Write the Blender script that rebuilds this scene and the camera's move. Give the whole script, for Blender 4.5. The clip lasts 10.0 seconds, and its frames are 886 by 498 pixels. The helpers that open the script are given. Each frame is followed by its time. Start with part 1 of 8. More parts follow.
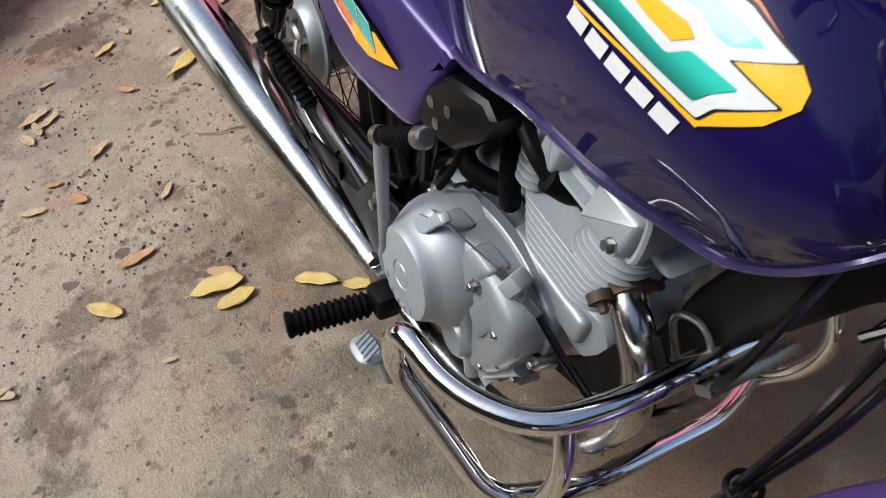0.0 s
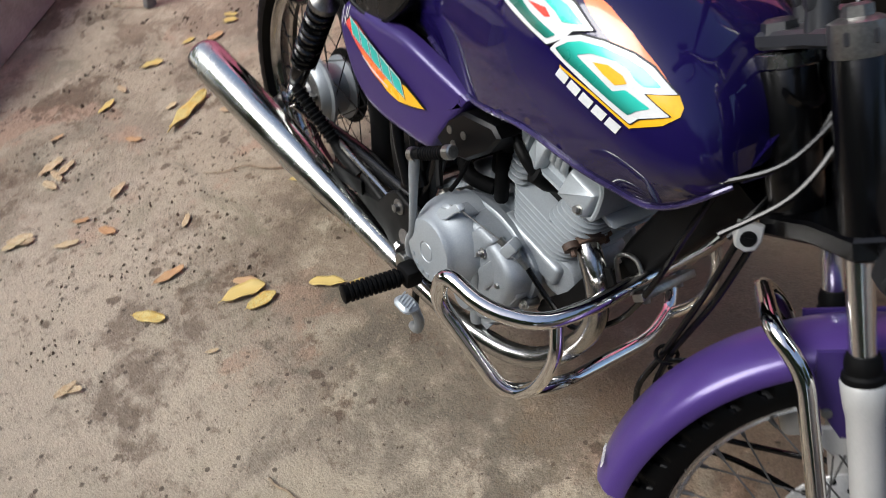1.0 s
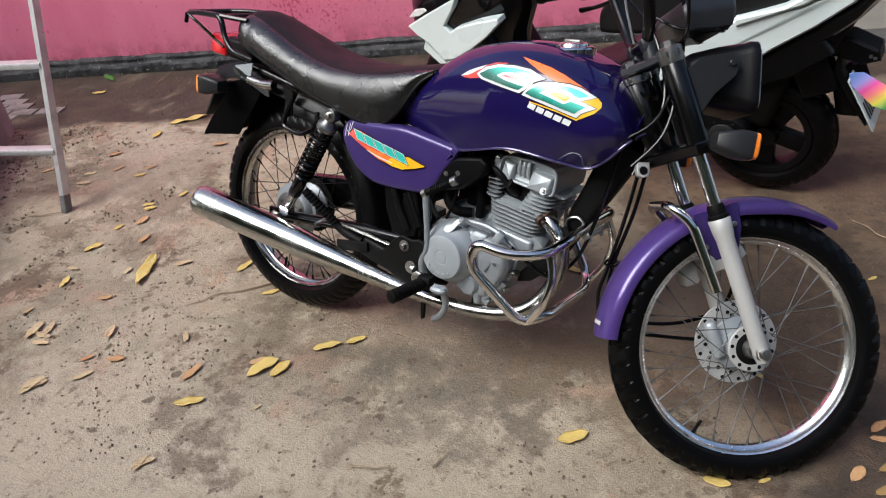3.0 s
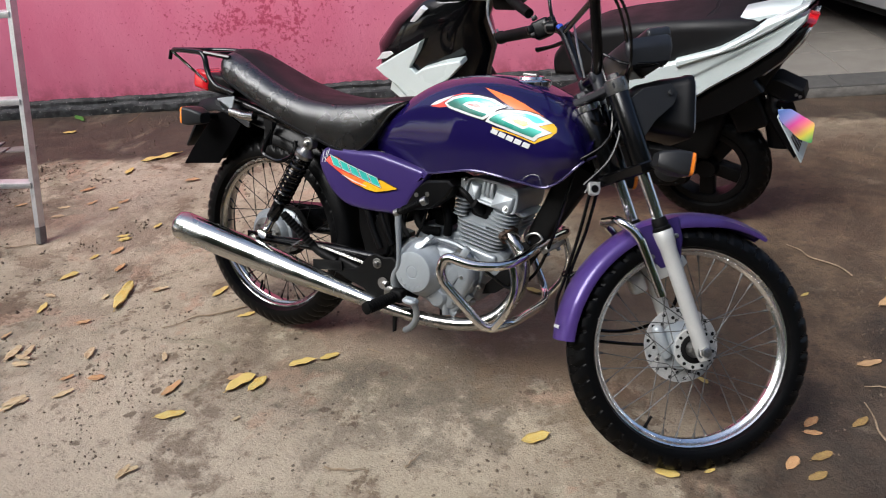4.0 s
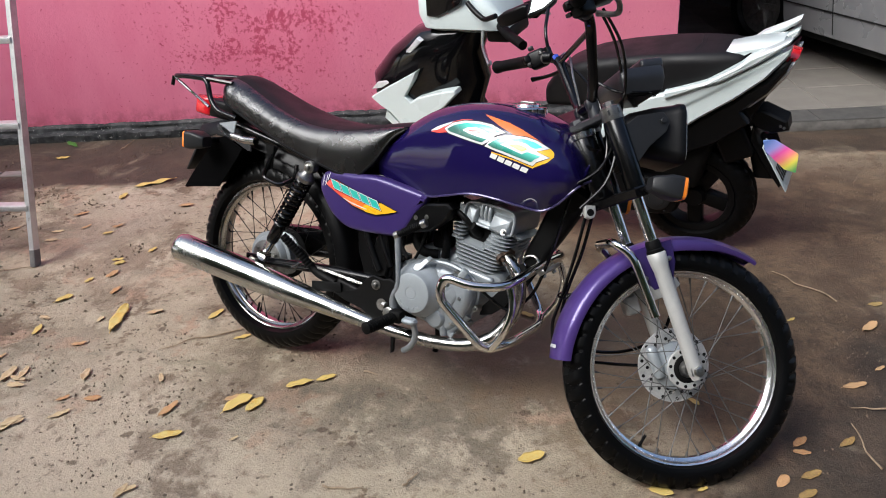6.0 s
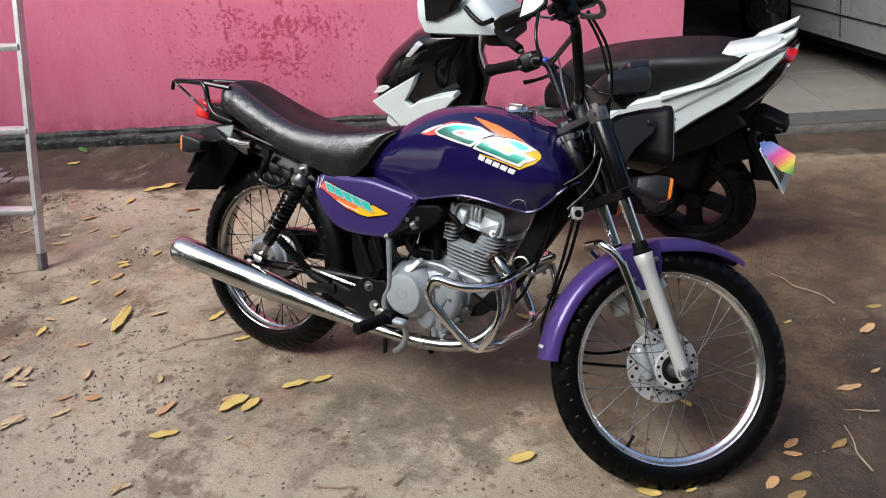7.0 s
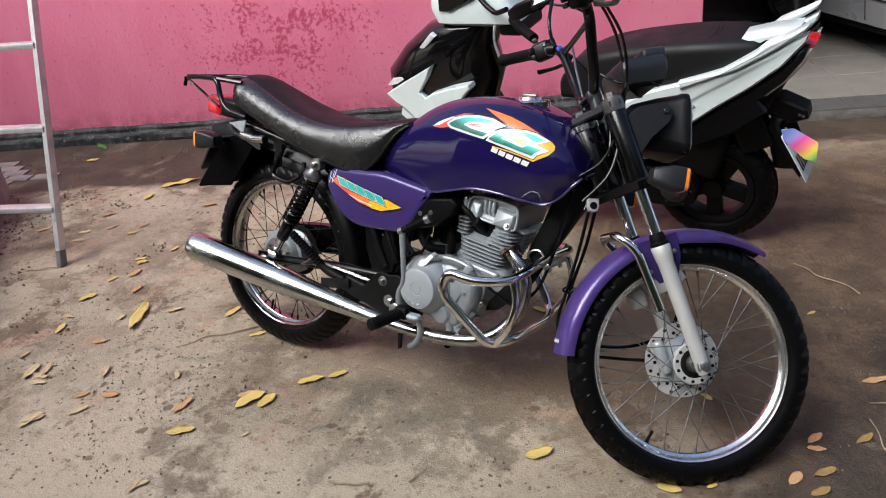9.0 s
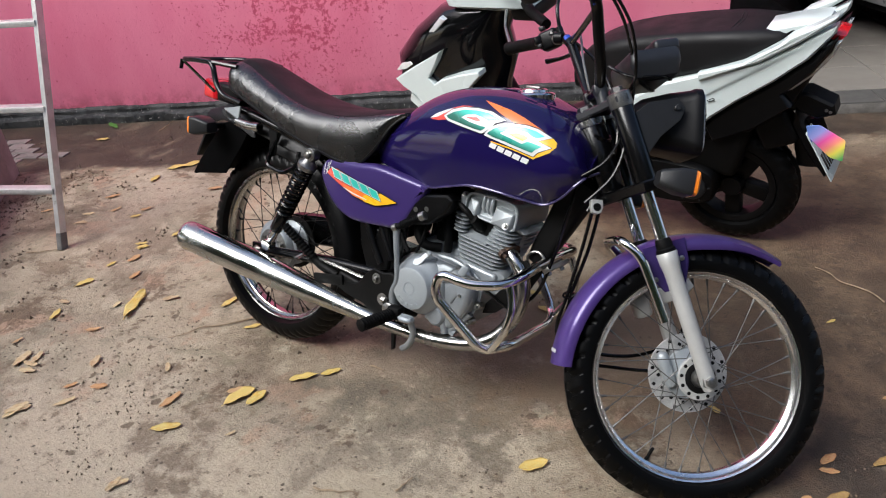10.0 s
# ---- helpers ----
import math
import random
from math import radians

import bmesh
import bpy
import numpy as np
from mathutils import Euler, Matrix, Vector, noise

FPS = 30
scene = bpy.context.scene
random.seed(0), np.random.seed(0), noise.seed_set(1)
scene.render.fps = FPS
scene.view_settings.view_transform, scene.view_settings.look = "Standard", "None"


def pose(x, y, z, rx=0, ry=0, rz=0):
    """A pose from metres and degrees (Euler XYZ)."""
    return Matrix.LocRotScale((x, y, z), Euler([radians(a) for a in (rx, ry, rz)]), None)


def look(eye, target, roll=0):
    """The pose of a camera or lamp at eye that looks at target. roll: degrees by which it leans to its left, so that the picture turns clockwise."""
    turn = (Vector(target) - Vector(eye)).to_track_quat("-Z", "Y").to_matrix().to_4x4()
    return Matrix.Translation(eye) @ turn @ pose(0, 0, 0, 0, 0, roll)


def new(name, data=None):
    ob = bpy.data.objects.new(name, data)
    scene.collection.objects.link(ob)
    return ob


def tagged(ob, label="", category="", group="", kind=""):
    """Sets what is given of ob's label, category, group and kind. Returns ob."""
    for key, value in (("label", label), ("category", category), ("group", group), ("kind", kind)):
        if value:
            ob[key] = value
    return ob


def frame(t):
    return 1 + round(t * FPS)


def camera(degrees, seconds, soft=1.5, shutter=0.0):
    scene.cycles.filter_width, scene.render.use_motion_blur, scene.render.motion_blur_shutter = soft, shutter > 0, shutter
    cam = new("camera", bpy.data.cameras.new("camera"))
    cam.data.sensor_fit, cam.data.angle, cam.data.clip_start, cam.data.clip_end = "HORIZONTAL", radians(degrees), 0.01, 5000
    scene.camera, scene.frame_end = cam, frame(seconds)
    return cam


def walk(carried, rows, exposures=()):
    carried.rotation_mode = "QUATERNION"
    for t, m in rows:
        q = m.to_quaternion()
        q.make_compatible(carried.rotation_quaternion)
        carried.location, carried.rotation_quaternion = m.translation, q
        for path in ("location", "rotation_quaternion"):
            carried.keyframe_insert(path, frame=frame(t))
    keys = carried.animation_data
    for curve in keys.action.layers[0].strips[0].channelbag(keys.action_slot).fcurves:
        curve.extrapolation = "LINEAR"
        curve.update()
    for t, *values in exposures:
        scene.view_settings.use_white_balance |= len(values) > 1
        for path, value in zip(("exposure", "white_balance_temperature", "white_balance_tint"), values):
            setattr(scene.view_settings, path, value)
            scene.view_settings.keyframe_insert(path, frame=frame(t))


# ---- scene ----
cam = camera(59.3, 10.0, 1.0, 0.4)
PATH = [
    (0, (-0.188, -0.231, 1.059), (-1.439, 0.21, -0.438), -15.6),
    (0.5, (-0.113, -0.302, 1.174), (-1.314, 0.163, -0.356), -14.0),
    (1, (0.026, -0.497, 1.301), (-1.176, 0.184, -0.145), -10.9),
    (1.5, (0.102, -0.748, 1.35), (-1.061, 0.21, 0.034), -9.3),
    (2, (0.191, -0.966, 1.373), (-0.941, 0.185, 0.192), -7.7),
    (2.5, (0.213, -1.212, 1.398), (-0.852, 0.068, 0.291), -7.3),
    (3.8, (0.249, -1.554, 1.428), (-0.69, -0.077, 0.461), -5.4),
    (4, (0.287, -1.571, 1.426), (-0.647, -0.08, 0.476), -5.1),
    (4.5, (0.317, -1.61, 1.423), (-0.607, -0.091, 0.506), -4.5),
    (5, (0.282, -1.635, 1.426), (-0.629, -0.092, 0.536), -4.1),
    (5.5, (0.261, -1.645, 1.428), (-0.643, -0.096, 0.544), -3.9),
    (7, (0.35, -1.623, 1.419), (-0.601, -0.09, 0.555), -4.6),
    (7.5, (0.364, -1.623, 1.416), (-0.611, -0.102, 0.558), -5.1),
    (8, (0.365, -1.623, 1.414), (-0.627, -0.112, 0.557), -5.5),
    (8.5, (0.369, -1.611, 1.415), (-0.627, -0.107, 0.55), -5.9),
    (9, (0.353, -1.59, 1.413), (-0.641, -0.094, 0.533), -6.0),
    (9.5, (0.298, -1.559, 1.419), (-0.703, -0.079, 0.52), -5.8),
    (10, (0.354, -1.453, 1.401), (-0.683, -0.011, 0.483), -5.6),
]
walk(cam, [(t, look(eye, target, roll)) for t, eye, target, roll in PATH], [(0, 0.6), (10, 0.6)])
BIKE = pose(-1.373, 0.0045, 0, 0, 0, -1.9) @ pose(0, 0, 0, -14.7, 0, 0)

# ---- world and light ----
world = bpy.data.worlds.new("world")
scene.world = world
world.use_nodes = True
wn = world.node_tree
sky = wn.nodes.new("ShaderNodeTexSky")
sky.sky_type, sky.sun_disc = "NISHITA", False
sky.sun_elevation, sky.sun_rotation = radians(47.5), radians(209)
sky.air_density, sky.dust_density, sky.ozone_density = 0.9, 3.0, 1.2
wn.links.new(sky.outputs[0], wn.nodes["Background"].inputs[0])
wn.nodes["Background"].inputs[1].default_value = 0.15
sun = new("sun", bpy.data.lights.new("sun", "SUN"))
sun.data.energy, sun.data.angle, sun.data.color = 3.1, radians(38), (0.955, 0.985, 1.0)
sun.matrix_world = look((-3.3, -5.9, 7.4), (0, 0, 0))


# ---- materials ----
def ramp(nt, a, b):
    r = nt.nodes.new("ShaderNodeMapRange")
    r.interpolation_type = "SMOOTHSTEP"
    r.inputs["From Min"].default_value, r.inputs["From Max"].default_value = a, b
    return r


def noise_node(nt, co, scale, detail=4, rough=0.55, distort=0.0):
    n = nt.nodes.new("ShaderNodeTexNoise")
    n.inputs["Scale"].default_value, n.inputs["Detail"].default_value = scale, detail
    n.inputs["Roughness"].default_value, n.inputs["Distortion"].default_value = rough, distort
    nt.links.new(co, n.inputs["Vector"])
    return n.outputs["Fac"]


def mix_node(nt, fac, a, b, blend="MIX"):
    m = nt.nodes.new("ShaderNodeMix")
    m.data_type, m.blend_type = "RGBA", blend
    for value, slot in ((fac, 0), (a, 6), (b, 7)):
        if hasattr(value, "is_output"):
            nt.links.new(value, m.inputs[slot])
        elif slot == 0:
            m.inputs[0].default_value = value
        else:
            m.inputs[slot].default_value = (*value, 1)
    return m.outputs[2]


def material(name, base, rough=0.5, metal=0.0, other=None, var=0.25, big=6, fine=90, bump=0.15, depth=0.001,
             coat=0.0, spot=None, spots=0.62, rvar=0.15, glass=0.0, glow=0.0, tint=None, spec=0.5):
    """A principled surface with two scales of colour change, relief and wear."""
    m = bpy.data.materials.new(name)
    m.use_nodes = True
    nt = m.node_tree
    p = nt.nodes["Principled BSDF"]
    co = nt.nodes.new("ShaderNodeTexCoord").outputs["Object"]
    a, b = noise_node(nt, co, big, 5), noise_node(nt, co, fine, 3)
    other = other or tuple(c * (1 - var) for c in base)
    r1 = ramp(nt, 0.35, 0.68)
    nt.links.new(a, r1.inputs[0])
    col = mix_node(nt, r1.outputs[0], base, other)
    grain = ramp(nt, 0.3, 0.7)
    nt.links.new(b, grain.inputs[0])
    grain.inputs["To Min"].default_value, grain.inputs["To Max"].default_value = 1 - var * 0.5, 1 + var * 0.25
    col = mix_node(nt, 1.0, col, grain.outputs[0], "MULTIPLY")
    if spot:
        s = ramp(nt, spots, spots + 0.06)
        nt.links.new(noise_node(nt, co, big * 4.3, 8, 0.7), s.inputs[0])
        col = mix_node(nt, s.outputs[0], col, spot)
    if tint:
        info = nt.nodes.new("ShaderNodeObjectInfo")
        col = mix_node(nt, info.outputs["Random"], col, tint)
    nt.links.new(col, p.inputs["Base Color"])
    rr = ramp(nt, 0.3, 0.7)
    nt.links.new(a, rr.inputs[0])
    rr.inputs["To Min"].default_value, rr.inputs["To Max"].default_value = max(0.02, rough - rvar * rough), min(1, rough + rvar * rough)
    nt.links.new(rr.outputs[0], p.inputs["Roughness"])
    p.inputs["Metallic"].default_value, p.inputs["Coat Weight"].default_value = metal, coat
    p.inputs["Coat Roughness"].default_value, p.inputs["Transmission Weight"].default_value = 0.04, glass
    p.inputs["Specular IOR Level"].default_value = spec
    if glow:
        p.inputs["Emission Color"].default_value, p.inputs["Emission Strength"].default_value = (*base, 1), glow
    if bump:
        bn = nt.nodes.new("ShaderNodeBump")
        bn.inputs["Strength"].default_value, bn.inputs["Distance"].default_value = bump, depth
        nt.links.new(b, bn.inputs["Height"])
        nt.links.new(bn.outputs[0], p.inputs["Normal"])
    return m


PURPLE = material("deep_purple_lacquer", (0.0072, 0.0041, 0.046), 0.40, 0.0, var=0.12, big=3, fine=900, bump=0.0, coat=1.0, spec=0.03)
# seam colour kept paler than the tank paint to imitate its highlight
SEAM = material("violet_seam_highlight", (0.045, 0.034, 0.115), 0.25, 0.3, var=0.3, big=20, fine=300, bump=0.0, coat=0.5)
# one violet paint in two colours that hold light and shade by part
VIOLET_LIT = material("violet_paint_lit", (0.06396, 0.03444, 0.1681), 0.34, 0.2, var=0.12, big=5, fine=700, bump=0.04, coat=0.4, spec=0.3)
VIOLET_SHADED = material("violet_paint_shaded", (0.03936, 0.02296, 0.1189), 0.36, 0.2, var=0.12, big=5, fine=700, bump=0.04, coat=0.3, spec=0.3)
CHROME = material("chrome", (0.79, 0.775, 0.745), 0.05, 1.0, var=0.12, big=9, fine=160, bump=0.02, spot=(0.3, 0.24, 0.18), spots=0.74, rvar=0.6)
SILENCER = material("dulled_chrome", (0.56, 0.58, 0.555), 0.19, 1.0, var=0.2, big=9, fine=200, bump=0.03, spot=(0.2, 0.16, 0.12), spots=0.72, rvar=0.6)
CHROME_SOFT = material("fork_chrome", (0.86, 0.86, 0.85), 0.16, 1.0, var=0.1, big=9, fine=200, bump=0.02)
CHROME_RIM = material("rim_chrome", (0.93, 0.93, 0.92), 0.24, 1.0, var=0.12, big=30, fine=160, bump=0.12, spot=(0.55, 0.54, 0.52), spots=0.66)
CHROME_OLD = material("worn_chrome", (0.50, 0.49, 0.47), 0.2, 1.0, var=0.3, big=14, fine=220, bump=0.05, spot=(0.22, 0.14, 0.09), spots=0.66, rvar=0.5)
ALU = material("cast_aluminium_paint", (0.275, 0.300, 0.318), 0.42, 0.42, var=0.16, big=12, fine=420, bump=0.10, spot=(0.22, 0.21, 0.19), spots=0.70)
ALU_LIGHT = material("light_grey_casting", (0.345, 0.376, 0.394), 0.42, 0.35, var=0.12, big=10, fine=420, bump=0.08, spot=(0.26, 0.25, 0.23), spots=0.74)
DULL = material("dull_bare_metal", (0.26, 0.255, 0.245), 0.36, 0.9, var=0.35, big=22, fine=260, bump=0.1, spot=(0.09, 0.08, 0.07), spots=0.60)
SPOKE = material("dull_spoke_steel", (0.11, 0.108, 0.104), 0.5, 0.5, var=0.3, big=40, fine=300, bump=0.05)
METER = material("grey_meter_plastic", (0.022, 0.023, 0.026), 0.34, 0.0, var=0.3, big=10, fine=500, bump=0.1, spot=(0.05, 0.05, 0.05), spots=0.72, spec=0.5)
DISC = material("machined_disc", (0.56, 0.56, 0.55), 0.38, 0.35, var=0.25, big=30, fine=420, bump=0.08, spot=(0.30, 0.29, 0.27), spots=0.66)
SLIDER = material("silver_fork_paint", (0.4592, 0.4592, 0.4428), 0.42, 0.3, var=0.10, big=12, fine=500, bump=0.03, spot=(0.34, 0.33, 0.3), spots=0.74)
STEEL = material("zinc_steel", (0.40, 0.395, 0.375), 0.34, 1.0, var=0.3, big=40, fine=300, bump=0.08, spot=(0.2, 0.13, 0.09), spots=0.66)
BLACK = material("black_enamel", (0.0018, 0.0018, 0.0021), 0.22, 0.0, var=0.35, big=10, fine=240, bump=0.08, spot=(0.010, 0.009, 0.008), spots=0.76, spec=0.36)
BLACK_DULL = material("dusty_black_metal", (0.0028, 0.0027, 0.0027), 0.55, 0.0, var=0.4, big=14, fine=240, bump=0.15, spot=(0.020, 0.017, 0.014), spots=0.70, spec=0.16)
PLASTIC = material("black_plastic", (0.0018, 0.0018, 0.0021), 0.38, 0.0, var=0.3, big=10, fine=600, bump=0.12, spot=(0.008, 0.0078, 0.0075), spots=0.75, spec=0.2)
FLAP = material("black_flap_plastic", (0.0016, 0.0016, 0.0018), 0.6, 0.0, var=0.3, big=10, fine=400, bump=0.1, spot=(0.008, 0.0075, 0.007), spots=0.75, spec=0.03)
GREY_PLASTIC = material("greyed_plastic", (0.013, 0.0135, 0.0145), 0.42, 0.0, var=0.3, big=10, fine=500, bump=0.1, spot=(0.05, 0.05, 0.05), spots=0.74, spec=0.3)
RUBBER = material("black_rubber", (0.0022, 0.0022, 0.0023), 0.62, 0.0, var=0.35, big=14, fine=260, bump=0.25, spot=(0.018, 0.016, 0.014), spots=0.72, spec=0.12)
TYRE = material("tyre_rubber", (0.0020, 0.0020, 0.0022), 0.38, 0.0, var=0.35, big=14, fine=300, bump=0.2, spot=(0.010, 0.009, 0.008), spots=0.74, spec=0.15)
VINYL = material("black_vinyl", (0.0026, 0.0029, 0.0034), 0.27, 0.0, var=0.25, big=9, fine=260, bump=0.75, depth=0.0016, rvar=0.25, spec=0.95)
MATTE_VINYL = material("matte_black_vinyl", (0.0075, 0.0072, 0.0078), 0.55, 0.0, var=0.25, big=9, fine=500, bump=0.25, depth=0.001, spec=0.22)
ORANGE = material("amber_lens", (0.85, 0.22, 0.02), 0.15, 0.0, var=0.12, big=20, fine=150, bump=0.2, coat=0.5)
RED = material("red_lens", (0.62, 0.012, 0.02), 0.12, 0.0, var=0.15, big=20, fine=150, bump=0.2, coat=0.6)
WHITE = material("white_gloss", (0.5412, 0.6068, 0.5986), 0.3, 0.0, var=0.06, big=4, fine=500, bump=0.0, coat=0.5)
GLOSS_BLACK = material("gloss_black", (0.003, 0.003, 0.0035), 0.1, 0.0, var=0.2, big=5, fine=300, bump=0.0, coat=0.35, spec=0.25)
TEAL_PLAIN = material("teal_print", (0.02, 0.44, 0.36), 0.3, 0.0, other=(0.02, 0.36, 0.30), var=0.1, big=12, fine=300, bump=0.0, coat=0.6)


def teal_blend():
    """Printed blend from dark green at the foot of the letter shapes to bright teal."""
    m = material("teal_blend_print", (0.02, 0.44, 0.36), 0.3, var=0.06, big=12, fine=300, bump=0.0, coat=0.6)
    nt = m.node_tree
    sep = nt.nodes.new("ShaderNodeSeparateXYZ")
    nt.links.new(nt.nodes.new("ShaderNodeTexCoord").outputs["Object"], sep.inputs[0])
    s = nt.nodes.new("ShaderNodeMath")
    s.operation = "MULTIPLY_ADD"
    nt.links.new(sep.outputs[0], s.inputs[0])
    s.inputs[1].default_value = 0.28
    nt.links.new(sep.outputs[2], s.inputs[2])
    r = ramp(nt, 1.010, 1.040)
    nt.links.new(s.outputs[0], r.inputs[0])
    top = ramp(nt, 1.038, 1.058)
    nt.links.new(s.outputs[0], top.inputs[0])
    col = mix_node(nt, r.outputs[0], (0.006, 0.095, 0.065), (0.02, 0.47, 0.37))
    col = mix_node(nt, top.outputs[0], col, (0.06, 0.62, 0.54))
    nt.links.new(col, nt.nodes["Principled BSDF"].inputs["Base Color"])
    return m


TEAL = teal_blend()
PRINT_WHITE = material("white_print", (0.6068, 0.615, 0.6068), 0.3, 0.0, var=0.05, big=20, fine=300, bump=0.0, coat=0.6)
PRINT_YELLOW = material("yellow_print", (0.80, 0.42, 0.015), 0.3, 0.0, var=0.08, big=20, fine=300, bump=0.0, coat=0.6)
PRINT_ORANGE = material("orange_print", (0.83, 0.17, 0.03), 0.3, 0.0, var=0.1, big=18, fine=300, bump=0.0, coat=0.6)
PRINT_RED = material("red_print", (0.72, 0.07, 0.05), 0.3, 0.0, var=0.15, big=20, fine=300, bump=0.0, coat=0.6)
RUST = material("rusty_iron", (0.045, 0.030, 0.024), 0.7, 0.4, other=(0.09, 0.05, 0.03), var=0.3, big=30, fine=260, bump=0.4)
BLUE = material("blue_plastic", (0.02, 0.06, 0.4), 0.4, 0.0, var=0.1, bump=0.05)
LADDER_ALU = material("ladder_aluminium", (0.66, 0.66, 0.65), 0.40, 0.55, var=0.22, big=14, fine=260, bump=0.08, spot=(0.30, 0.27, 0.24), spots=0.62)
FOOT = material("ladder_foot_plastic", (0.20, 0.195, 0.19), 0.5, 0.3, var=0.3, big=14, fine=200, bump=0.1)
MIRROR = material("mirror_glass", (0.13, 0.15, 0.145), 0.02, 1.0, var=0.02, big=5, fine=90, bump=0.0)
LENS = material("clear_lens", (0.75, 0.77, 0.78), 0.08, 0.3, var=0.2, big=30, fine=200, bump=0.15, coat=0.7)
CAR_SILVER = material("silver_car_paint", (0.30, 0.30, 0.31), 0.3, 0.5, var=0.08, big=3, fine=600, bump=0.0, coat=0.7)
CONCRETE = material("old_concrete", (0.36, 0.33, 0.29), 0.85, 0.0, other=(0.24, 0.22, 0.19), var=0.25, big=4, fine=130, bump=0.5, depth=0.003, spot=(0.12, 0.11, 0.09), spots=0.62)
SKIRT = material("damp_concrete", (0.050, 0.050, 0.050), 0.8, 0.0, other=(0.014, 0.015, 0.016), var=0.3, big=13, fine=150, bump=0.9, depth=0.006, spot=(0.30, 0.29, 0.27), spots=0.60)
# green put on the unseen south wall for the silencer to mirror
GREEN_REFLECTED = material("green_reflection_render", (0.105, 0.120, 0.060), 0.85, 0.0, other=(0.05, 0.075, 0.025), var=0.3, big=3, fine=60, bump=0.4, depth=0.003)
# wall colour darkened to maroon to hold the porch's shade
SHADED_WALL = material("maroon_wall_shaded", (0.12, 0.035, 0.04), 0.75, 0.0, var=0.3, big=4, fine=60, bump=0.3, depth=0.002)
ROOF = material("roof_boards", (0.32, 0.27, 0.22), 0.8, 0.0, var=0.3, big=4, fine=60, bump=0.3)
TILE = material("beige_floor_tile", (0.20, 0.182, 0.160), 0.35, 0.0, var=0.15, big=5, fine=120, bump=0.05, tint=(0.18, 0.165, 0.146))
STONE = material("grey_stone_tile", (0.11, 0.106, 0.098), 0.6, 0.0, var=0.35, big=9, fine=160, bump=0.4, depth=0.002, tint=(0.06, 0.058, 0.054))
PAVER = material("damp_paving_brick", (0.21, 0.1855, 0.1715), 0.6, 0.0, var=0.3, big=8, fine=120, bump=0.5, depth=0.002, spot=(0.08, 0.065, 0.055), spots=0.58, tint=(0.22, 0.19, 0.175))
MORTAR = material("mortar", (0.12, 0.11, 0.10), 0.9, 0.0, var=0.3, big=20, fine=200, bump=0.4)
LEAF_Y = material("yellow_dead_leaf", (0.54, 0.345, 0.07), 0.55, 0.0, other=(0.58, 0.47, 0.17), var=0.3, big=9, fine=60, bump=0.4, spot=(0.22, 0.11, 0.035), spots=0.57, tint=(0.58, 0.42, 0.13))
LEAF_T = material("tan_dead_leaf", (0.52, 0.40, 0.25), 0.7, 0.0, other=(0.44, 0.29, 0.15), var=0.3, big=9, fine=60, bump=0.4, spot=(0.17, 0.10, 0.055), spots=0.57, tint=(0.58, 0.46, 0.26))
LEAF_R = material("rust_dead_leaf", (0.44, 0.20, 0.08), 0.65, 0.0, other=(0.50, 0.29, 0.13), var=0.3, big=9, fine=60, bump=0.4, spot=(0.12, 0.05, 0.03), spots=0.57, tint=(0.48, 0.30, 0.15))
# leaf brown darkened to hold the shade of the yard corner
LEAF_SHADED = material("shaded_dead_leaf", (0.30, 0.19, 0.055), 0.5, 0.0, other=(0.24, 0.13, 0.05), var=0.3, big=9, fine=60, bump=0.4, spot=(0.09, 0.05, 0.025), spots=0.55, tint=(0.34, 0.24, 0.09))
LEAF_G = material("green_leaf", (0.07, 0.20, 0.03), 0.5, 0.0, var=0.3, big=30, fine=200, bump=0.3)
FOLIAGE = material("foliage", (0.06, 0.12, 0.02), 0.55, 0.0, other=(0.10, 0.16, 0.03), var=0.3, big=2, fine=30, bump=0.0)
TWIG = material("dry_twig", (0.34, 0.25, 0.16), 0.8, 0.0, var=0.35, big=30, fine=200, bump=0.4)
SOIL = material("soil_crumbs", (0.165, 0.120, 0.083), 0.9, 0.0, other=(0.09, 0.064, 0.045), var=0.4, big=12, fine=200, bump=0.4)


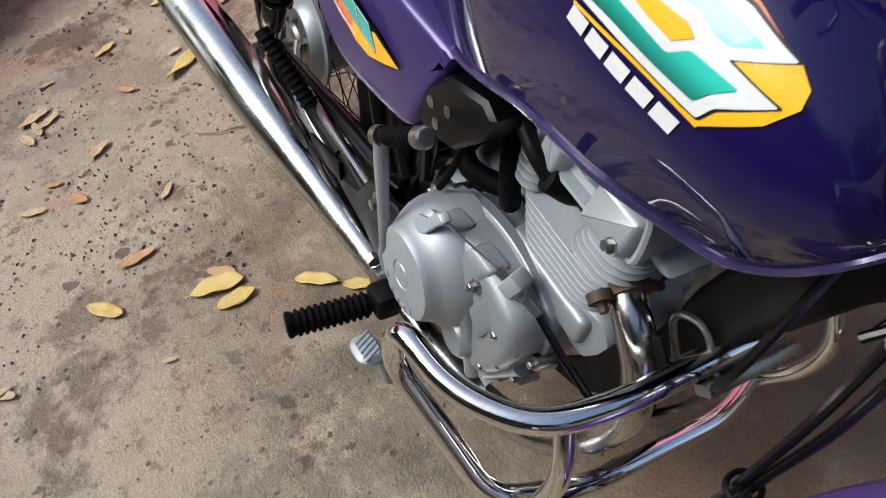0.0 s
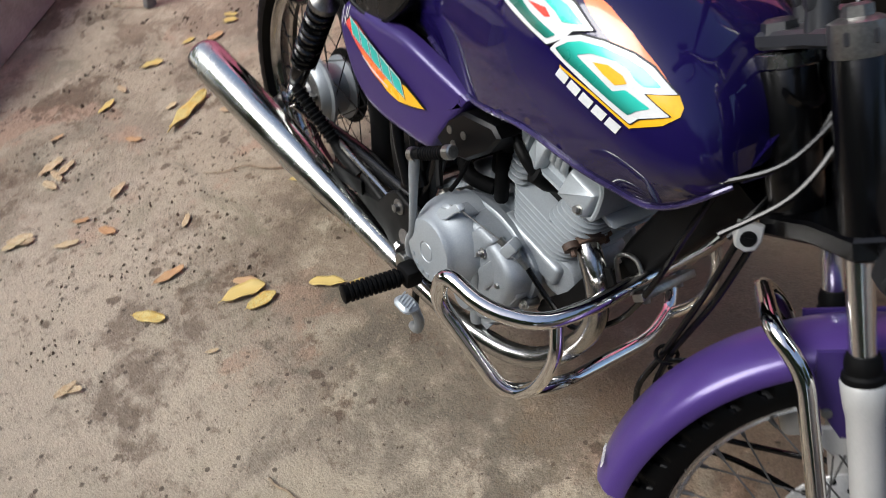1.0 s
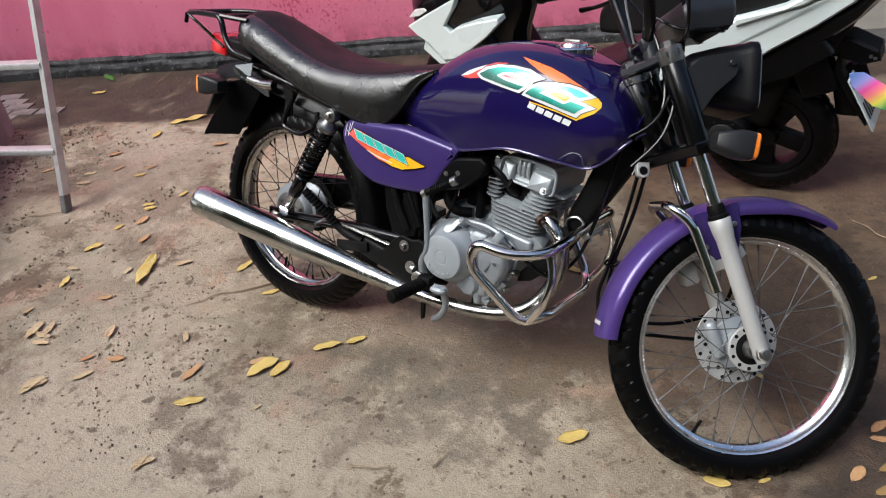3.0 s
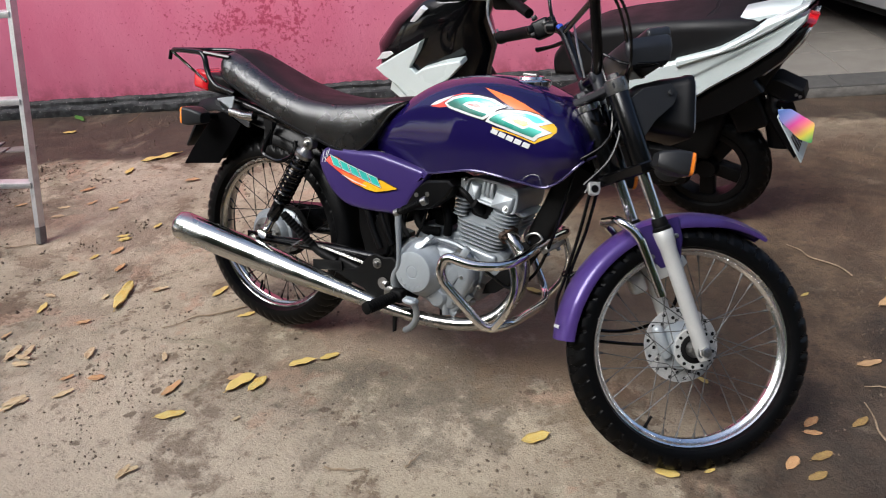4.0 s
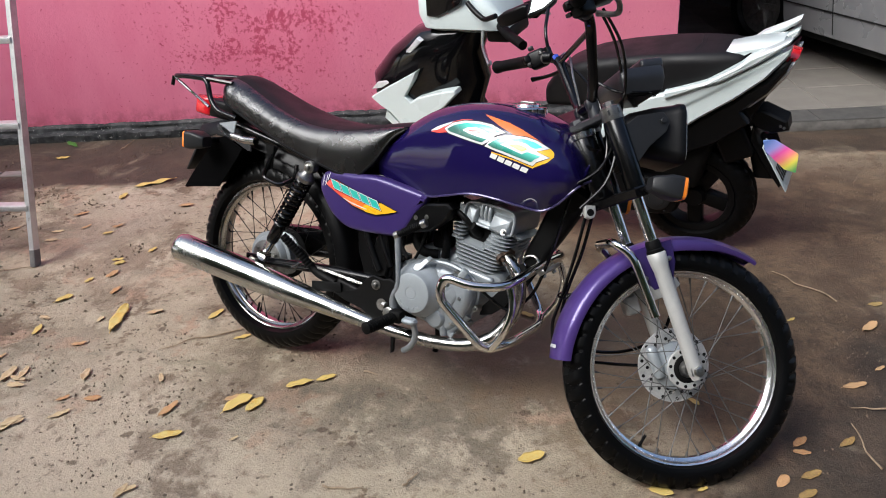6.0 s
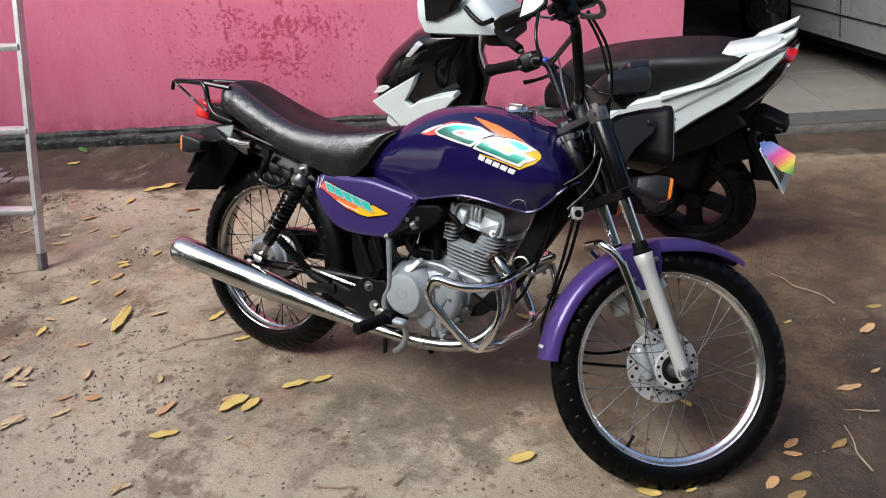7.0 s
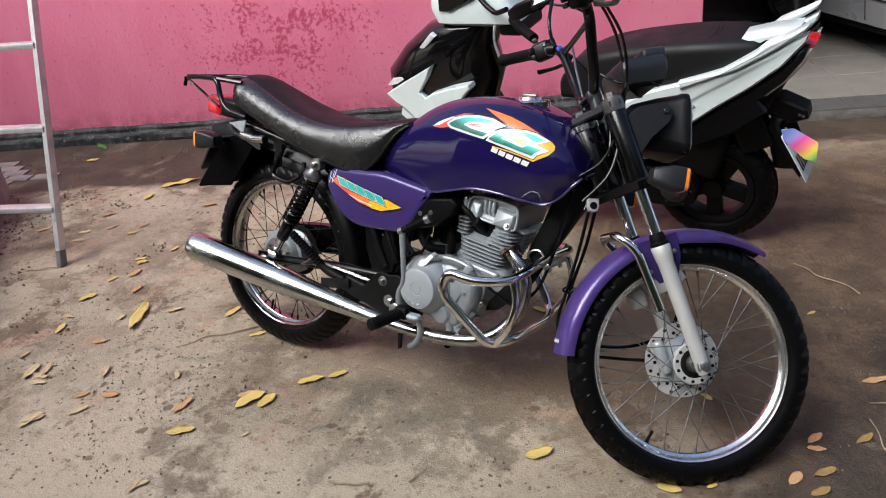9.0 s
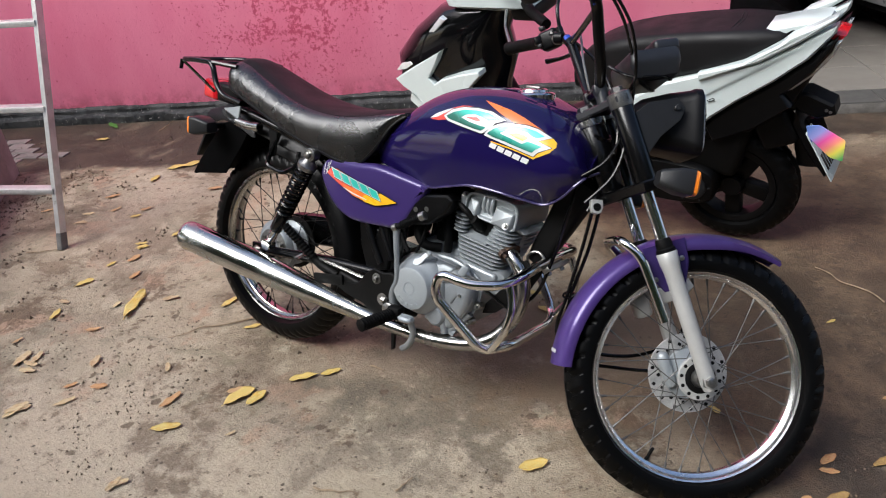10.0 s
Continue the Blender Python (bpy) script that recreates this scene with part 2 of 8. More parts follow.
def ground_material():
    """Bare worn concrete, stained by earth, moss and damp, with shade painted in."""
    m = bpy.data.materials.new("worn_concrete_yard")
    m.use_nodes = True
    nt = m.node_tree
    L = nt.links.new
    p = nt.nodes["Principled BSDF"]
    co = nt.nodes.new("ShaderNodeTexCoord").outputs["Object"]
    n1, n2, n3, n4 = noise_node(nt, co, 1.7, 6, 0.6, 0.4), noise_node(nt, co, 5.5, 9, 0.70, 0.15), noise_node(nt, co, 26, 8, 0.72), noise_node(nt, co, 170, 4, 0.7)

    def step(src, a, b):
        r = ramp(nt, a, b)
        L(src, r.inputs[0])
        return r.outputs[0]

    def math_node(op, a, b):
        q = nt.nodes.new("ShaderNodeMath")
        q.operation = op
        for i, v in enumerate((a, b)):
            if hasattr(v, "is_output"):
                L(v, q.inputs[i])
            else:
                q.inputs[i].default_value = v
        return q.outputs[0]

    def blot(x, y, r0, r1, src):
        """A soft round place with a ragged edge."""
        d = nt.nodes.new("ShaderNodeVectorMath")
        d.operation = "DISTANCE"
        L(co, d.inputs[0])
        d.inputs[1].default_value = (x, y, 0)
        return step(math_node("ADD", d.outputs["Value"], math_node("MULTIPLY", math_node("SUBTRACT", src, 0.5), 1.6)), r1, r0)
    col = mix_node(nt, step(n1, 0.40, 0.60), (0.60, 0.540, 0.425), (0.40, 0.350, 0.270))
    col = mix_node(nt, step(n2, 0.50, 0.60), col, (0.66, 0.600, 0.480))
    # rosy and grey-green stains with firm edges
    col = mix_node(nt, math_node("MULTIPLY", step(noise_node(nt, co, 2.1, 9, 0.68, 0.5), 0.54, 0.58), 0.60), col, (0.60, 0.39, 0.285))
    col = mix_node(nt, math_node("MULTIPLY", step(noise_node(nt, co, 3.0, 9, 0.66, 0.9), 0.56, 0.61), 0.60), col, (0.36, 0.345, 0.250))
    # trodden earth in ragged patches
    earth = noise_node(nt, co, 3.6, 10, 0.72, 0.15)
    col = mix_node(nt, math_node("MULTIPLY", step(earth, 0.53, 0.585), 0.80), col, (0.200, 0.138, 0.090))
    col = mix_node(nt, math_node("MULTIPLY", step(n2, 0.44, 0.38), 0.60), col, (0.20, 0.150, 0.105))
    col = mix_node(nt, step(noise_node(nt, co, 2.6, 6, 0.6, 0.8), 0.56, 0.68), col, (0.34, 0.325, 0.255))
    for x, y, r0, r1, mix in ((-0.62, -0.16, 0.10, 0.42, 0.7), (-2.82, 0.66, 0.10, 0.40, 0.6), (-1.45, -0.78, 0.25, 0.55, 0.9), (-1.06, -0.68, 0.20, 0.50, 0.8), (-1.75, -0.45, 0.10, 0.45, 0.5), (-2.95, 0.78, 0.08, 0.26, 0.8)):
        col = mix_node(nt, math_node("MULTIPLY", blot(x, y, r0, r1, n2), mix), col, (0.76, 0.69, 0.57))
    # brown stains; the last two paint shade under the motorcycle
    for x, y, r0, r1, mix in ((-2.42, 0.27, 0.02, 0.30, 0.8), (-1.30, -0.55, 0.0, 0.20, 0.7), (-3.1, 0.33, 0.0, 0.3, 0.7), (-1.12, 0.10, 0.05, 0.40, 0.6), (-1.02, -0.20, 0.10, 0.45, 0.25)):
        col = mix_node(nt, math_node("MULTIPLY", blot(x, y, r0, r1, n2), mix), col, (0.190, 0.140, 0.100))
    # grey patches that paint damp and shade under the motorcycle
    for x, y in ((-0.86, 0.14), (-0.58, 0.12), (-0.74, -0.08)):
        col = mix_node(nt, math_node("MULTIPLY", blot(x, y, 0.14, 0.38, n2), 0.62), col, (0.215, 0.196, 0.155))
    col = mix_node(nt, math_node("MULTIPLY", step(n3, 0.57, 0.63), 0.5), col, (0.19, 0.138, 0.095))
    col = mix_node(nt, math_node("MULTIPLY", step(n3, 0.42, 0.32), 0.6), col, (0.68, 0.61, 0.49))
    col = mix_node(nt, step(noise_node(nt, co, 60, 6, 0.75), 0.62, 0.67), col, (0.13, 0.095, 0.068))
    speck = step(n4, 0.62, 0.68)
    col = mix_node(nt, math_node("MULTIPLY", speck, 0.45), col, (0.140, 0.105, 0.078))
    col = mix_node(nt, step(n4, 0.36, 0.30), col, (0.64, 0.60, 0.52))
    pit = nt.nodes.new("ShaderNodeTexVoronoi")
    pit.inputs["Scale"].default_value = 30
    L(co, pit.inputs["Vector"])
    pits = math_node("MULTIPLY", step(math_node("ADD", pit.outputs["Distance"], math_node("MULTIPLY", math_node("SUBTRACT", n4, 0.5), 0.25)), 0.19, 0.13), step(noise_node(nt, co, 4.5, 5, 0.65), 0.46, 0.53))
    col = mix_node(nt, math_node("MULTIPLY", pits, 0.8), col, (0.10, 0.075, 0.055))
    chip = nt.nodes.new("ShaderNodeTexVoronoi")
    chip.inputs["Scale"].default_value = 13
    L(co, chip.inputs["Vector"])
    chips = math_node("MULTIPLY", step(math_node("ADD", chip.outputs["Distance"], math_node("MULTIPLY", math_node("SUBTRACT", n3, 0.5), 0.9)), 0.20, 0.14), step(noise_node(nt, co, 2.4, 6, 0.7), 0.47, 0.54))
    col = mix_node(nt, math_node("MULTIPLY", chips, 0.75), col, (0.150, 0.105, 0.072))
    pale = step(noise_node(nt, co, 0.9, 5, 0.6, 0.5), 0.50, 0.64)
    col = mix_node(nt, math_node("MULTIPLY", pale, 0.35), col, (0.76, 0.650, 0.52))
    grit = ramp(nt, 0.32, 0.68)
    L(noise_node(nt, co, 430, 3, 0.75), grit.inputs[0])
    grit.inputs["To Min"].default_value, grit.inputs["To Max"].default_value = 0.70, 1.24
    # damp earth beyond the front wheel; damp and painted shade along the house
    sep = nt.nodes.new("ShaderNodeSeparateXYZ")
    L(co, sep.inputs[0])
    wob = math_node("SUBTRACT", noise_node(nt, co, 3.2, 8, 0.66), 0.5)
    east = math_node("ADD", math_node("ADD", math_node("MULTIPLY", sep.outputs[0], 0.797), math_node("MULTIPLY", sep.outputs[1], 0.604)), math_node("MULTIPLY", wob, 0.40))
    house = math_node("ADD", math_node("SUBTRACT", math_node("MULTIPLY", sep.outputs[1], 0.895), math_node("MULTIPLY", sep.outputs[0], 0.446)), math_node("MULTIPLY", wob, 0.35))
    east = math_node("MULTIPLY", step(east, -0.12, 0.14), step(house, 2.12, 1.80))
    damp_shade = math_node("MAXIMUM", math_node("MULTIPLY", east, 0.94), math_node("MULTIPLY", step(house, 2.20, 2.30), 0.94))
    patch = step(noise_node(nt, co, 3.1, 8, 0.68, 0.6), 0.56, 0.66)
    damp_shade = math_node("MULTIPLY", damp_shade, math_node("SUBTRACT", 1.0, math_node("MULTIPLY", patch, 0.28)))
    wet_shade = mix_node(nt, step(n2, 0.42, 0.60), (0.110, 0.067, 0.038), (0.235, 0.148, 0.086))
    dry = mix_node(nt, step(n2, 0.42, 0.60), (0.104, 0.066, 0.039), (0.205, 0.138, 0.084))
    wet_shade = mix_node(nt, math_node("MULTIPLY", step(math_node("ADD", sep.outputs[1], wob), 0.40, 1.05), step(house, 2.26, 2.14)), wet_shade, dry)
    # soaked soil at the yard corner; along the wall the dark also paints shade
    soak_shade = math_node("MULTIPLY", step(math_node("ADD", math_node("SUBTRACT", sep.outputs[0], math_node("MULTIPLY", sep.outputs[1], 0.35)), wob), -0.06, 0.22), step(sep.outputs[1], 1.2, 0.9))
    soak_shade = math_node("MAXIMUM", soak_shade, step(house, 2.20, 2.30))
    wet_shade = mix_node(nt, soak_shade, wet_shade, mix_node(nt, step(n2, 0.42, 0.60), (0.040, 0.025, 0.016), (0.082, 0.051, 0.032)))
    wet_shade = mix_node(nt, math_node("MULTIPLY", step(n3, 0.54, 0.66), 0.75), wet_shade, (0.040, 0.027, 0.018))
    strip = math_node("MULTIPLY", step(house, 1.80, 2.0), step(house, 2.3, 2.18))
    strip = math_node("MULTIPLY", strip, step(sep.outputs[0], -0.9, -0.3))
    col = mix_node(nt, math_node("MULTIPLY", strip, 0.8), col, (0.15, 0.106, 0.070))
    col = mix_node(nt, damp_shade, col, wet_shade)
    col = mix_node(nt, math_node("MULTIPLY", blot(-0.46, 0.42, 0.20, 0.55, n2), 0.75), col, (0.36, 0.270, 0.175))
    col = mix_node(nt, 1.0, col, grit.outputs[0], "MULTIPLY")
    col = mix_node(nt, 1.0, col, (0.640, 0.588, 0.528), "MULTIPLY")
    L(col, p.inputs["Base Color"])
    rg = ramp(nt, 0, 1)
    L(damp_shade, rg.inputs[0])
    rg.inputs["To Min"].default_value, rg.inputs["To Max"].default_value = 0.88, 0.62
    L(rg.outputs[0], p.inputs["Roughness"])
    hgt = math_node("ADD", math_node("MULTIPLY", n3, 1.0), math_node("ADD", math_node("MULTIPLY", n4, 0.45), math_node("MULTIPLY", n2, 1.2)))
    bn = nt.nodes.new("ShaderNodeBump")
    bn.inputs["Strength"].default_value, bn.inputs["Distance"].default_value = 0.90, 0.012
    L(hgt, bn.inputs["Height"])
    L(bn.outputs[0], p.inputs["Normal"])
    return m


def wall_material():
    """Pink limewash over rough render: weathered, with darker peeled flecks and a splashed foot."""
    m = bpy.data.materials.new("pink_wall_paint")
    m.use_nodes = True
    nt = m.node_tree
    L = nt.links.new
    p = nt.nodes["Principled BSDF"]
    co = nt.nodes.new("ShaderNodeTexCoord").outputs["Object"]

    def step(src, a, b):
        r = ramp(nt, a, b)
        L(src, r.inputs[0])
        return r.outputs[0]
    sep = nt.nodes.new("ShaderNodeSeparateXYZ")
    L(co, sep.inputs[0])
    stretch = nt.nodes.new("ShaderNodeMapping")
    stretch.inputs["Scale"].default_value = (1, 1, 0.35)
    L(co, stretch.inputs[0])
    runs = noise_node(nt, stretch.outputs[0], 3.2, 6, 0.6, 0.3)
    col = mix_node(nt, step(runs, 0.36, 0.68), (0.95, 0.262, 0.400), (0.90, 0.215, 0.345))
    col = mix_node(nt, step(noise_node(nt, co, 1.1, 4), 0.5, 0.75), col, (0.95, 0.275, 0.385))
    # peeled flecks in a loose patch
    where = nt.nodes.new("ShaderNodeVectorMath")
    where.operation = "DISTANCE"
    squash = nt.nodes.new("ShaderNodeMapping")
    squash.inputs["Scale"].default_value = (0.8, 0.1, 0.8)
    L(co, squash.inputs[0])
    L(squash.outputs[0], where.inputs[0])
    where.inputs[1].default_value = (0.54, 0.0, 0.60)
    near = step(where.outputs["Value"], 0.80, 0.10)
    flecks = noise_node(nt, co, 38, 7, 0.70)
    cluster = noise_node(nt, co, 5.5, 4, 0.6)
    lift = nt.nodes.new("ShaderNodeMath")
    lift.operation = "MULTIPLY_ADD"
    both = nt.nodes.new("ShaderNodeMath")
    both.operation = "MULTIPLY"
    L(near, both.inputs[0])
    L(step(cluster, 0.36, 0.62), both.inputs[1])
    L(both.outputs[0], lift.inputs[0])
    lift.inputs[1].default_value = 0.17
    L(flecks, lift.inputs[2])
    col = mix_node(nt, step(lift.outputs[0], 0.60, 0.68), col, (0.66, 0.088, 0.165))
    foot = step(sep.outputs[2], 0.24, 0.04)
    grime = nt.nodes.new("ShaderNodeMath")
    grime.operation = "MULTIPLY"
    L(foot, grime.inputs[0])
    L(step(noise_node(nt, co, 9, 7, 0.7), 0.38, 0.62), grime.inputs[1])
    col = mix_node(nt, grime.outputs[0], col, (0.58, 0.110, 0.160))
    L(col, p.inputs["Base Color"])
    p.inputs["Roughness"].default_value = 0.72
    bn = nt.nodes.new("ShaderNodeBump")
    bn.inputs["Strength"].default_value, bn.inputs["Distance"].default_value = 0.45, 0.006
    L(noise_node(nt, co, 46, 8, 0.66), bn.inputs["Height"])
    L(bn.outputs[0], p.inputs["Normal"])
    return m


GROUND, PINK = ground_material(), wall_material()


# ---- shapes ----
def spread(pts, k=6, closed=False):
    """Catmull-Rom through the points."""
    pts = [Vector(p) for p in pts]
    n = len(pts)
    out = []
    for i in range(n if closed else n - 1):
        get = (lambda j: pts[j % n]) if closed else (lambda j: pts[min(max(j, 0), n - 1)])
        a, b, c, d = get(i - 1), get(i), get(i + 1), get(i + 2)
        for s in range(k):
            t = s / k
            out.append(0.5 * (2 * b + (c - a) * t + (2 * a - 5 * b + 4 * c - d) * t * t + (3 * b - a - 3 * c + d) * t ** 3))
    if not closed:
        out.append(pts[-1])
    return out


def fillet(pts, r=0.03, k=6, closed=False):
    """A line with its corners rounded."""
    pts = [Vector(p) for p in pts]
    n = len(pts)
    out = []
    for i in range(n):
        if not closed and i in (0, n - 1):
            out.append(pts[i])
            continue
        p, a, b = pts[i], pts[i - 1] - pts[i], pts[(i + 1) % n] - pts[i]
        d = min(r, a.length * 0.48, b.length * 0.48)
        a, b = p + a.normalized() * d, p + b.normalized() * d
        out += [a.lerp(p, t).lerp(p.lerp(b, t), t) for t in (s / k for s in range(k + 1))]
    return out


def rings_mesh(bm, rings, closed=True, caps=True, loop=False):
    vs = [[bm.verts.new(p) for p in ring] for ring in rings]
    n = len(rings[0])
    pairs = list(zip(vs, vs[1:])) + ([(vs[-1], vs[0])] if loop else [])
    for a, b in pairs:
        for i in range(n if closed else n - 1):
            j = (i + 1) % n
            bm.faces.new((a[i], a[j], b[j], b[i]))
    if caps and closed and not loop:
        bm.faces.new(list(reversed(vs[0])))
        bm.faces.new(vs[-1])
    return vs


def tube(bm, pts, r, seg=10, loop=False, flat=1.0, up=None):
    """A round bar along the points; r is one radius or one for each point."""
    pts = [Vector(p) for p in pts]
    n = len(pts)
    rs = [r] * n if isinstance(r, (int, float)) else [float(q) for q in np.interp(np.linspace(0, 1, n), np.linspace(0, 1, len(r)), r)]
    rings = []
    side = None
    for i, p in enumerate(pts):
        d = (pts[(i + 1) % n] - pts[i - 1]) if loop else (pts[min(i + 1, n - 1)] - pts[max(i - 1, 0)])
        d.normalize()
        if side is None:
            side = d.cross(Vector(up) if up else (Vector((0, 0, 1)) if abs(d.z) < 0.9 else Vector((0, 1, 0))))
        side = (side - d * side.dot(d)).normalized()
        top = side.cross(d)
        rings.append([p + rs[i] * (math.cos(a) * side + flat * math.sin(a) * top) for a in (2 * math.pi * s / seg for s in range(seg))])
    rings_mesh(bm, rings, loop=loop)
    return bm


def lathe(bm, profile, c, axis, seg=32, loop=False):
    """Rings of (distance along the axis, radius)."""
    axis = Vector(axis).normalized()
    u = axis.orthogonal().normalized()
    v = axis.cross(u)
    rings = [[Vector(c) + axis * h + max(r, 1e-5) * (math.cos(a) * u + math.sin(a) * v) for a in (2 * math.pi * s / seg for s in range(seg))] for h, r in profile]
    rings_mesh(bm, rings, loop=loop)
    return bm


def inset(poly, d):
    n = len(poly)
    area = sum(poly[i][0] * poly[(i + 1) % n][1] - poly[(i + 1) % n][0] * poly[i][1] for i in range(n))
    sgn = 1 if area > 0 else -1
    out = []
    for i in range(n):
        (x0, y0), (x1, y1), (x2, y2) = poly[i - 1], poly[i], poly[(i + 1) % n]
        a, b = Vector((x1 - x0, y1 - y0)), Vector((x2 - x1, y2 - y1))
        na = Vector((-a.y, a.x)).normalized() + Vector((-b.y, b.x)).normalized()
        if na.length < 1e-6:
            na = Vector((-a.y, a.x))
        na.normalize()
        out.append((x1 + sgn * na.x * d, y1 + sgn * na.y * d))
    return out


def stack(bm, poly, rings, place):
    """An outline raised through rings of (inset, height)."""
    rings_mesh(bm, [[place(u, v, w) for u, v in inset(poly, d)] for d, w in rings])
    return bm


def xz(u, v, w):
    return Vector((u, w, v))


def slab(bm, poly, w0, w1, bevel=0.004, place=xz):
    b = bevel if w1 > w0 else -bevel
    return stack(bm, poly, [(bevel, w0), (0, w0 + b), (0, w1 - b), (bevel, w1)], place)


def box(bm, size, m=Matrix(), bevel=0.003, seg=2):
    made = bmesh.ops.create_cube(bm, size=1, matrix=m @ Matrix.Diagonal((*size, 1)))["verts"]
    if bevel:
        edges = list({e for v in made for e in v.link_edges})
        bmesh.ops.bevel(bm, geom=edges, offset=bevel, segments=seg, affect="EDGES", profile=0.5)
    return bm


def bolt(bm, c, axis, r=0.006, h=0.006):
    lathe(bm, [(-0.002, r * 1.45), (0.001, r * 1.45), (0.001, r * 1.02), (h, r), (h + 0.001, r * 0.8)], c, axis, 6)
    return bm


def B():
    return bmesh.new()


def part(name, bm, mat, parent=None, label="", m=None, xf=None, sharp=38):
    """One mesh object under a thing or under a part."""
    if xf is not None:
        bm.transform(xf)
    bmesh.ops.recalc_face_normals(bm, faces=bm.faces)
    me = bpy.data.meshes.new(name)
    bm.to_mesh(me)
    bm.free()
    for f in me.polygons:
        f.use_smooth = True
    me.set_sharp_from_angle(angle=radians(sharp))
    me.materials.append(mat)
    return link(name, me, parent, label, m)


def link(name, me, parent=None, label="", m=None):
    ob = new(name, me)
    if parent:
        ob.parent = parent
    if m is not None:
        ob.matrix_basis = m
    return tagged(ob, label)


def thing(name, label, category, m=None, group=""):
    ob = new(name)
    ob.empty_display_size = 0.1
    if m is not None:
        ob.matrix_world = m
    return tagged(ob, label, category, group)


def setting(name, bm, mat, label, category):
    return tagged(part(name, bm, mat, sharp=30), label, category, kind="structure")


def curve1(keys):
    """A smooth function through (x, y) keys."""
    xs, ys = np.array([k[0] for k in keys]), np.array([k[1] for k in keys])
    ms = np.gradient(ys, xs)

    def at(x):
        i = int(np.clip(np.searchsorted(xs, x) - 1, 0, len(xs) - 2))
        h = xs[i + 1] - xs[i]
        t = (x - xs[i]) / h
        t = min(max(t, 0.0), 1.0)
        return float((2 * t ** 3 - 3 * t ** 2 + 1) * ys[i] + (t ** 3 - 2 * t ** 2 + t) * h * ms[i] + (-2 * t ** 3 + 3 * t ** 2) * ys[i + 1] + (t ** 3 - t ** 2) * h * ms[i + 1])
    return at


def rounded(w, h, r, k=4, c=(0, 0)):
    """Corner points of a rounded rectangle."""
    pts = []
    for sx, sy, a0 in ((1, 1, 0), (-1, 1, 90), (-1, -1, 180), (1, -1, 270)):
        for i in range(k + 1):
            a = radians(a0 + 90 * i / k)
            pts.append((c[0] + sx * (w / 2 - r) + r * math.cos(a), c[1] + sy * (h / 2 - r) + r * math.sin(a)))
    return pts


# ---- yard, house and porch ----
HOUSE = pose(-3.642, 1.692, 0, 0, 0, 26.5)      # x along the wall, y into the house
WALL_END = 3.168


def build_ground():
    bm = B()
    n, fine = 90, 5.0

    def place(i):
        s = 2 * i / n - 1
        return math.copysign(fine * abs(s) ** 1.0 if abs(s) < 0.8 else 4.0 + (abs(s) - 0.8) / 0.2 * 56, s)
    grid = []
    for i in range(n + 1):
        row = []
        for j in range(n + 1):
            x, y = place(i) - 1.5, place(j) + 0.5
            far = max(abs(x + 1.5), abs(y - 0.5))
            z = 0.0 if far > 4 else 0.006 * noise.noise((x * 2.1, y * 2.1, 0.0)) - 0.003
            row.append(bm.verts.new((x, y, z)))
        grid.append(row)
    for i in range(n):
        for j in range(n):
            bm.faces.new((grid[i][j], grid[i + 1][j], grid[i + 1][j + 1], grid[i][j + 1]))
    setting("ground", bm, GROUND, "worn concrete yard with earth stains, moisture and painted shade", "ground")


def build_house():
    bm = B()
    box(bm, (9.0 + WALL_END, 0.16, 3.0), pose((WALL_END - 9.0) / 2, 0.08, 1.5), 0.008)
    w = setting("wall_yard", bm, PINK, "weathered pink painted rendered yard wall", "wall")
    w.matrix_world = HOUSE
    bm = B()
    pts = [(0, 0), (-0.062, 0), (-0.066, 0.022), (-0.067, 0.046), (-0.058, 0.056), (-0.036, 0.060), (-0.030, 0.066), (-0.032, 0.084), (-0.024, 0.094), (0, 0.098)]
    rings = []
    for i in range(900):
        x = -5.0 + (WALL_END - 0.02 + 5.0) * i / 899
        rings.append([Vector((x, y + (0.010 * noise.noise((x * 7, z * 25, 2)) + 0.006 * noise.noise((x * 34, z * 60, 5))) * (y < -0.01), z + (0.008 * noise.noise((x * 5, 3, z * 14)) + 0.005 * noise.noise((x * 28, 8, z * 40))) * (z > 0.01))) for y, z in pts])
    rings_mesh(bm, rings)
    c = setting("trim", bm, SKIRT, "rough dark concrete skirting along the pink wall", "skirting")
    c.matrix_world = HOUSE @ pose(0, -0.002, -0.005)
    # return wall into the porch
    bm = B()
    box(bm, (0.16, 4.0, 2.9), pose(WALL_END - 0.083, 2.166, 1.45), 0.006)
    setting("wall_return", bm, SHADED_WALL, "porch side wall, maroon with shade in its colour", "wall").matrix_world = HOUSE
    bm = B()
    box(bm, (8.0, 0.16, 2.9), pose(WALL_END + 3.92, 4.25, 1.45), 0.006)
    setting("wall_back", bm, SHADED_WALL, "porch back wall, maroon with shade in its colour", "wall").matrix_world = HOUSE
    bm = B()
    box(bm, (8.2, 4.6, 0.12), pose(WALL_END + 3.8, 2.25, 2.72), 0.01)
    setting("ceiling", bm, ROOF, "boarded porch roof over the parked car", "ceiling").matrix_world = HOUSE
    bm = B()
    box(bm, (8.2, 4.7, 0.054), pose(WALL_END + 4.0, 1.83, 0.020), 0.004)
    setting("porch_floor", bm, MORTAR, "raised porch floor slab", "floor").matrix_world = HOUSE


